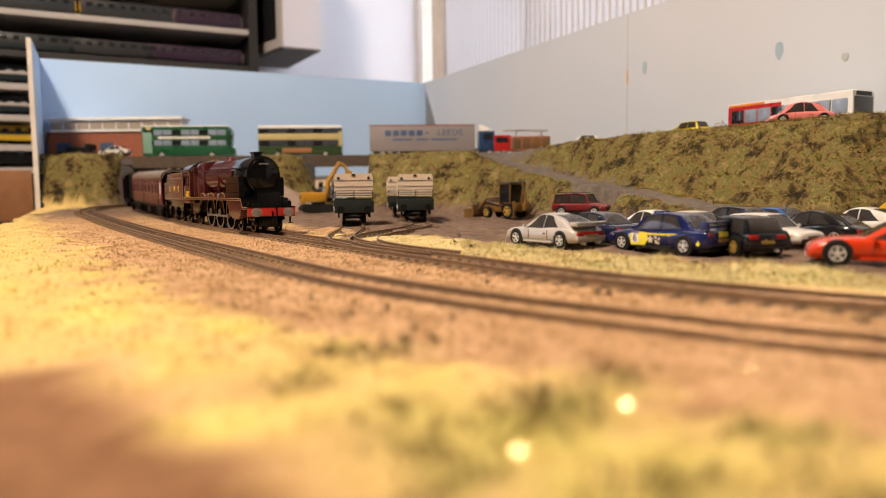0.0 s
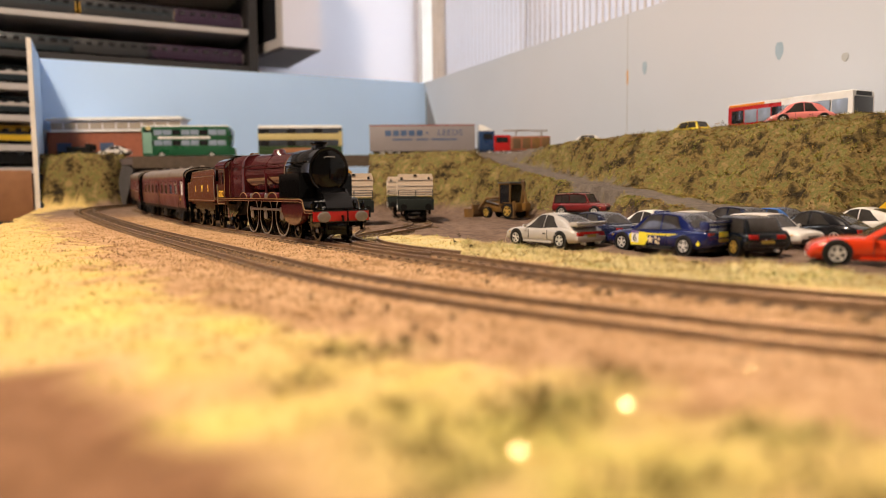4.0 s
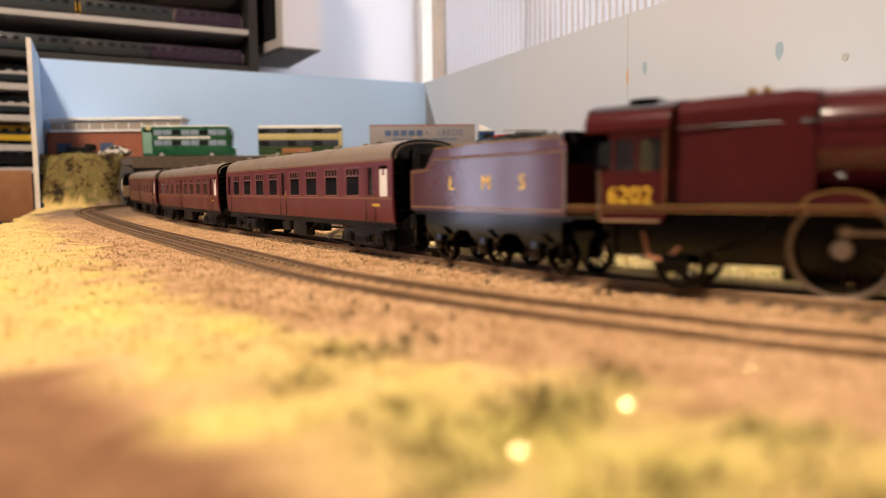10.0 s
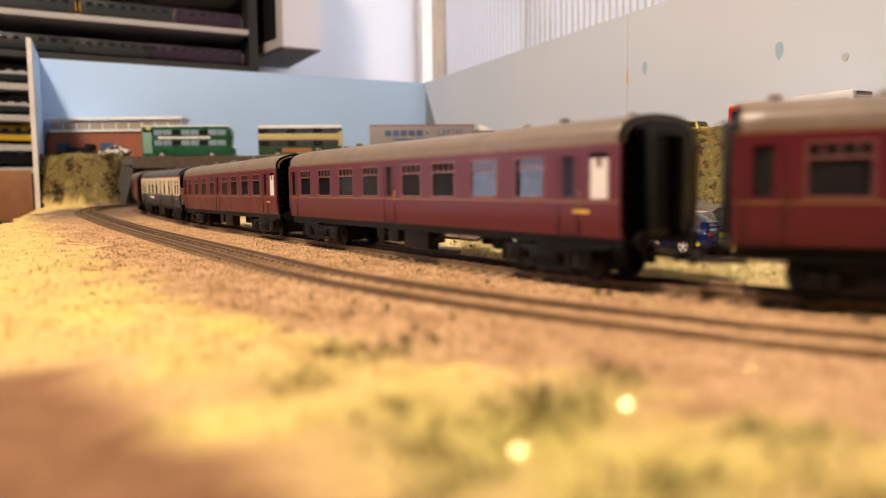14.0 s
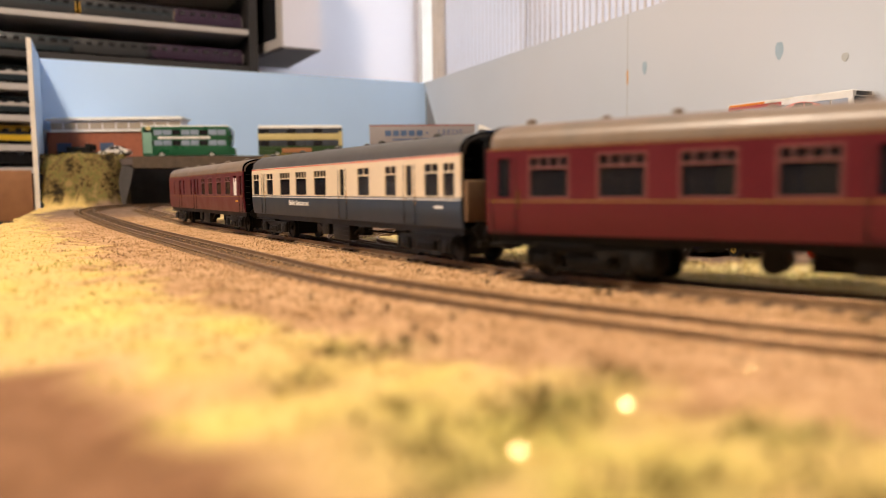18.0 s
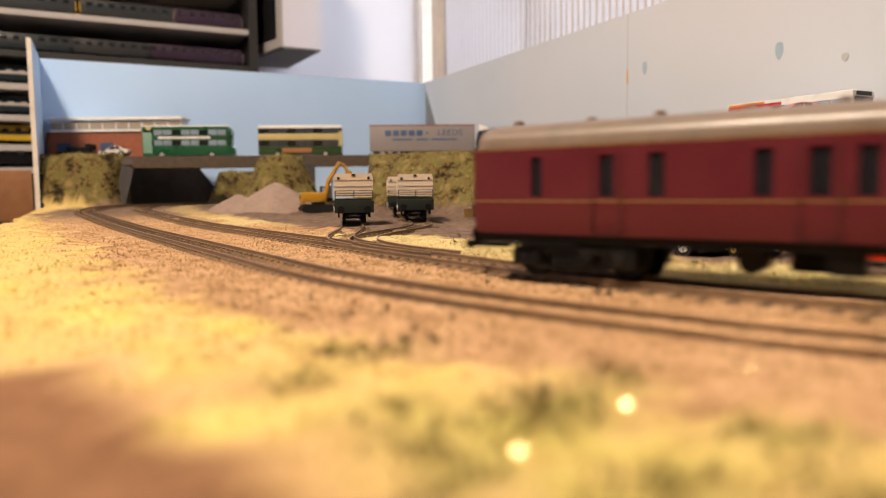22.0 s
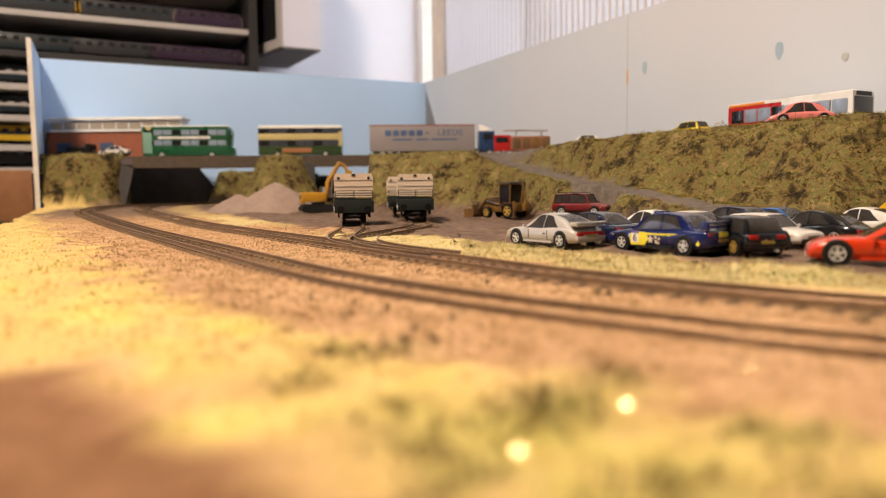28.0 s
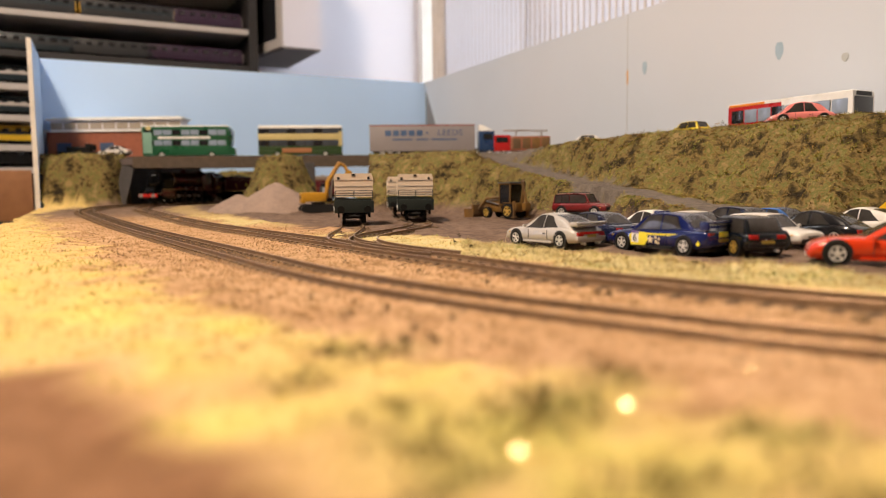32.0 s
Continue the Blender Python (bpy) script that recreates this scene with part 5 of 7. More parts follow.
part("drawbar", one(box, 3, 0, 12, 14, 4, 1.6), "loco_black", tender)


def reshape(ob, fx, fz):
    """Fit a vehicle's parts to its true length and height."""
    for o in ob.children:
        if o.name.startswith(("driving", "carrying", "coupling_rod", "bogie_frame")):
            continue
        for c in (o, *o.children_recursive):
            if "lettering" in c.name:
                c.location = (fx(c.location.x / MM + o.location.x / MM) * MM - o.location.x, c.location.y, fz(c.location.z / MM) * MM)
                continue
            dx = o.location.x / MM
            for v in c.data.vertices:
                v.co.x, v.co.z = (fx(v.co.x / MM + dx) - dx) * MM, fz(v.co.z / MM) * MM


def loco_x(x):
    if x < -68:
        return x
    return -68 + (x + 68) * 1.17 if x < -33 else -27 + (x + 33) * 0.54


reshape(loco, loco_x, lambda z: z * 1.04 if z < 24.5 else 25.5 + (z - 24.5) * 1.115)
reshape(tender, lambda x: x * 0.935 + 13.0, lambda z: z * 1.04)
# ---- road vehicles ----
def lerp(a, b, t):
    return a + (b - a) * t


def paint(key, rgb, rough=0.28, coat=0.4):
    if key not in M:
        M[key] = mat(key, rgb=rgb, rough=rough, var=0.07, scale=250, coat=coat)
    return key


def car_wheel(parent, x, y, r, w, rim="rim_silver"):
    sg = 1 if y > 0 else -1
    bm = bmesh.new()
    n = 20
    loft(bm, [[(x + q * math.cos(2 * math.pi * k / n), yy, r + q * math.sin(2 * math.pi * k / n)) for k in range(n)] for yy, q in
              ((y - sg * w, r * 0.9), (y - sg * (w - 0.5), r), (y - sg * 0.4, r), (y, r * 0.9), (y, r * 0.66), (y - sg * 0.5, r * 0.62))])
    wh = part("wheel", bm, "tyre", parent)
    bm = bmesh.new()
    n = 20
    loft(bm, [[(x + q * math.cos(2 * math.pi * k / n), yy, r + q * math.sin(2 * math.pi * k / n)) for k in range(n)] for yy, q in
              ((y - sg * 0.2, r * 0.68), (y + sg * 0.05, r * 0.66), (y - sg * 0.05, r * 0.56))], True, False)
    for k in range(5):
        a = 2 * math.pi * k / 5 + 0.3
        m = Matrix.Rotation(-a, 4, "Y")
        c = Vector((x, y - sg * 0.25, r)) + m @ Vector((r * 0.3, 0, 0))
        box(bm, c.x, c.y, c.z, r * 0.6, 0.5, r * 0.2, 0.0, m)
    cyl(bm, (x, y - sg * 0.4, r), (x, y + sg * 0.15, r), r * 0.16, r * 0.12, 8)
    part("rim", bm, rim, wh)


def smooth_curve(u, pts):
    """A smooth line through points (x, value) in rising x, without overshoot."""
    if u <= pts[0][0]:
        return pts[0][1]
    for i in range(len(pts) - 1):
        (x0, y0), (x1, y1) = pts[i], pts[i + 1]
        if u <= x1:
            def slope(j):
                if j == 0 or j == len(pts) - 1:
                    k = min(j, len(pts) - 2)
                    return (pts[k + 1][1] - pts[k][1]) / (pts[k + 1][0] - pts[k][0])
                a = (pts[j][1] - pts[j - 1][1]) / (pts[j][0] - pts[j - 1][0])
                b = (pts[j + 1][1] - pts[j][1]) / (pts[j + 1][0] - pts[j][0])
                return 0.0 if a * b <= 0 else 2 * a * b / (a + b)
            h = x1 - x0
            t = (u - x0) / h
            return (2 * t ** 3 - 3 * t * t + 1) * y0 + (t ** 3 - 2 * t * t + t) * h * slope(i) + (3 * t * t - 2 * t ** 3) * y1 + (t ** 3 - t * t) * h * slope(i + 1)
    return pts[-1][1]


STYLES = dict(
    # stations: share of length from the rear, shoulder height, belt half-width, sill height
    coupe=dict(st=[(0.0, 0.42, 0.76, 0.24), (0.02, 0.50, 0.86, 0.17), (0.10, 0.58, 0.97, 0.15), (0.25, 0.60, 1.0, 0.13), (0.5, 0.56, 0.95, 0.13), (0.72, 0.56, 0.97, 0.13), (0.85, 0.54, 0.97, 0.14), (0.94, 0.49, 0.92, 0.15), (0.985, 0.41, 0.84, 0.16), (1.0, 0.33, 0.74, 0.19)],
               gh=[0.05, 0.36, 0.51, 0.73], roof=0.60, tail=0.70),
    saloon=dict(st=[(0.0, 0.50, 0.84, 0.28), (0.02, 0.60, 0.93, 0.18), (0.2, 0.62, 0.99, 0.14), (0.5, 0.57, 1.0, 0.14), (0.72, 0.55, 0.99, 0.14), (0.9, 0.49, 0.95, 0.15), (0.98, 0.42, 0.86, 0.18), (1.0, 0.34, 0.78, 0.22)],
                gh=[0.13, 0.30, 0.55, 0.74], roof=0.68),
    hatch=dict(st=[(0.0, 0.50, 0.86, 0.28), (0.02, 0.58, 0.95, 0.18), (0.2, 0.60, 1.0, 0.14), (0.5, 0.58, 1.0, 0.14), (0.72, 0.56, 0.99, 0.14), (0.92, 0.50, 0.95, 0.15), (0.99, 0.44, 0.88, 0.18), (1.0, 0.34, 0.82, 0.24)],
               gh=[0.03, 0.12, 0.55, 0.74], roof=0.74),
    estate=dict(st=[(0.0, 0.52, 0.92, 0.30), (0.02, 0.58, 0.97, 0.24), (0.5, 0.58, 1.0, 0.22), (0.72, 0.57, 1.0, 0.22), (0.95, 0.53, 0.96, 0.22), (1.0, 0.44, 0.90, 0.26)],
                gh=[0.01, 0.05, 0.60, 0.70], roof=0.84),
    sports=dict(st=[(0.0, 0.46, 0.80, 0.22), (0.02, 0.56, 0.90, 0.15), (0.12, 0.62, 0.97, 0.13), (0.28, 0.62, 1.0, 0.12), (0.5, 0.57, 0.96, 0.12), (0.72, 0.60, 0.98, 0.12), (0.84, 0.58, 0.98, 0.12), (0.94, 0.50, 0.95, 0.13), (0.985, 0.41, 0.90, 0.14), (1.0, 0.30, 0.82, 0.18)],
                axle=0.83, gh=[0.16, 0.34, 0.47, 0.68], roof=0.60),
    van=dict(st=[(0.0, 0.50, 0.95, 0.2), (0.02, 0.52, 0.99, 0.15), (0.5, 0.52, 1.0, 0.14), (0.8, 0.50, 0.99, 0.14), (0.95, 0.42, 0.94, 0.15), (1.0, 0.32, 0.86, 0.2)],
             gh=[0.005, 0.02, 0.62, 0.86], roof=0.86),
    beetle=dict(st=[(0.0, 0.36, 0.70, 0.26), (0.03, 0.46, 0.86, 0.18), (0.15, 0.54, 0.97, 0.15), (0.4, 0.55, 0.97, 0.14), (0.65, 0.53, 0.97, 0.14), (0.85, 0.48, 0.92, 0.15), (0.96, 0.38, 0.80, 0.18), (1.0, 0.28, 0.66, 0.24)],
                gh=[0.10, 0.38, 0.58, 0.84], roof=0.64, tail=0.76, screen=0.74),
)


def rr_h(S):
    return S["st"][0][1]


def car(label, colour, style, x, y, rz, z=0.0, L=57.0, W=24.0, H=17.5, rim="rim_silver", extra=None, wheel_r=4.1, group="parked cars", glass="car_glass"):
    c = thing("car", label, "car", at(x, y, float(height(x, y, False)) + 0.6 + z, rz), group)
    S = STYLES[style]
    def px_(u):
        return (u - 0.5) * L
    hw = W / 2
    ctl = S["st"]
    us = [ctl[0][0], 0.006, 0.014] + [i / 24 for i in range(1, 24)] + [0.975, 0.99, 0.997, ctl[-1][0]]
    rings = []
    for u in us:
        sh, k, sill = (smooth_curve(u, [(q[0], q[j]) for q in ctl]) for j in (1, 2, 3))
        zl, zs, w = sill * H, sh * H, hw * min(1.0, k)
        zm = lerp(zl, zs, 0.55)
        half = [(0.86, zl), (0.95, lerp(zl, zm, 0.25)), (0.995, lerp(zl, zm, 0.6)), (1.0, zm), (0.985, lerp(zm, zs, 0.5)), (0.94, lerp(zm, zs, 0.82)), (0.84, zs), (0.45, zs + 0.3), (0.0, zs + 0.4)]
        rings.append([(px_(u), -w * q, z_) for q, z_ in half] + [(px_(u), w * q, z_) for q, z_ in half[-2::-1]])
    part("body", one(loft, rings), colour, c, "", 45)
    g0, g1, g2, g3 = (px_(u) for u in S["gh"])
    def belt(xx):
        return smooth_curve(xx / L + 0.5, [(q[0], q[1]) for q in ctl]) * H - 0.25
    wb, wr = hw * 0.86, hw * S["roof"]
    line = [(g0, belt(g0) - 0.1), (lerp(g0, g1, 0.5), lerp(belt(g0), H - 0.5, S.get("tail", 0.62))), (g1, H - 0.7), (lerp(g1, g2, 0.55), H), (g2, H - 0.55), (lerp(g2, g3, 0.5), lerp(belt(g3), H - 0.5, S.get("screen", 0.56))), (g3, belt(g3) - 0.1)]
    def skin(xx, t):
        """Half-width and height on the cabin's side, t from the belt to the roof's edge."""
        zt = smooth_curve(xx, line)
        lift = max(0.0, min(1.0, (zt - belt(xx)) / (H - belt(xx))))
        return lerp(wb, lerp(wb * 0.93, wr, lift), t ** 1.25), lerp(belt(xx), zt - 0.55 * lift, t)
    cage = []
    for i in range(23):
        xx = lerp(g0, g3, i / 22)
        zt = smooth_curve(xx, line)
        half = [(wb, belt(xx) - 1.2)] + [skin(xx, t) for t in (0.0, 0.35, 0.7, 1.0)] + [(skin(xx, 1)[0] * 0.86, zt - 0.05), (skin(xx, 1)[0] * 0.4, zt + 0.12)]
        cage.append([(xx, -q, z_) for q, z_ in half] + [(xx, q, z_) for q, z_ in half[::-1]])
    cabin = part("cabin", one(loft, cage), colour, c, "", 50)
    mid = lerp(g1, g2, 0.5)
    def grid_part(name, rows, material=None):
        bm = bmesh.new()
        loft(bm, rows, False)
        bmesh.ops.solidify(bm, geom=bm.faces[:], thickness=0.12)
        part(name, bm, material or glass, cabin)
    spans = [(lerp(g0, g1, 0.62), mid - 0.75, lerp(g0, g1, 0.98), mid - 0.75), (mid + 0.75, lerp(g2, g3, 0.74), mid + 0.75, lerp(g2, g3, 0.06))]
    if style == "estate":
        spans = [(g1, lerp(g1, mid, 0.5) - 0.5, g1 + 0.6, lerp(g1, mid, 0.5) - 0.5), (lerp(g1, mid, 0.5) + 0.5, mid - 0.5, lerp(g1, mid, 0.5) + 0.5, mid - 0.5), spans[1]]
    if style != "van":
        for sy in (-1, 1):
            for a_lo, b_lo, a_hi, b_hi in spans:
                rows = []
                for t in (0.06, 0.36, 0.64, 0.91):
                    row = []
                    for i in range(6):
                        xx = lerp(lerp(a_lo, a_hi, t), lerp(b_lo, b_hi, t), i / 5)
                        w_, z_ = skin(xx, t)
                        row.append((xx, sy * (w_ + 0.14), z_ + 0.05))
                    rows.append(row)
                grid_part("side_window", rows)
                seal = []
                for t in (0.02, 0.36, 0.64, 0.96):
                    row = []
                    for i in range(6):
                        xx = lerp(lerp(a_lo, a_hi, t) - 0.45, lerp(b_lo, b_hi, t) + 0.45, i / 5)
                        w_, z_ = skin(xx, t)
                        row.append((xx, sy * (w_ + 0.05), z_ + 0.05))
                    seal.append(row)
                grid_part("window_seal", seal, "trim_black")
    else:
        for sy in (-1, 1):
            w_, z_ = skin(lerp(g2, g3, 0.2), 0.5)
            grid_part("side_window", [[(xx, sy * (skin(xx, t)[0] + 0.14), skin(xx, t)[1]) for xx in (mid + 6, g2, lerp(g2, g3, 0.6 - 0.5 * t))] for t in (0.1, 0.5, 0.9)])
    for xa, xb, name in ((g2, g3, "windscreen"), (g1, g0, "rear_window")):
        rows = []
        for i in range(6):
            xx = lerp(xa, xb, 0.10 + 0.80 * i / 5)
            w_ = skin(xx, 1.0)[0] * 0.85
            zt = smooth_curve(xx, line)
            rows.append([(xx, w_ * q, zt + 0.2 + (0.06 if abs(q) < 0.9 else 0)) for q in (-1, -0.5, 0, 0.5, 1)])
        grid_part(name, rows)
    zb = belt(0)
    # arches and wheels
    for xx in (px_(0.19), px_(S.get("axle", 0.80))):
        for sy in (-1, 1):
            wy = sy * (hw + 0.15)
            part("wheel_arch", one(cyl, (xx, sy * hw * 0.6, wheel_r + 0.2), (xx, sy * (hw - 0.02), wheel_r + 0.2), wheel_r + 0.75, None, 20), "trim_black", c)
            car_wheel(c, xx, wy, wheel_r, 3.2, rim)
    # lights, bumpers, plates
    fr, rr_ = S["st"][-1], S["st"][0]
    for sy in (-1, 1):
        part("headlight", one(box, px_(0.965), sy * hw * 0.64, fr[1] * H * 1.06, 2.4, 3.6, 1.7, 0.4), "lamp_white", c)
        part("tail_light", one(box, px_(0.008), sy * hw * 0.62, rr_[1] * H * 0.98, 1.0, 4.6, 2.0, 0.3), "lamp_red", c)
        part("door_mirror", one(box, lerp(g2, g3, 0.7), sy * (hw * 1.0 + 0.3), zb + 1.2, 1.3, 2.0, 1.3, 0.3), colour, c)
        ds = bmesh.new()
        for xx in (px_(0.36), px_(0.62)):
            box(ds, xx, sy * (hw * 0.985), lerp(0.2 * H, zb, 0.5), 0.18, 0.3, zb - 0.26 * H)
        part("door_seam", ds, "trim_black", c)
        part("door_handle", one(box, px_(0.40), sy * (hw * 0.99), zb - 2.4, 1.8, 0.5, 0.5, 0.1), "trim_black", c)
        part("side_skirt", one(box, px_(0.5), sy * hw * 0.93, 0.155 * H, L * 0.40, 1.4, 1.0, 0.3), colour if style in ("coupe", "sports", "beetle") else "trim_black", c)
        part("indicator", one(box, px_(0.905), sy * hw * 0.955, 0.40 * H, 1.2, 0.5, 0.7, 0.1), "rim_gold", c)
    part("exhaust_pipe", one(lambda b: [cyl(b, (px_(0.03), q * hw * 0.42, 2.6), (px_(0.0) - 0.9, q * hw * 0.42, 2.6), 0.7, 0.7, 10) for q in ((-1, 1) if style in ("coupe", "sports") else (-1,))]), "rim_silver", c)
    part("boot_seam", one(box, px_(0.004) - 0.05, 0, rr_h(S) * H * 0.80, 0.5, W * 0.70, 0.22), "trim_black", c)
    part("bumper_seam", one(box, px_(0.5), 0, 0.335 * H, L * 0.995, W * 0.60, 0.22), "trim_black", c)
    part("rear_bumper", one(box, px_(0.0) + 0.4, 0, 0.30 * H, 1.8, W * 0.84, 2.2, 0.5), "trim_black" if style in ("hatch", "estate") else colour, c)
    part("front_bumper", one(box, px_(1.0) - 0.5, 0, 0.24 * H, 1.8, W * 0.80, 2.0, 0.5), "trim_black" if style in ("hatch", "estate") else colour, c)
    part("number_plate", one(box, px_(0.0) - 0.35, 0, 0.36 * H, 0.3, 6.4, 1.6), "plate_yellow", c)
    part("number_plate", one(box, px_(1.0) + 0.25, 0, 0.22 * H, 0.3, 6.4, 1.5), "white_paint", c)
    part("chassis", one(box, 0, 0, 2.6, L * 0.9, W * 0.7, 1.8), "trim_black", c)
    if style in ("hatch", "saloon"):
        gr = bmesh.new()
        for k in range(4):
            box(gr, px_(1.0) + 0.15, 0, fr[1] * H * 0.92 - 0.6 * k + 0.9, 0.4, W * 0.36, 0.3)
        part("grille", gr, "trim_black", c)
    if extra:
        extra(c, px_, hw, H, colour)
    return c


def whale_tail(c, px_, hw, H, colour):
    bm = bmesh.new()
    box(bm, px_(0.07), 0, 0.66 * H, 7.5, hw * 1.5, 1.2, 0.4)
    box(bm, px_(0.03), 0, 0.74 * H, 5.0, hw * 1.75, 0.8, 0.3)
    for sy in (-1, 1):
        box(bm, px_(0.03), sy * hw * 0.86, 0.72 * H, 5.0, 0.9, 1.8, 0.3)
    part("rear_spoiler", bm, colour, c)
    part("light_bar", one(box, px_(0.0) - 0.1, 0, 0.45 * H, 0.6, hw * 1.3, 1.4, 0.2), "lamp_red", c)


def rally_kit(c, px_, hw, H, colour):
    bm = bmesh.new()
    box(bm, px_(0.03), 0, 0.80 * H, 4.6, hw * 1.7, 0.7, 0.2)
    box(bm, px_(0.03), 0, 0.70 * H, 3.6, hw * 1.5, 0.6, 0.2)
    for sy in (-1, 1):
        box(bm, px_(0.03), sy * hw * 0.84, 0.71 * H, 4.8, 0.7, 3.6, 0.2)
    part("rear_wing", bm, colour, c)
    part("roof_scoop", one(box, px_(0.56), 0, 1.0 * H, 5, 7, 1.4, 0.5), colour, c)
    paint("rally_yellow", (0.85, 0.72, 0.03))
    paint("purple_decal", (0.16, 0.10, 0.30))
    for sy in (-1, 1):
        yy = sy * (hw * 1.0 + 0.06)
        bm = bmesh.new()
        prism(bm, [(px_(0.56), 0.17 * H), (px_(0.70), 0.17 * H), (px_(0.715), 0.40 * H), (px_(0.69), 0.51 * H), (px_(0.55), 0.51 * H), (px_(0.52), 0.34 * H)], yy - 0.12, yy + 0.12)
        prism(bm, [(px_(0.58), 0.44 * H), (px_(0.575), 0.49 * H), (px_(0.40), 0.49 * H), (px_(0.24), 0.50 * H), (px_(0.33), 0.44 * H), (px_(0.28), 0.43 * H), (px_(0.38), 0.34 * H), (px_(0.40), 0.40 * H)], yy - 0.3 * sy - 0.12, yy - 0.3 * sy + 0.12)
        prism(bm, [(px_(0.555), 0.20 * H), (px_(0.60), 0.20 * H), (px_(0.575), 0.28 * H)], yy - 0.12, yy + 0.12)
        part("side_flash", bm, "rally_yellow", c, "yellow sponsor flash without lettering")
        part("number_panel", one(box, px_(0.655), yy + 0.1 * sy, 0.35 * H, 4.6, 0.2, 4.4), "white_paint", c, "white competition number panel")
        lettering("6", 5.0, "trim_black", c, pose(px_(0.655) * MM, (yy + 0.24 * sy) * MM, 0.35 * H * MM, 90, 0, 0 if sy < 0 else 180))
        st = bmesh.new()
        for dx, dz, s in ((0, 0, 2.2), (-3.2, 1.2, 1.1), (-3.6, -0.9, 1.1), (-5.4, 0.5, 1.0), (-5.0, -1.4, 0.9)):
            pts = []
            for k in range(10):
                r = s * (1.0 if k % 2 == 0 else 0.42)
                a = math.pi / 2 + k * math.pi / 5
                pts.append((px_(0.50) + dx + r * math.cos(a), 0.33 * H + dz + r * math.sin(a)))
            prism(st, pts, yy + 0.13 * sy, yy + 0.3 * sy)
        part("star_decal", st, "cream", c)
        part("panel_header", one(box, px_(0.655), yy + 0.12 * sy, 0.50 * H, 5.0, 0.2, 1.3), "purple_decal", c, "small purple header over the number panel")
        part("wing_badge", one(cyl, (px_(0.07), sy * hw * 0.90, 0.30 * H), (px_(0.07), sy * (hw * 0.93 + 0.3), 0.30 * H), 1.1, None, 14), "rally_yellow", c)
    part("rear_decal", one(box, px_(0.0) - 0.3, 0, 0.5 * H, 0.3, 6, 2.2, 0.1), "rally_yellow", c)


def roof_rack(c, px_, hw, H, colour):
    bm = bmesh.new()
    for sy in (-1, 1):
        tube(bm, [(px_(0.1), sy * hw * 0.7, H + 0.5), (px_(0.55), sy * hw * 0.7, H + 0.5)], 0.4)
    part("roof_rails", bm, "trim_black", c)
    part("spare_wheel", one(cyl, (px_(0.0) - 1.8, 0, 0.55 * H), (px_(0.0) + 0.3, 0, 0.55 * H), 4.2, None, 18), "tyre", c)
    part("bull_bar", one(box, px_(1.0) + 0.6, 0, 0.35 * H, 0.8, hw * 1.4, 3.0, 0.3), "trim_black", c)


paint("silver_white", (0.44, 0.41, 0.38), 0.25)
paint("navy", (0.007, 0.010, 0.035), 0.2)
paint("rally_blue", (0.006, 0.012, 0.085), 0.2)
paint("gloss_black", (0.010, 0.010, 0.012), 0.16)
paint("dark_green_black", (0.005, 0.007, 0.010), 0.2)
paint("car_white", (0.66, 0.62, 0.57), 0.3)
paint("car_red", (0.58, 0.042, 0.008), 0.2)
paint("jeep_red", (0.16, 0.013, 0.015), 0.3)
paint("pink", (0.72, 0.22, 0.20), 0.3)
paint("taxi_yellow", (0.75, 0.45, 0.02), 0.3)
paint("small_yellow", (0.70, 0.52, 0.02), 0.3)
paint("mid_blue", (0.03, 0.10, 0.30), 0.25)
car("silver-white sports coupe with a tall rear spoiler on the grass edge", "silver_white", "coupe", 60, 395, 124, L=57, H=17.8, extra=whale_tail)
car("blue rally saloon with yellow flashes and competition number", "rally_blue", "saloon", 109, 351, 121, L=63, W=24, H=18.8, rim="rim_silver", extra=rally_kit)
car("dark navy saloon parked behind the silver coupe", "navy", "saloon", 86, 412, 120, L=56, H=17.5)
car("white sports coupe in the second row", "car_white", "coupe", 122, 432, 122, L=56, H=17.5)
car("white saloon beside the blue saloon", "car_white", "saloon", 146, 436, 120, L=56, H=16.5)
car("dark blue saloon towards the bank", "navy", "saloon", 172, 432, 118, L=60, H=19)
car("dark green-black hatchback with gold wheels, seen from behind", "dark_green_black", "hatch", 137, 338, 101, L=46, W=21.5, H=17.5, rim="rim_gold")
car("white hatchback with black bumpers facing the track", "car_white", "hatch", 168, 373, -60, L=48, W=22, H=16.8)
car("gloss black sports coupe with a sloping tail", "gloss_black", "coupe", 199, 393, 127, L=58, H=17.5)
car("white sports coupe next to the black one", "car_white", "coupe", 240, 418, 124, L=58, H=18)
car("mid-blue saloon almost hidden in the car park", "mid_blue", "saloon", 203, 450, 118, L=55, H=17.5)
car("bright red sports car with silver wheels at the track side", "car_red", "sports", 174, 282, 157, L=58, W=25, H=17.5, wheel_r=4.6)
car("yellow taxi van at the end of the car park", "taxi_yellow", "van", 292, 452, 150, L=60, W=25, H=26)
car("dark red off-road car with roof rails on the ramp foot", "jeep_red", "estate", 127, 655, -38, L=53, W=23, H=21, extra=roof_rack, wheel_r=4.6)
car("pink bubble-shaped car on the edge of the upper road", "pink", "beetle", 318, 652, 168, L=54, W=23, H=19.5)
car("small yellow car on the upper road", "small_yellow", "hatch", 276, 822, 118, L=48, W=22, H=18)
car("white saloon on the upper road by the grey board", "car_white", "saloon", 196, 1000, 160, L=58, H=18)
car("pale saloon half hidden behind the bridge parapet", "car_white", "saloon", -575, 1290, 178, L=52, W=22, H=17)


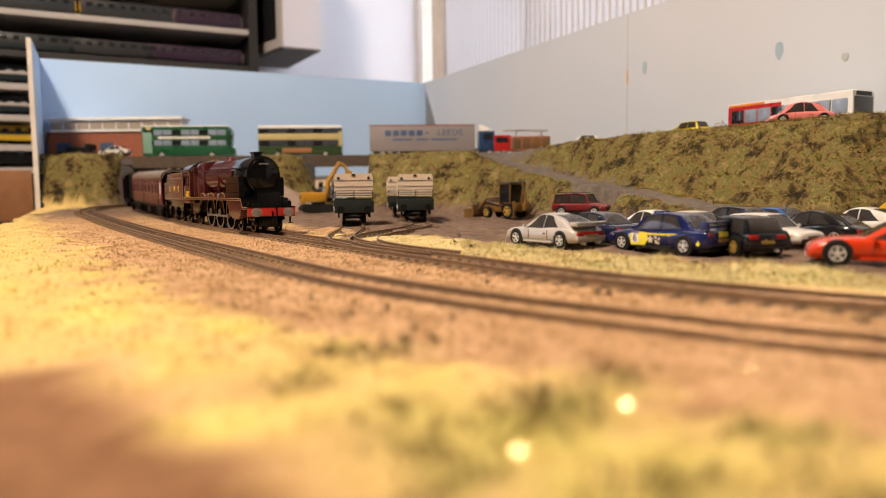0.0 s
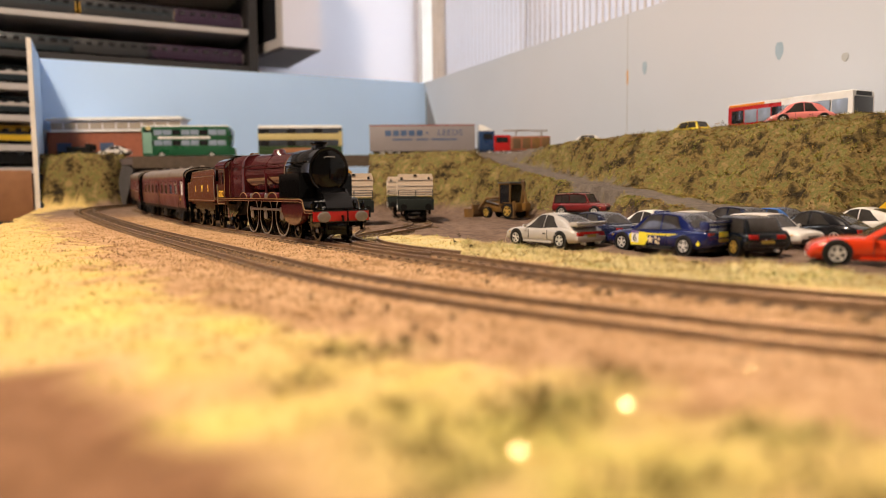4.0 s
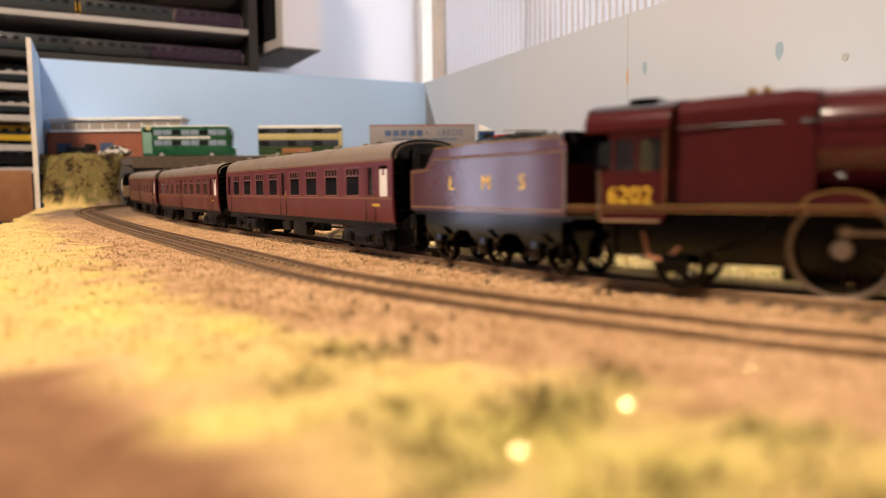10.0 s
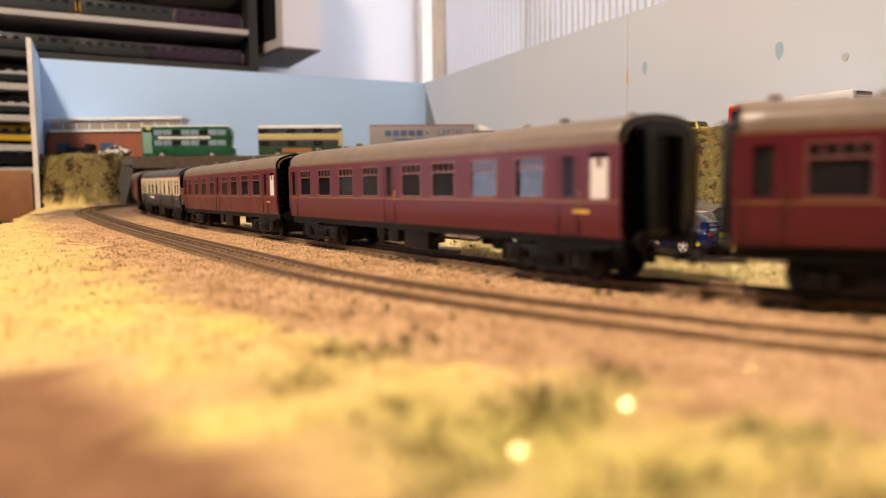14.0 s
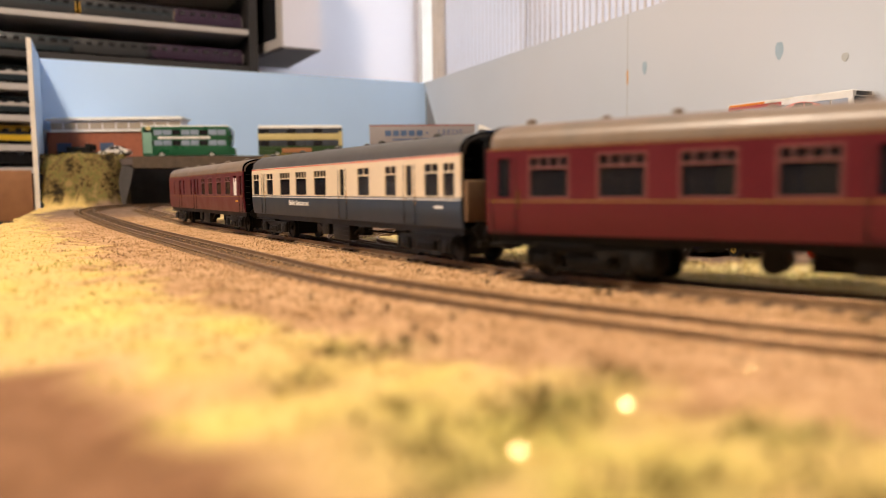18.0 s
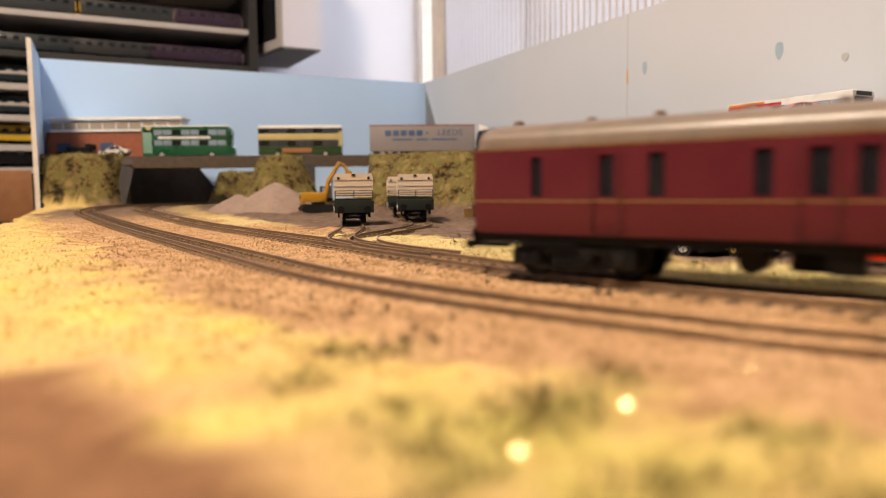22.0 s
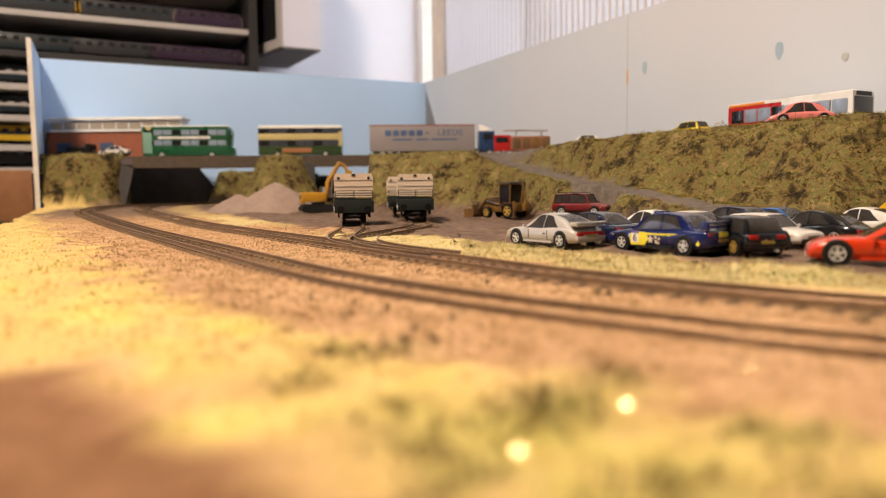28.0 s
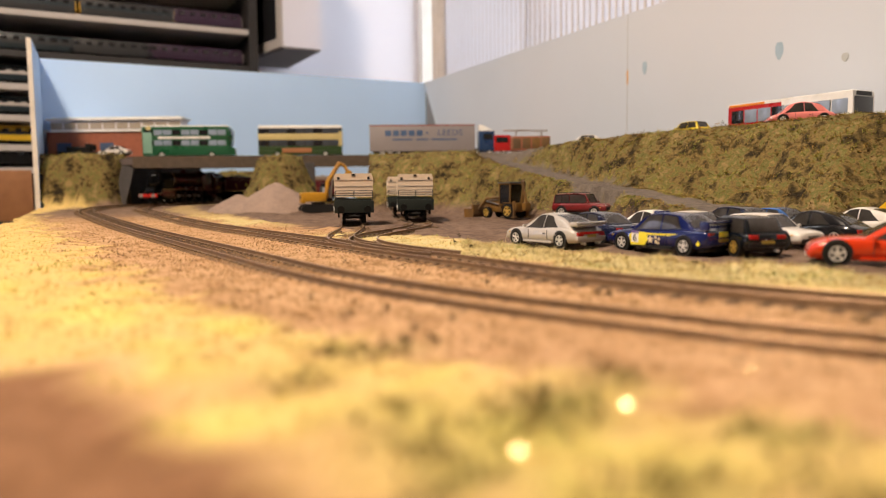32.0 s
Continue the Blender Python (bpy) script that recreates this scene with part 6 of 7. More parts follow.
def bus(label, x, y, rz, z, L, W, H, bands, decks, roof_mat, front="glass_dark", glaze="glass_mid"):
    """A bus from stacked side bands: (z0, z1, material); decks: (z0, z1, number of windows)."""
    b = thing("bus", label, "bus", at(x, y, z, rz), "buses")
    for z0, z1, m in bands:
        part("body_panel", one(box, 0, 0, (z0 + z1) / 2, L, W, z1 - z0, 0.4), m, b)
    bm = bmesh.new()
    loft(bm, [[(-L / 2 + e, -W / 2 + e, zz), (L / 2 - e, -W / 2 + e, zz), (L / 2 - e, W / 2 - e, zz), (-L / 2 + e, W / 2 - e, zz)] for zz, e in ((H - 2.6, 0.0), (H - 1.2, 0.7), (H - 0.3, 2.5), (H, 5.0))])
    part("roof", bm, roof_mat, b, "", 40)
    for z0, z1, n in decks:
        step = (L - 8) / n
        for sy in (-1, 1):
            for k in range(n):
                part("window", one(box, -L / 2 + 4 + step * (k + 0.5), sy * (W / 2 + 0.02), (z0 + z1) / 2, step - 1.4, 0.4, z1 - z0, 0.15), glaze if (k % 3) else "glass_dark", b)
        for e in (-1, 1):
            part("end_window", one(box, e * (L / 2 + 0.02), 0, (z0 + z1) / 2 + 0.6, 0.4, W - 4.5, z1 - z0 + 1.5, 0.15), front, b)
    for xx in (-L * 0.28, L * 0.30):
        for sy in (-1, 1):
            car_wheel(b, xx, sy * (W / 2 + 0.1), 6.0, 3.4)
    for sy in (-1, 1):
        part("headlight", one(cyl, (L / 2, sy * W * 0.34, 9), (L / 2 + 0.4, sy * W * 0.34, 9), 1.5), "lamp_white", b)
        part("tail_light", one(box, -L / 2 - 0.1, sy * W * 0.4, 9, 0.4, 1.6, 3), "lamp_red", b)
    part("destination_blind", one(box, L / 2 + 0.1, 0, H - 6.0, 0.4, W * 0.6, 3.0), "trim_black", b)
    return b


DECK = 90.0
paint("bus_green", (0.012, 0.085, 0.035), 0.3)
paint("bus_cream", (0.55, 0.45, 0.20), 0.35)
paint("bus_red", (0.42, 0.014, 0.014), 0.3)
paint("bus_orange", (0.75, 0.26, 0.02), 0.3)
paint("bus_white", (0.78, 0.76, 0.72), 0.3)
paint("bus_pale_green", (0.20, 0.36, 0.28), 0.4)
paint("skirt_orange", (0.36, 0.15, 0.06), 0.4)
paint("bus_dkgreen", (0.03, 0.06, 0.02), 0.3)
gb = bus("old green double-decker bus with a pale roof on the bridge", -447, 1292, 6, DECK, 146, 33, 57,
    [(5, 22, "bus_green"), (22, 32, "bus_green"), (32, 38, "bus_green"), (38, 55, "bus_green")], [(22, 31, 9), (40, 49, 9)], "bus_white", glaze="glass_light")
part("advert_board", one(box, -2, -16.9, 35.5, 88, 0.5, 4.0), "bus_white", gb, "pale advert board without legible words")
part("stair_panel", one(box, -64, -16.75, 27, 15, 0.4, 36, 0.2), "bus_pale_green", gb, "pale green panel at the rear stair")
part("round_badge", one(cyl, (-62, -16.6, 52), (-62, -17.2, 52), 4.2, None, 20), "bus_cream", gb)
part("bonnet", one(lambda b: loft(b, [[(72, y0, z0), (72, y1, z0), (72, y1, z1), (72, y0, z1)] if k == 0 else [(84, y0 * 0.8, z0), (84, y1 * 0.8, z0), (82, y1 * 0.8, z1 - 3), (82, y0 * 0.8, z1 - 3)] for k, y0, y1, z0, z1 in ((0, -15, 4, 5, 22), (1, -15, 4, 5, 20))])), "bus_green", gb, "half-cab bonnet")
part("rounded_front", one(lambda b: loft(b, [[(72.5, -16, z), (75 + bulge, -11, z), (75 + bulge, 11, z), (72.5, 16, z)] for z, bulge in ((22, 1.5), (32, 2.5), (40, 3.0), (49, 2.0), (54, -1.0))])), "bus_green", gb, "rounded upper front", 50)
part("front_window", one(lambda b: loft(b, [[(77.6, -10, z), (78.2, -10, z), (78.2, 10, z), (77.6, 10, z)] for z in (40, 48)])), "glass_light", gb)
cb_ = bus("cream and green double-decker bus on the bridge", -252, 1315, 6, DECK, 146, 33, 57,
    [(5, 13, "bus_dkgreen"), (13, 20, "bus_dkgreen"), (20, 31, "trim_black"), (31, 42, "bus_cream"), (42, 51.5, "trim_black"), (51.5, 55, "bus_white")], [(20.5, 30.5, 9), (42.5, 51, 9)], "bus_white", glaze="glass_mid")
part("skirt_panel", one(box, -6, -16.75, 12.5, 52, 0.5, 8, 0.2), "skirt_orange", cb_, "faded orange and green skirt panel")
part("cream_front", one(box, 70, 0, 33, 7, 33.6, 26, 0.8), "bus_cream", cb_, "cream front panel")
sb = bus("white, red and orange single-decker bus on the upper road", 370, 768, -62, 84, 144, 33, 37,
    [(5, 14, "bus_red"), (14, 33, "bus_red"), (33, 36, "bus_white")], [(15, 29, 8)], "bus_white", glaze="glass_light")
part("white_half", one(box, 34, 0, 19.4, 77, 33.3, 29.4), "bus_white", sb, "white front half of the body")
for k in range(4):
    part("window", one(box, 4 + 18.5 * k, -16.75, 22, 16.5, 0.5, 13, 0.2), "glass_light", sb)
part("orange_cove", one(box, -48, 0, 34.4, 46, 33.4, 2.6, 0.4), "bus_orange", sb, "orange roof cove at the back")
part("windscreen", one(box, 72.6, 0, 22, 0.6, 29, 17, 0.3), "glass_dark", sb)
part("blind_box", one(box, 72.7, 0, 33.4, 0.6, 24, 4.2, 0.2), "trim_black", sb)

# articulated lorry
paint("trailer_grey", (0.27, 0.24, 0.24), 0.5, 0.0)
paint("trailer_red", (0.26, 0.08, 0.065), 0.5, 0.0)
paint("text_blue", (0.06, 0.11, 0.22), 0.5, 0.0)
paint("cab_blue", (0.02, 0.05, 0.13), 0.3)
lorry = thing("articulated_lorry", "grey box trailer with dark blue tractor unit on the bridge", "lorry", at(-34, 1285, DECK - 2, 3))
part("trailer_box", one(box, 0, 0, 31, 182, 33, 44, 0.6), "trailer_grey", lorry)
part("roof_edge", one(box, 0, 0, 53.2, 183, 33.6, 2.4, 0.4), "trailer_red", lorry, "rusty red top edge")
for k in range(5):
    part("lettering_bar", one(box, -59 + 13.5 * k, -16.7, 40, 10.5, 0.4, 9.5), "text_blue", lorry)
part("lettering_bar", one(box, 8, -16.7, 40, 4, 0.4, 3), "text_blue", lorry)
lettering("LEEDS", 14.5, "text_blue", lorry, pose(48 * MM, -16.75 * MM, 40 * MM, 90, 0, 0), gap=1.15)
for x, w in ((-35, 34), (0, 22), (38, 44)):
    part("lettering_bar", one(box, x, -16.7, 29, w, 0.4, 2.6), "text_blue", lorry)
part("trailer_chassis", one(box, 0, 0, 7.5, 170, 22, 3), "trim_black", lorry)
for x in (-70, -56, -42):
    for sy in (-1, 1):
        car_wheel(lorry, x, sy * 15.5, 6.5, 5)
cabu = part("tractor_cab", one(lambda b: (box(b, 112, 0, 26, 27, 33, 34, 1.5), box(b, 96, 0, 9, 60, 24, 5))), "cab_blue", lorry, "dark blue tractor cab")
part("wind_deflector", one(lambda b: loft(b, [[(98, -15, 43), (124, -15, 43), (124, 15, 43), (98, 15, 43)], [(98, -13, 54), (106, -13, 53), (106, 13, 53), (98, 13, 54)]])), "bus_white", cabu, "white wind deflector")
part("cab_window", one(box, 114, -16.6, 33, 16, 0.4, 10, 0.2), "glass_dark", cabu)
part("windscreen", one(box, 125.7, 0, 33, 0.5, 29, 11, 0.2), "glass_dark", cabu)
for x in (94, 117):
    for sy in (-1, 1):
        car_wheel(lorry, x, sy * 15.5, 6.5, 5)

fire = thing("fire_engine", "red fire engine with roof ladder and brown lockers", "fire engine", at(128, 1165, 84, 176))
part("body", one(box, -12, 0, 17, 62, 30, 22, 0.6), "brick_red", fire, "orange-brown locker body")
cb = part("cab", one(box, 32, 0, 18, 26, 30, 25, 1.2), "bus_red", fire)
part("cab_window", one(box, 32, 15.1, 23, 18, 0.4, 8, 0.2), "glass_dark", cb)
part("windscreen", one(box, 45.1, 0, 23, 0.4, 26, 9, 0.2), "glass_dark", cb)
for k in range(4):
    part("locker_door", one(box, -36 + 15 * k, 15.1, 17, 13, 0.4, 17, 0.2), "digger_muddy", fire)
lad = bmesh.new()
for sy in (-6, -3, 3, 6):
    tube(lad, [(-40, sy, 37), (30, sy, 39)], 0.6)
for k in range(14):
    tube(lad, [(-40 + 5 * k, -6, 37), (-40 + 5 * k, 6, 37)], 0.4)
for x in (-30, 10):
    box(lad, x, 0, 32.5, 2, 16, 10)
part("ladder", lad, "steel", fire, "grey roof ladder")
for x in (-22, 30):
    for sy in (-1, 1):
        car_wheel(fire, x, sy * 14.5, 6, 4)

# ---- wagons for flasks ----
def flask_wagon(x, y, rz):
    w = thing("flask_wagon", "cream-hooded flask wagon with a dark green deck and end railing", "wagon", at(x, y, RAIL_TOP, rz), "flask wagons")
    bm = bmesh.new()
    along(bm, [(-16.8, 23), (-17, 40), (-15.6, 43.6), (15.6, 43.6), (17, 40), (16.8, 23)], -46, 42)
    hood = part("hood", bm, "flask_cream", w, "cream ribbed flask hood", 25)
    for z in (27, 32.5, 38):
        part("hood_rib", one(box, -46.2, 0, z, 0.5, 33, 0.5), "shelf_white", hood)
    part("lifting_eye", one(lambda b: (box(b, -46, -13, 39.5, 1, 2, 2.4), box(b, -46, 13, 39.5, 1, 2, 2.4), box(b, -46.3, 0, 42.4, 0.6, 3, 1.6))), "trim_black", hood)
    part("deck", one(lambda b: (box(b, -2, 0, 14, 112, 33, 3), box(b, -57.5, 0, 14.8, 1.2, 34, 10.5, 0.3), box(b, 54, 0, 16.5, 1.2, 34, 6.5, 0.3))), "flask_green", w)
    part("side_sill", one(lambda b: [box(b, -2, sy * 16.4, 16, 110, 1.2, 5) for sy in (-1, 1)]), "flask_green", w)
    bm = bmesh.new()
    for y_ in (-16, 0, 16):
        tube(bm, [(-57, y_, 18), (-57, y_, 28.5)], 0.45)
    for z in (28.5, 24.5):
        tube(bm, [(-57, -16, z), (-57, 16, z)], 0.4)
    part("end_railing", bm, "flask_green", w, "dark end railing")
    part("end_bulkhead", one(box, -50, 0, 19, 1, 31, 6), "flask_green", w)
    for sy in (-1, 1):
        bf = bmesh.new()
        cyl(bf, (-58, sy * 11.4, 12.5), (-62, sy * 11.4, 12.5), 1.4)
        cyl(bf, (-61.6, sy * 11.4, 12.5), (-62.6, sy * 11.4, 12.5), 3.1)
        part("buffer", bf, "underframe", w)
        part("brake_wheel", one(cyl, (-40, sy * 16.9, 12), (-40, sy * 17.6, 12), 3.0, None, 16), "white_paint", w)
    for xx in (-38, 34):
        b = part("bogie_frame", one(lambda bb, xx=xx: (box(bb, xx, 0, 7, 26, 14, 3), [box(bb, xx, sy * 13.4, 7.5, 30, 1.6, 4, 0.4) for sy in (-1, 1)])), "underframe", w)
        for e in (-11, 11):
            ws = bmesh.new()
            for sy in (-1, 1):
                wheel_disc(ws, xx + e, sy * 10, 5.2, 5.2, 2.6)
            cyl(ws, (xx + e, -8, 5.2), (xx + e, 8, 5.2), 1.0)
            part("wheelset", ws, "underframe", b)
    cp = bmesh.new()
    tube(cp, [(-58, 0, 8), (-64, 0, 7), (-66, -4, 7), (-66, 4, 7), (-64, 0, 7)], 0.8)
    part("coupling", cp, "underframe", w)
    return w


flask = flask_wagon(-84, 684, 98)
copy_thing(flask, at(-29, 742, RAIL_TOP, 94))
copy_thing(flask, at(-49, 872, RAIL_TOP, 95))
# ---- machines in the yard ----
jcb = thing("backhoe_loader", "muddy yellow backhoe loader with a glazed cab in the yard", "digger", at(68, 748, 0.4, 130))
part("chassis", one(lambda b: (box(b, 8, 0, 9, 46, 12, 5, 0.6), box(b, 18, 0, 13, 24, 11, 7, 1.0))), "digger_muddy", jcb)
part("bonnet", one(box, 20, 0, 16, 22, 11, 5, 1.2), "digger_muddy", jcb)
cabf = bmesh.new()
for sx in (-11, 4):
    for sy in (-1, 1):
        box(cabf, sx, sy * 9, 24, 1.2, 1.2, 22)
for z in (14, 35):
    box(cabf, -3.5, 0, z, 16.5, 19.5, 1.4, 0.3)
box(cabf, -3.5, -9, 20, 1.0, 1.0, 14)
cabj = part("cab_frame", cabf, "digger_muddy", jcb)
part("cab_roof", one(box, -3.5, 0, 36.2, 18.5, 20.5, 1.6, 0.5), "roof_dark", cabj)
for sy in (-1, 1):
    p = part("cab_glass", one(box, -3.5, sy * 8.9, 25, 14, 0.3, 19), "pane", cabj)
    p = part("cab_glass", one(box, -3.5 + 7.3 * sy, 0, 25, 0.3, 17, 19), "pane", cabj)
part("driver_seat", one(lambda b: (box(b, -4, 0, 19, 6, 7, 3, 0.6), box(b, -7, 0, 23, 2, 7, 8, 0.6))), "trim_black", cabj)
for x, r, w in ((-9, 7.6, 5.5), (22, 5.8, 4.6)):
    for sy in (-1, 1):
        car_wheel(jcb, x, sy * 11.5, r, w, "rim_gold")
        part("mudguard", one(box, x, sy * 9.5, 2 * r + 0.8, r * 1.8, 4, 0.8, 0.3), "digger_muddy", jcb)
for sy in (-1, 1):
    part("loader_arm", one(tube, [(2, sy * 6.4, 22), (26, sy * 6.4, 20), (40, sy * 6.4, 8)], 1.3, 8), "digger_muddy", jcb)
    part("loader_ram", one(tube, [(8, sy * 6.4, 14), (28, sy * 6.4, 18)], 0.8, 8), "steel", jcb)
bk = bmesh.new()
loft(bk, [[(x, y, z) for x, z in ((39, 14), (38, 4), (42, 0.5), (54, 0.5), (54, 1.4), (43, 1.8), (40, 5), (41, 14))] for y in (-14, 14)])
for sy in (-1, 1):
    box(bk, 46, sy * 13.8, 5, 14, 0.6, 9)
part("front_bucket", bk, "digger_muddy", jcb)
part("bucket_load", one(lambda b: loft(b, [[(41, y, 2), (53, y, 2), (50, y, 9 + 1.5 * math.sin(y)), (43, y, 12)] for y in (-13, -6, 1, 7, 13)])), "heap", jcb)
bh = bmesh.new()
box(bh, -17, 0, 12, 4, 18, 8, 0.6)
tube(bh, [(-18, 0, 12), (-22, 0, 36), (-19, 0, 38)], 1.7, 8)
tube(bh, [(-19, 0, 38), (-25, 0, 16)], 1.4, 8)
box(bh, -25, 0, 12, 5, 8, 8, 0.8)
part("backhoe_arm", bh, "digger_muddy", jcb)
for sy in (-1, 1):
    part("stabiliser", one(lambda b, sy=sy: (box(b, -17, sy * 9.5, 10, 2.4, 2.4, 16, 0.3), box(b, -17, sy * 9.5, 1.4, 5, 5, 1.4, 0.3))), "digger_muddy", jcb)

exc = thing("excavator", "yellow tracked excavator with a raised boom beside the gravel heap", "excavator", at(-163, 955, float(height(-163, 955, False)) + 0.4, 18))
for sy in (-1, 1):
    tr = bmesh.new()
    ov = []
    for a in np.linspace(0, 2 * math.pi, 28, endpoint=False):
        ov.append((24 * math.copysign(abs(math.cos(a)) ** 0.35, math.cos(a)), 5 + 5 * math.sin(a)))
    prism(tr, ov, sy * 11, sy * 18)
    for k in range(12):
        box(tr, -22 + 4 * k, sy * 14.5, 10.2, 2.4, 7.6, 0.8)
    part("crawler_track", tr, "trim_black", exc)
part("turntable", one(cyl, (0, 0, 9), (0, 0, 13), 9), "trim_black", exc)
up = part("engine_house", one(lambda b: (box(b, -6, 0, 20, 30, 28, 12, 1.4), box(b, -20, 0, 19, 6, 28, 14, 2))), "digger_yellow", exc)
ec = part("cab", one(box, 12, 9, 24, 15, 12, 20, 1.0), "trim_black", exc)
part("cab_window", one(lambda b: (box(b, 12, 2.9, 26, 12, 0.3, 13), box(b, 19.6, 9, 26, 0.3, 10, 13))), "glass_light", ec)
bo = bmesh.new()
tube(bo, [(10, -3, 18), (13, -3, 40), (28, -3, 63)], 2.8, 8)
part("boom", bo, "digger_yellow", exc)
part("stick", one(tube, [(26, -3, 64), (35, -3, 61), (40, -3, 52)], 2.2, 8), "digger_yellow", exc)
part("boom_ram", one(tube, [(16, -3, 18), (19, -3, 44)], 1.2, 8), "steel", exc)
eb = bmesh.new()
loft(eb, [[(x, y, z) for x, z in ((37, 53), (42, 54), (47, 48), (43, 42), (37, 45))] for y in (-10, 4)])
part("bucket", eb, "digger_yellow", exc)
part("counterweight_badge", one(box, -23.2, 0, 20, 0.4, 12, 4), "trim_black", up)


def heap(label, x, y, peaks, radius):
    n, mrad = 44, 26
    bm = bmesh.new()
    rows = []
    for j in range(mrad + 1):
        rr = radius * j / mrad
        row = []
        for k in range(n):
            a = 2 * math.pi * k / n
            px_, py_ = rr * math.cos(a) * 1.2, rr * math.sin(a)
            z = max(h * max(0.0, 1 - math.hypot(px_ - cx, py_ - cy) / r) ** 0.85 for cx, cy, r, h in peaks)
            z += 1.1 * noise.noise(Vector((px_ * 0.12, py_ * 0.12, 2.0))) + 0.5 * noise.noise(Vector((px_ * 0.4, py_ * 0.4, 5.0)))
            row.append((px_, py_, z - 3.0 * (j / mrad) ** 6))
        rows.append(row)
    loft(bm, rows[1:], True, False)
    bm.verts.ensure_lookup_table()
    bm.faces.new([bm.verts[i] for i in range(n)][::-1])
    ob = part("spoil_mound", bm, "heap", None, "", 60)
    ob.matrix_world = at(x, y, float(height(x, y, False)) - 0.5)
    return tagged(ob, label, "gravel heap")


heap("pinkish grey heap of gravel in front of the bridge", -238, 1010, [(8, 0, 66, 40), (-42, -8, 46, 24)], 76)
heap("low pile of gravel in front of the larger heap", -272, 985, [(0, 0, 40, 16)], 44)

# ---- bridge ----
bridge = thing("road_bridge", "dark brown road bridge on grey abutments over the railway", "bridge", Matrix.Identity(4))
front = [(-548, 1213), (-110, 1276)]
dk = bmesh.new()
pts = [(-512, 1221), (-110, 1278), (-110, 1400), (-690, 1400), (-650, 1330)]
loft(dk, [[(x, y, 78) for x, y in pts], [(x, y, 89) for x, y in pts]])
part("deck", dk, "asphalt", bridge, "", 0)
def beam_run(p, q, z0, z1, t):
    p, q = Vector(p), Vector(q)
    d = (q - p).normalized()
    n_ = Vector((-d.y, d.x)) * t
    b = bmesh.new()
    ps = [p, q, q + n_, p + n_]
    loft(b, [[(v.x, v.y, z0) for v in ps], [(v.x, v.y, z1) for v in ps]])
    return b
part("edge_beam", beam_run((-514, 1216), (-110, 1274), 72, 91.5, 5), "beam_brown", bridge, "weathered dark brown edge beam", 0)
part("edge_beam", beam_run((-560, 1398), (-110, 1398), 76, 90, 5), "beam_brown", bridge, "", 0)
for i in range(15):
    u = (i + 0.5) / 15
    x, y = lerp(-514, -110, u), lerp(1215.5, 1273.5, u)
    part("beam_stiffener", one(box, x, y, 82, 2.0, 1.4, 15, 0.0, Matrix.Rotation(0.143, 4, "Z")), "beam_brown", bridge)
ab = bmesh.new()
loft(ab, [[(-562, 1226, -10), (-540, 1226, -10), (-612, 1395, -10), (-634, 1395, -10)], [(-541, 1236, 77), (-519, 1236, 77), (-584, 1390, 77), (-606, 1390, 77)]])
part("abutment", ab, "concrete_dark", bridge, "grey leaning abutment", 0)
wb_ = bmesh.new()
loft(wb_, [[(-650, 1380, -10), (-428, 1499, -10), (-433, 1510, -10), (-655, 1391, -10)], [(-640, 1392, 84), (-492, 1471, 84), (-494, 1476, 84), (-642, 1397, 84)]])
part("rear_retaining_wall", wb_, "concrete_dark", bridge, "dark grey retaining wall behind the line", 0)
pr_ = bmesh.new()
box(pr_, -240, 1262, 40, 40, 26, 78, 1.0, Matrix.Rotation(0.143, 4, "Z"))
part("pier", pr_, "concrete_dark", bridge)

# ---- building on the hill ----
mill = thing("industrial_building", "brick building with a pale glazed upper storey on the hill", "building", at(0, 0, 0))
part("brick_wall", one(box, -598, 1364, 120, 246, 46, 48), "brick_red", mill, "plain orange-red brick wall")
part("plinth", one(box, -598, 1364, 95, 248, 48, 4), "concrete_dark", mill)
part("string_course", one(box, -598, 1363, 144.5, 250, 50, 3.4), "bus_white", mill, "white band above the brick")
part("upper_wall", one(box, -598, 1368, 155, 240, 38, 20), "wall_white", mill, "white upper storey")
for k in range(10):
    part("window", one(box, -706 + 24 * k, 1348.6, 154.5, 21, 1.2, 12, 0.2), "window_buff", mill)
part("roof", one(lambda b: (box(b, -598, 1366, 166, 250, 46, 3, 0.4), box(b, -598, 1366, 168.5, 236, 34, 3))), "bus_white", mill)
for x, w in ((-690, 26), (-612, 24)):
    part("loading_door", one(box, x, 1340.4, 110, w, 1.2, 26), "door_blue", mill, "blue roller door")
shed = thing("low_loader", "dark machinery on a trailer in front of the brick building", "machine", at(-640, 1298, float(height(-640, 1298, False)) + 0.5, 4))
part("trailer_bed", one(lambda b: (box(b, 0, 0, 6, 74, 20, 3), [box(b, x, 0, 2.5, 8, 19, 5, 1) for x in (-28, -16, 22)])), "trim_black", shed)
part("engine_block", one(lambda b: (box(b, -4, 0, 12, 34, 16, 9, 1.5), box(b, 16, 0, 15, 12, 14, 14, 2), cyl(b, (24, 0, 10), (24, 0, 20), 4))), "underframe", shed)
# ---- the room ----
ROOM = at(-737, 1360, 0, 28.25)


def room_thing(name, label, category, group="", kind=""):
    return thing(name, label, category, ROOM, group, kind)


def plane_box(name, label, category, cx, cy, cz, sx, sy, sz, material):
    ob = part(name, one(box, cx, cy, cz, sx, sy, sz), material, None, "", 0)
    ob.matrix_world = ROOM
    return tagged(ob, label, category, "", "structure")


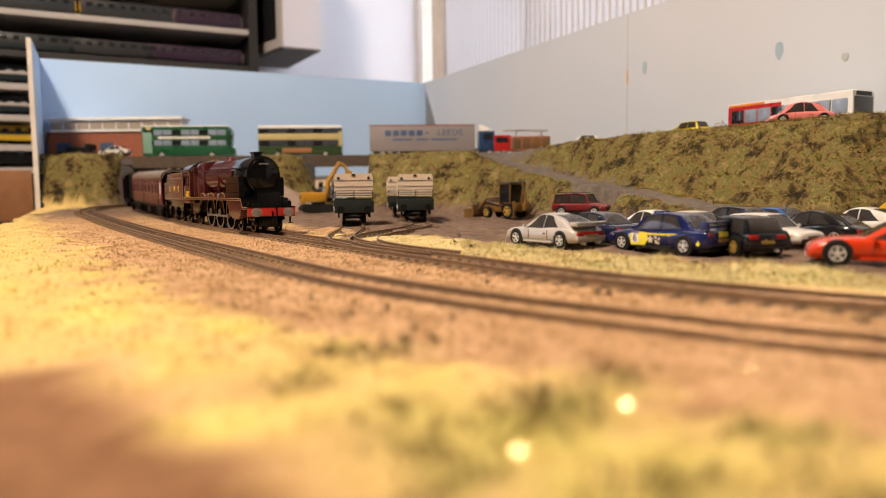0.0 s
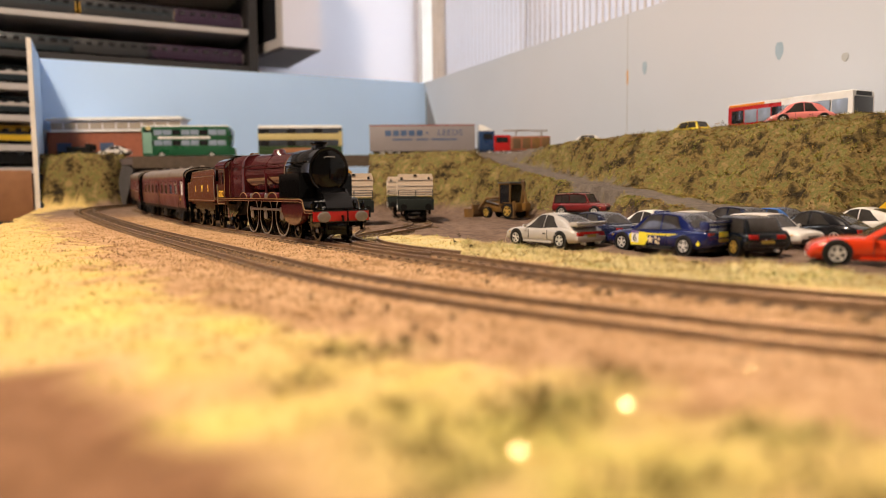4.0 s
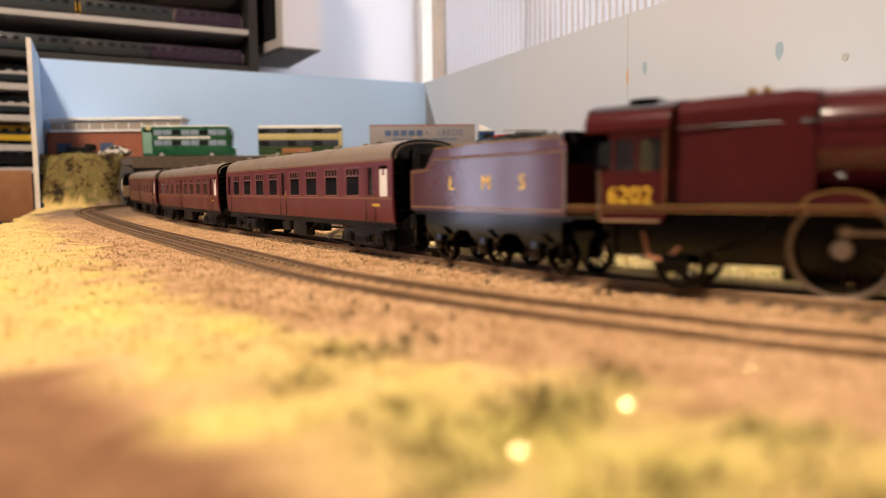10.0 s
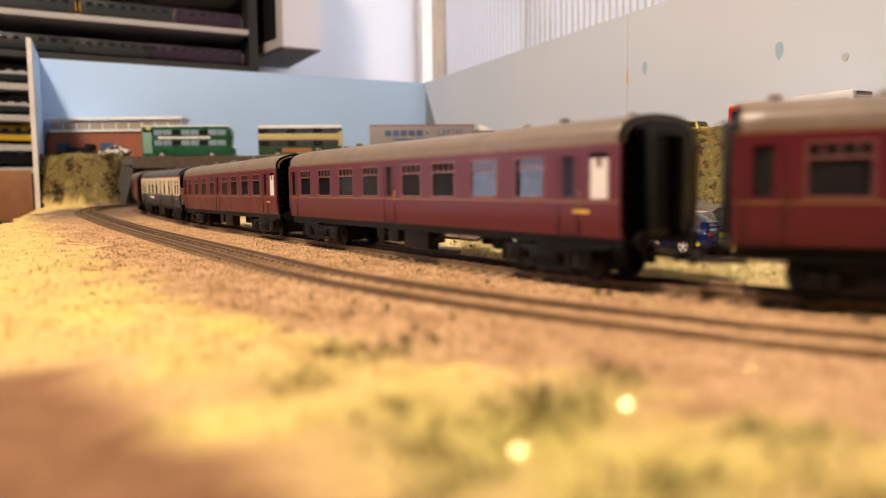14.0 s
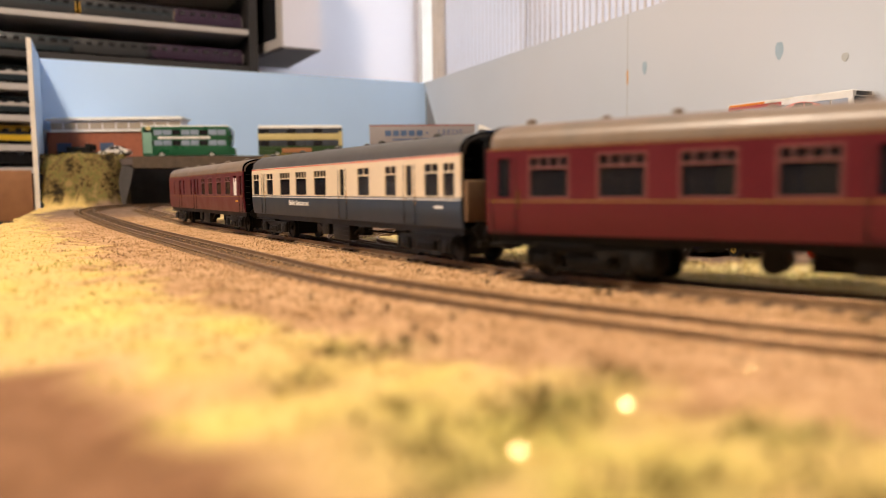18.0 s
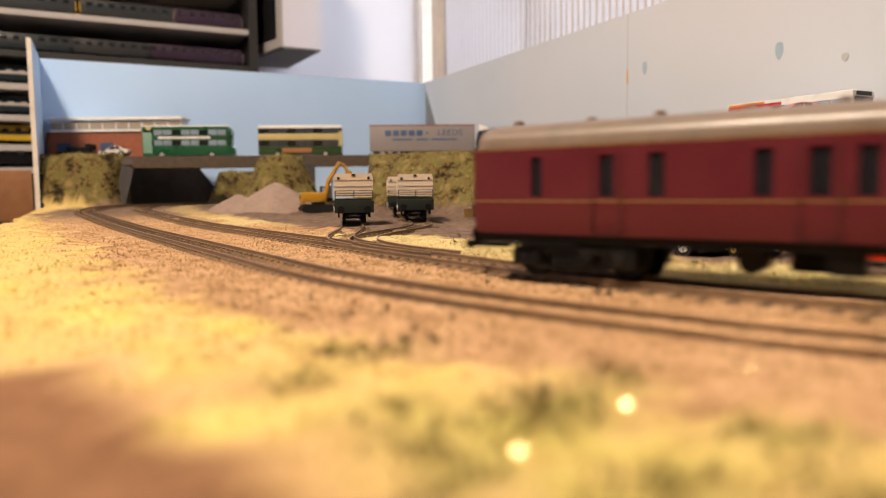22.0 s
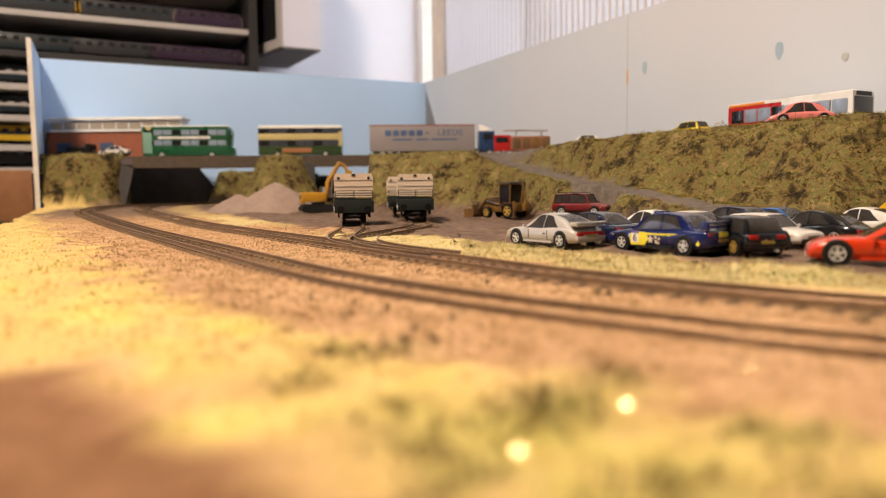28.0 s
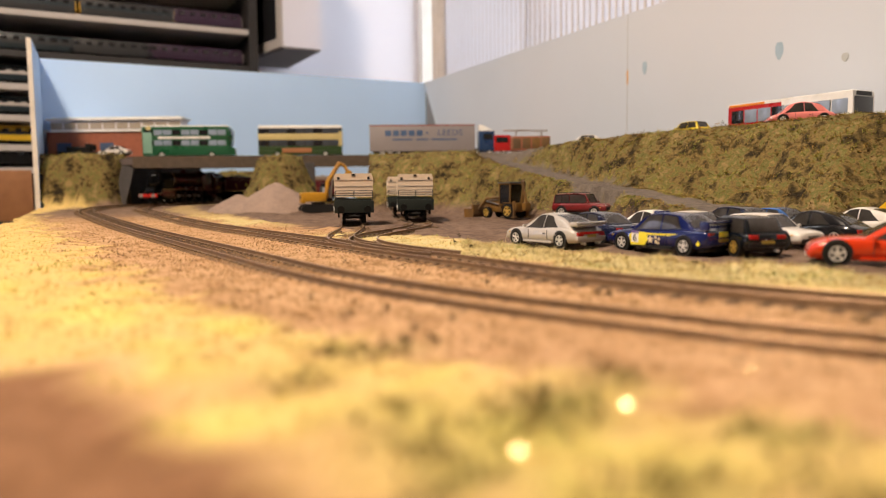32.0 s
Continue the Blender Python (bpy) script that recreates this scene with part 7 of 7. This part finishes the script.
plane_box("floor", "brown carpeted floor of the room", "floor", -200, -1200, -780, 5200, 5200, 40, "carpet")
plane_box("ceiling", "plain dim ceiling of the room", "ceiling", -200, -1200, 1790, 5200, 5200, 40, "unseen_wall_dark")
plane_box("room_wall_1", "white painted wall behind the shelving", "wall", -165, 660, 500, 2630, 40, 2600, "wall_white")
plane_box("room_wall_4", "white painted wall under the second window", "wall", -2030, 660, -470, 1520, 40, 660, "wall_white")
plane_box("room_wall_5", "white painted wall over the second window", "wall", -2030, 660, 1460, 1520, 40, 680, "wall_white")
WIN2 = room_thing("window_2", "wide white-framed window with daylight outside, beside the shelving", "window", "", "structure")
for x in (-2780, -2455, -2130, -1805, -1497):
    part("window_frame", one(box, x, 655, 490, 34, 46, 1260, 3), "white_paint", WIN2, "", 0)
for z in (-126, 240, 800, 1106):
    part("glazing_bar", one(box, -2138, 655, z, 1290, 36, 26, 3), "white_paint", WIN2, "", 0)
part("window_sill", one(box, -2138, 620, -142, 1310, 120, 18, 3), "white_paint", WIN2)
plane_box("backdrop", "pale overcast daylight outside the second window", "sky", -2036, 1500, 520, 3800, 10, 2600, "daylight")
# unseen walls, given a dark colour to lower the fill light
plane_box("room_wall_2", "plain dull wall behind the camera", "wall", -200, -3800, 500, 5200, 40, 2600, "unseen_wall_dark")
plane_box("room_wall_3", "plain dull side wall", "wall", -2800, -1200, 500, 40, 5200, 2600, "unseen_wall_dark")
plane_box("door_frame", "narrow beige upright strip on the white wall", "trim", 1106, 630, 500, 15, 20, 2500, "strip_beige")
# window wall with an opening, its blind and its sill
WIN = thing("window_1", "tall window with a closed white vertical blind", "window", at(WALL_C.x, WALL_C.y, 0, -64.7), "", "structure")
part("wall_below", one(box, 900, 190, -260, 2900, 60, 1000), "wall_white", WIN, "", 0)
part("wall_above", one(box, 900, 190, 1560, 2900, 60, 440), "wall_white", WIN, "", 0)
part("wall_side", one(box, 2000, 190, 780, 700, 60, 1200), "wall_white", WIN, "", 0)
part("window_frame", one(lambda b: [box(b, x, 200, 780, 30, 40, 1160) for x in (-420, 300, 1000, 1640)]), "white_paint", WIN)
part("window_sill", one(box, 650, 150, 246, 2200, 90, 20, 3), "white_paint", WIN)
part("curtain", one(lambda b: [loft(b, [[(x0 + dx, 112 + 9 * math.sin(dx / 5.0), z) for dx in range(0, 84, 3)] for z in (255, 1330)], False) for x0 in (-188,)]), "curtain", WIN, "grey-beige gathered curtain")
rng = random.Random(5)
x = -118.0
while x < 1500:
    wdt = 20.0
    sl = bmesh.new()
    turn = 0.5 if x < 340 else 0.75
    box(sl, x, 118, 790, wdt, 0.7, 1080, 0.0, Matrix.Rotation(0.16 + rng.uniform(-0.05, 0.05) + (0.30 if x > 300 else 0), 4, "Z"))
    slat = part("blind_slat", sl, "blind_cloth", WIN, "", 0)
    # a tan strip on each slat draws the darker line between slats
    strip_w = 2.4 if x < 260 else rng.choice((4.0, 5.0, 6.0))
    part("hem", one(box, x - wdt / 2 + 0.6 * strip_w, 111.5, 790, strip_w, 0.5, 1080), "curtain", slat, "", 0)
    x += 18.2


# ---- shelving with stored models ----
unit = room_thing("display_shelving", "dark shelving unit with pale shelves full of model trains", "shelving")
part("back_panel", one(box, -150, 630, 350, 1280, 10, 1500), "cabinet_back", unit, "", 0)
part("side_panel", one(box, 490, 505, 350, 22, 250, 1500), "cabinet_dark", unit, "black side panel", 0)
part("side_panel", one(box, -790, 505, 350, 22, 250, 1500), "cabinet_dark", unit, "", 0)
for z, m in ((444, "shelf_white"), (352, "cabinet_dark"), (560, "shelf_white"), (278, "shelf_white"), (207, "shelf_white"), (140, "shelf_white"), (88, "shelf_white")):
    part("shelf", one(box, -150, 505, z - 3, 1256, 246, 14, 1), m, unit, "", 0)
part("plinth_drawer", one(box, -190, 400, 28, 320, 40, 116, 2), "wood_brown", unit, "orange-brown wooden drawer front")


def stored_train(x, z, length, body, stripe, ends, label):
    t = room_thing("model_train", label, "model train", "models on the shelves")
    part("body", one(lambda b: (box(b, x, 430, z + 24, length, 34, 30, 3), box(b, x, 430, z + 41, length - 8, 26, 7, 2))), body, t)
    part("stripe", one(box, x, 412.8, z + 27, length - 10, 0.8, 9), stripe, t)
    for e in (-1, 1):
        part("cab_end", one(box, x + e * (length / 2 + 0.5), 430, z + 24, 2, 32, 24, 1), ends, t)
        part("bogie", one(box, x + e * length * 0.32, 430, z + 7, 46, 26, 11, 2), "underframe", t)
    n = int(length / 26)
    for k in range(n):
        part("window", one(box, x - length / 2 + 20 + k * (length - 40) / max(1, n - 1), 412.4, z + 33, 13, 0.8, 8, 0.2), "glass_dark", t)


paint("purple", (0.030, 0.010, 0.032), 0.4, 0.1)
paint("dk_teal", (0.010, 0.020, 0.026), 0.4, 0.1)
paint("dk_grey", (0.020, 0.020, 0.022), 0.5, 0.1)
paint("yellow_end", (0.70, 0.42, 0.02), 0.4, 0.1)
paint("train_yellow", (0.62, 0.40, 0.02), 0.4, 0.1)
for x, z, l, b_, s_, e_, lab in (
    (-40, 448, 240, "dk_grey", "dk_teal", "yellow_end", "dark diesel locomotive with yellow ends on a shelf"),
    (195, 448, 210, "dk_grey", "dk_teal", "yellow_end", "dark grey diesel locomotive with yellow ends on a shelf"),
    (385, 448, 170, "purple", "purple", "shelf_white", "dark purple railcar on a shelf"),
    (-20, 356, 190, "dk_teal", "dk_grey", "yellow_end", "dark teal locomotive on a shelf"),
    (155, 356, 190, "dk_grey", "dk_grey", "dk_grey", "dark grey locomotive on a shelf"),
    (350, 356, 240, "purple", "purple", "shelf_white", "dark purple railcar with pale ends on a shelf"),
    (-130, 284, 250, "dk_teal", "shelf_white", "shelf_white", "dark blue coach with white windows on a shelf"),
    (-130, 212, 250, "dk_teal", "shelf_white", "shelf_white", "blue coach with white stripe on a shelf"),
    (-130, 146, 250, "train_yellow", "dk_grey", "train_yellow", "bright yellow works train on a shelf"),
    (-130, 94, 250, "dk_grey", "dk_grey", "yellow_end", "grey wagon with a yellow end on a shelf"),
):
    stored_train(x, z, l, b_, s_, e_, lab)

cabinet = room_thing("wall_cabinet", "white wall cabinet with a framed dark glass side", "cabinet")
part("body", one(lambda b: loft(b, [[(550, 315, z), (650, 315, z), (650, 620, z), (498, 620, z)] for z in (400, 760)])), "wall_white", cabinet, "", 0)
part("side_frame", one(lambda b: [box(b, cx, cy, cz, 6, sy_, sz_, 0.0, Matrix.Rotation(0.169, 4, "Z")) for cx, cy, cz, sy_, sz_ in ((522, 468, 412, 306, 24), (522, 468, 748, 306, 24), (545.5, 330, 580, 28, 312), (500, 604, 580, 28, 312))]), "shelf_white", cabinet, "pale frame round dark glass")
part("side_glass", one(box, 522, 468, 580, 3, 256, 312, 0.0, Matrix.Rotation(0.169, 4, "Z")), "glass_dark", cabinet)
part("underside", one(lambda b: loft(b, [[(551, 316, z), (649, 316, z), (649, 619, z), (500, 619, z)] for z in (395.5, 399.8)])), "cabinet_back", cabinet)

# ---- patches on the grey board ----
on_right_wall("filler_patch", 768, 198, 9, 18, "spot_blue", "small blue-grey filler patch on the grey board")
on_right_wall("filler_patch", 993, 183, 11, 20, "spot_blue", "blue-grey oval filler patch on the grey board")
on_right_wall("filler_patch", 1074, 162, 8, 9, "spot_grey", "faint grey filler spot on the grey board")
on_right_wall("filler_patch", 731, 190, 4, 22, "spot_ochre", "thin ochre stain at the joint of the boards")
seam = bmesh.new()
o = WALL_C + Vector((3, 1.6)) * 0.66 + RIGHT_DIR * 731
loft(seam, [[(o.x + RIGHT_DIR.x * u + RIGHT_IN.x * v, o.y + RIGHT_DIR.y * u + RIGHT_IN.y * v, z) for u, v in ((-0.5, -0.4), (0.5, -0.4), (0.5, 0.35), (-0.5, 0.35))] for z in (80, WALL_TOP)])
tagged(part("board_joint", seam, "spot_grey", None, "", 0), "fine upright joint between two grey boards", "joint", "", "structure")


# ---- loose stuff on the ground ----
def scatter(n, seed, x0, x1, y0, y1, test):
    """Points in a rectangle that pass a test of the ground masks."""
    r = np.random.RandomState(seed)
    x, y = r.uniform(x0, x1, n), r.uniform(y0, y1, n)
    z = height(x, y)
    mk = masks(x, y, z, seg_dist(x, y, INNER_COARSE), seg_dist(x, y, OUTER_COARSE))
    mk["t"] = np.minimum(seg_dist(x, y, INNER_COARSE), seg_dist(x, y, OUTER_COARSE))
    ok = test(mk, x, y, z, r.uniform(0, 1, n)) & (x > left_edge(y) + 2) & ((x - WALL_C.x) * RIGHT_IN.x + (y - WALL_C.y) * RIGHT_IN.y > 4)
    return np.stack([x[ok], y[ok], z[ok]], -1), r


def slope_normal(p):
    e = 3.0
    hx = (height(p[:, 0] + e, p[:, 1], False) - height(p[:, 0] - e, p[:, 1], False)) / (2 * e)
    hy = (height(p[:, 0], p[:, 1] + e, False) - height(p[:, 0], p[:, 1] - e, False)) / (2 * e)
    n = np.stack([-hx, -hy, np.ones(len(p))], -1)
    return n / np.linalg.norm(n, axis=1)[:, None]


def stuff(name, verts, faces, material, label):
    me = bpy.data.meshes.new(name)
    me.from_pydata((verts * MM).tolist(), [], faces.tolist())
    me.materials.append(M[material])
    return tagged(new(name, me), label, "vegetation" if "grit" not in name else "gravel", "", "stuff")


def blades(name, p, r, lmin, lmax, width, lean, material, label, per=1):
    p = np.repeat(p, per, axis=0)
    n = len(p)
    p = p + np.concatenate([r.normal(0, 0.8, (n, 2)), np.zeros((n, 1))], 1) * (per > 1)
    ln = r.uniform(lmin, lmax, n)[:, None]
    d = np.concatenate([r.normal(0, lean, (n, 2)), np.ones((n, 1))], 1)
    d /= np.linalg.norm(d, axis=1)[:, None]
    a = r.uniform(0, 6.283, n)
    w = np.stack([np.cos(a), np.sin(a), np.zeros(n)], -1) * width
    mid = p + d * ln * 0.55
    bend = np.concatenate([r.normal(0, 0.25, (n, 2)), np.zeros((n, 1))], 1) * ln
    tip = p + d * ln + bend
    v = np.stack([p - w, p + w, mid + w * 0.7, mid - w * 0.7, tip], 1).reshape(-1, 3)
    i = np.arange(n)[:, None] * 5
    quads = np.concatenate([i, i + 1, i + 2, i + 3], 1).tolist()
    tris = np.concatenate([i + 3, i + 2, i + 4], 1).tolist()
    me = bpy.data.meshes.new(name)
    me.from_pydata((v * MM).tolist(), [], quads + tris)
    me.materials.append(M[material])
    tagged(new(name, me), label, "grass", "", "stuff")


def clumps(name, p, r, size, leaves, material, label, lift=0.6, spread=0.0):
    nrm = slope_normal(p)
    p = p + nrm * size * lift * r.uniform(0, 1, (len(p), 1))
    c = np.repeat(p, leaves, axis=0)
    n = len(c)
    sz = size * r.uniform(0.5, 1.25, (n, 1))
    c = c + r.normal(0, spread or size * 0.55, (n, 3))
    a = r.normal(0, 1, (n, 3))
    a /= np.linalg.norm(a, axis=1)[:, None]
    b = np.cross(a, r.normal(0, 1, (n, 3)))
    b /= np.linalg.norm(b, axis=1)[:, None]
    v = np.stack([c - a * sz * 0.5, c + b * sz * 0.32, c + a * sz * 0.5, c - b * sz * 0.28], 1).reshape(-1, 3)
    f = (np.arange(n)[:, None] * 4 + np.arange(4)[None, :])
    stuff(name, v, f, material, label)


def grit(name, p, r, smin, smax, material, label):
    n = len(p)
    s = r.uniform(smin, smax, (n, 1))
    base = np.array([[1, 0, -0.5], [-0.5, 0.87, -0.5], [-0.5, -0.87, -0.5], [0, 0, 1.0]])
    a = r.uniform(0, 6.283, n)
    rot = np.stack([np.stack([np.cos(a), -np.sin(a)], -1), np.stack([np.sin(a), np.cos(a)], -1)], 1)
    v = np.repeat(base[None], n, 0) + r.normal(0, 0.18, (n, 4, 3))
    v[:, :, :2] = np.einsum("nij,nkj->nki", rot, v[:, :, :2])
    v = v * s[:, :, None] + p[:, None, :]
    f = np.array([[0, 1, 3], [1, 2, 3], [2, 0, 3], [2, 1, 0]])
    stuff(name, v.reshape(-1, 3), (np.arange(n)[:, None, None] * 4 + f[None]).reshape(-1, 3), material, label)


p, r = scatter(60000, 31, -520, 260, 60, 900, lambda m, x, y, z, u: (m["grass"] > 0.35) & (z < 14) & (m["earth"] + 0.7 * m["peach"] < 0.35 + 0.5 * u) & (u < np.clip(260 / (y + 60), 0.12, 1)))
blades("grass_tufts", p, r, 0.7, 2.2, 0.20, 0.8, "grass_straw", "short straw-coloured static grass", 2)
p, r = scatter(52000, 32, 10, 330, 220, 480, lambda m, x, y, z, u: (m["grass"] > 0.4) & (z < 10))
blades("long_grass", p, r, 1.2, 4.2, 0.15, 1.2, "pale_straw", "wispy pale dry grass along the car park")
p, r = scatter(70000, 33, -740, 480, 420, 1620, lambda m, x, y, z, u: (m["scrub"] > 0.3) & (m["road"] < 0.3))
blades("scrub_cover", p, r, 1.5, 4.2, 0.42, 1.6, "scrub_fibre", "olive and straw coloured scrub on the banks", 3)
p, r = scatter(90000, 34, 40, 450, 420, 1080, lambda m, x, y, z, u: (m["scrub"] > 0.3) & (m["road"] < 0.3))
blades("bank_grass", p, r, 1.2, 3.4, 0.24, 1.8, "scrub_fibre", "coarse fuzzy grass on the bank", 2)
p, r = scatter(7000, 39, 40, 460, 420, 1150, lambda m, x, y, z, u: (m["scrub"] > 0.3) & (m["road"] < 0.3) & (u < 0.5))
blades("bank_straw", p, r, 2.0, 5.0, 0.14, 1.3, "grass_straw", "dry straw blades on the bank")
p, r = scatter(1100, 35, -30, 460, 420, 1400, lambda m, x, y, z, u: (m["scrub"] > 0.4) & (m["road"] < 0.2) & (u < 0.16 + 0.30 * (wavy(x, y, 120, 61) > 0.2)))
clumps("dark_bushes", p, r, 1.0, 34, "dark_scrub", "small dark brown heathery bushes on the banks", 1.0, 1.5)
p, r = scatter(900, 36, -60, 260, 110, 520, lambda m, x, y, z, u: (z < 8) & (m["t"] > 22) & (m["earth"] < 0.3) & (u < np.where(m["grass"] > 0.5, 0.07, 0.16)))
clumps("dark_tufts", p, r, 1.5, 12, "dark_scrub", "scattered dark tufts in the sand and grass", 0.8)
p, r = scatter(150000, 37, -470, 230, 70, 900, lambda m, x, y, z, u: (m["grass"] < 0.4) & (m["dirt"] < 0.5) & (m["earth"] < 0.4) & (m["t"] < 90) & (z < 9) & (u < np.clip(330 / (y + 30), 0.15, 1)))
grit("ballast_grit", p, r, 0.25, 0.75, "grit", "sandy brown ballast grains between the tracks")
p, r = scatter(9000, 38, -60, 80, 60, 190, lambda m, x, y, z, u: (m["olive"] > 0.25) & (u < 0.5 * m["olive"]))
blades("olive_tufts", p, r, 1.2, 4.0, 0.3, 0.8, "olive_tuft", "dark olive tufts in the foreground grass", 2)


FLAKES = ((25.0, 98.0, 0.24), (8.0, 78.0, 0.24), (48.0, 112.0, 0.15), (72.0, 130.0, 0.09), (-20, 158, 0.10))


def flakes():
    """Metal flakes added as glints, each tilted to mirror the ceiling light to the eye."""
    lamp = Vector((-700, -150, 1700))
    v, f = [], []
    for x, y, s in FLAKES:
        c = Vector((x, y, float(height(x, y)) + 2.6))
        n = ((lamp - c).normalized() + (Vector(EYE) / MM - c).normalized()).normalized()
        q = n.to_track_quat("Z", "Y").to_matrix()
        k = len(v)
        for h in (0.0, -0.08):
            v += [c + q @ Vector((s * math.cos(a), s * math.sin(a), h)) for a in (0.2, 1.3, 2.4, 3.4, 4.5, 5.6)]
        f += [list(range(k, k + 6)), list(range(k + 11, k + 5, -1))] + [[k + i, k + 6 + i, k + 6 + (i + 1) % 6, k + (i + 1) % 6] for i in range(6)]
    me = bpy.data.meshes.new("mica_flakes")
    me.from_pydata([tuple(p * MM) for p in v], [], f)
    me.materials.append(M["glint_metal"])
    tagged(new("mica_flakes", me), "tiny glittering flakes among the grass", "gravel", "", "stuff")


flakes()
# ---- what moves ----
FRONT = [(0, 604), (1, 622), (2, 650), (3, 683), (3.5, 701), (5.5, 784), (6, 814), (7, 876), (8, 951), (8.6, 1002), (9, 1036), (10, 1126), (11, 1226), (12, 1328), (13, 1431), (14, 1540),
         (15.5, 1710), (16.5, 1830), (17.5, 1954), (18.5, 2083), (19.5, 2214), (20.5, 2346), (21.5, 2484), (22.5, 2634)]


def front_at(t):
    """How far the front of the train has come along the loop."""
    t0, s0 = FRONT[-1]
    if t > t0:
        # round the hidden side of the loop, a little slower, and back to the bridge
        span, s1, v0, v1 = 32.0 - t0, LOOP - 168.0, 148.0, 132.0
        u = (t - t0) / span
        return (2 * u ** 3 - 3 * u * u + 1) * s0 + (u ** 3 - 2 * u * u + u) * span * v0 + (3 * u * u - 2 * u ** 3) * s1 + (u ** 3 - u * u) * span * v1
    k = max(i for i in range(len(FRONT)) if FRONT[i][0] <= t)
    k = min(k, len(FRONT) - 2)
    def slope(i):
        a, b = FRONT[max(i - 1, 0)], FRONT[min(i + 1, len(FRONT) - 1)]
        return (b[1] - a[1]) / (b[0] - a[0])
    (ta, sa), (tb, sb) = FRONT[k], FRONT[k + 1]
    h = tb - ta
    u = (t - ta) / h
    return (2 * u ** 3 - 3 * u * u + 1) * sa + (u ** 3 - 2 * u * u + u) * h * slope(k) + (3 * u * u - 2 * u ** 3) * sb + (u ** 3 - u * u) * h * slope(k + 1)


def on_line(s):
    s = (s + 500.0) % LOOP - 500.0
    return Vector(INNER.at(s))


def vehicle_pose(s, ahead, behind):
    """The pose of a vehicle whose origin is at s, carried at two points."""
    a, b = on_line(s + ahead), on_line(s - behind)
    d = a - b
    h = math.atan2(d.y, d.x)
    tilt = -math.degrees(math.atan2(d.z, math.hypot(d.x, d.y)))
    o = a - d.normalized() * ahead
    return pose(o.x * MM, o.y * MM, (o.z + RAIL_TOP) * MM, 0, tilt, math.degrees(h))


def sway(t, x):
    """How far the track lies to the left of the engine's own line, x along it."""
    s = front_at(t) + 15
    m = vehicle_pose(s, -80, 160)
    p = m.inverted() @ (on_line(s + x) * MM)
    return max(-16.0, min(16.0, p.y / MM))


def motions():
    times = [i * 0.2 for i in range(161)]
    fine = [i * 0.1 for i in range(321)]
    spin = [i / 15 for i in range(481)]
    walk(loco, [(t, vehicle_pose(front_at(t) + 15, -80, 160)) for t in times])
    walk(tender, [(t, vehicle_pose(front_at(t) - 211, -16, 69)) for t in times])
    walk(loco_bogie, [(t, Matrix.Translation((0, sway(t, -39) * MM, 0))) for t in times])
    for ob, mid in ((coach_a, 437.0), (coach_b, 719.0), (coach_c, 998.0), (coach_d, 1271.5), (coach_e, 1544.5)):
        walk(ob, [(t, vehicle_pose(front_at(t) - mid, 92, 92)) for t in times])
    for wh, x, y, r in DRIVERS:
        walk(wh, [(t, pose(x * MM, y * MM, r * MM, 0, math.degrees(front_at(t) / r) + (90 if y > 0 else 0), 0)) for t in fine])
    for rod, y in RODS:
        rows = []
        for t in fine:
            a = front_at(t) / 13.0 + (math.pi / 2 if y > 0 else 0)
            rows.append((t, pose(4.7 * math.cos(a) * MM, y * MM, (13.0 - 4.7 * math.sin(a)) * MM)))
        walk(rod, rows)
    for wh, x, y, r in SMALL:
        led = wh.parent is loco and x > -60
        walk(wh, [(t, pose(x * MM, (y + (sway(t, x) if led else 0)) * MM, r * MM, 0, math.degrees(front_at(t) / r), 0)) for t in spin])


motions()
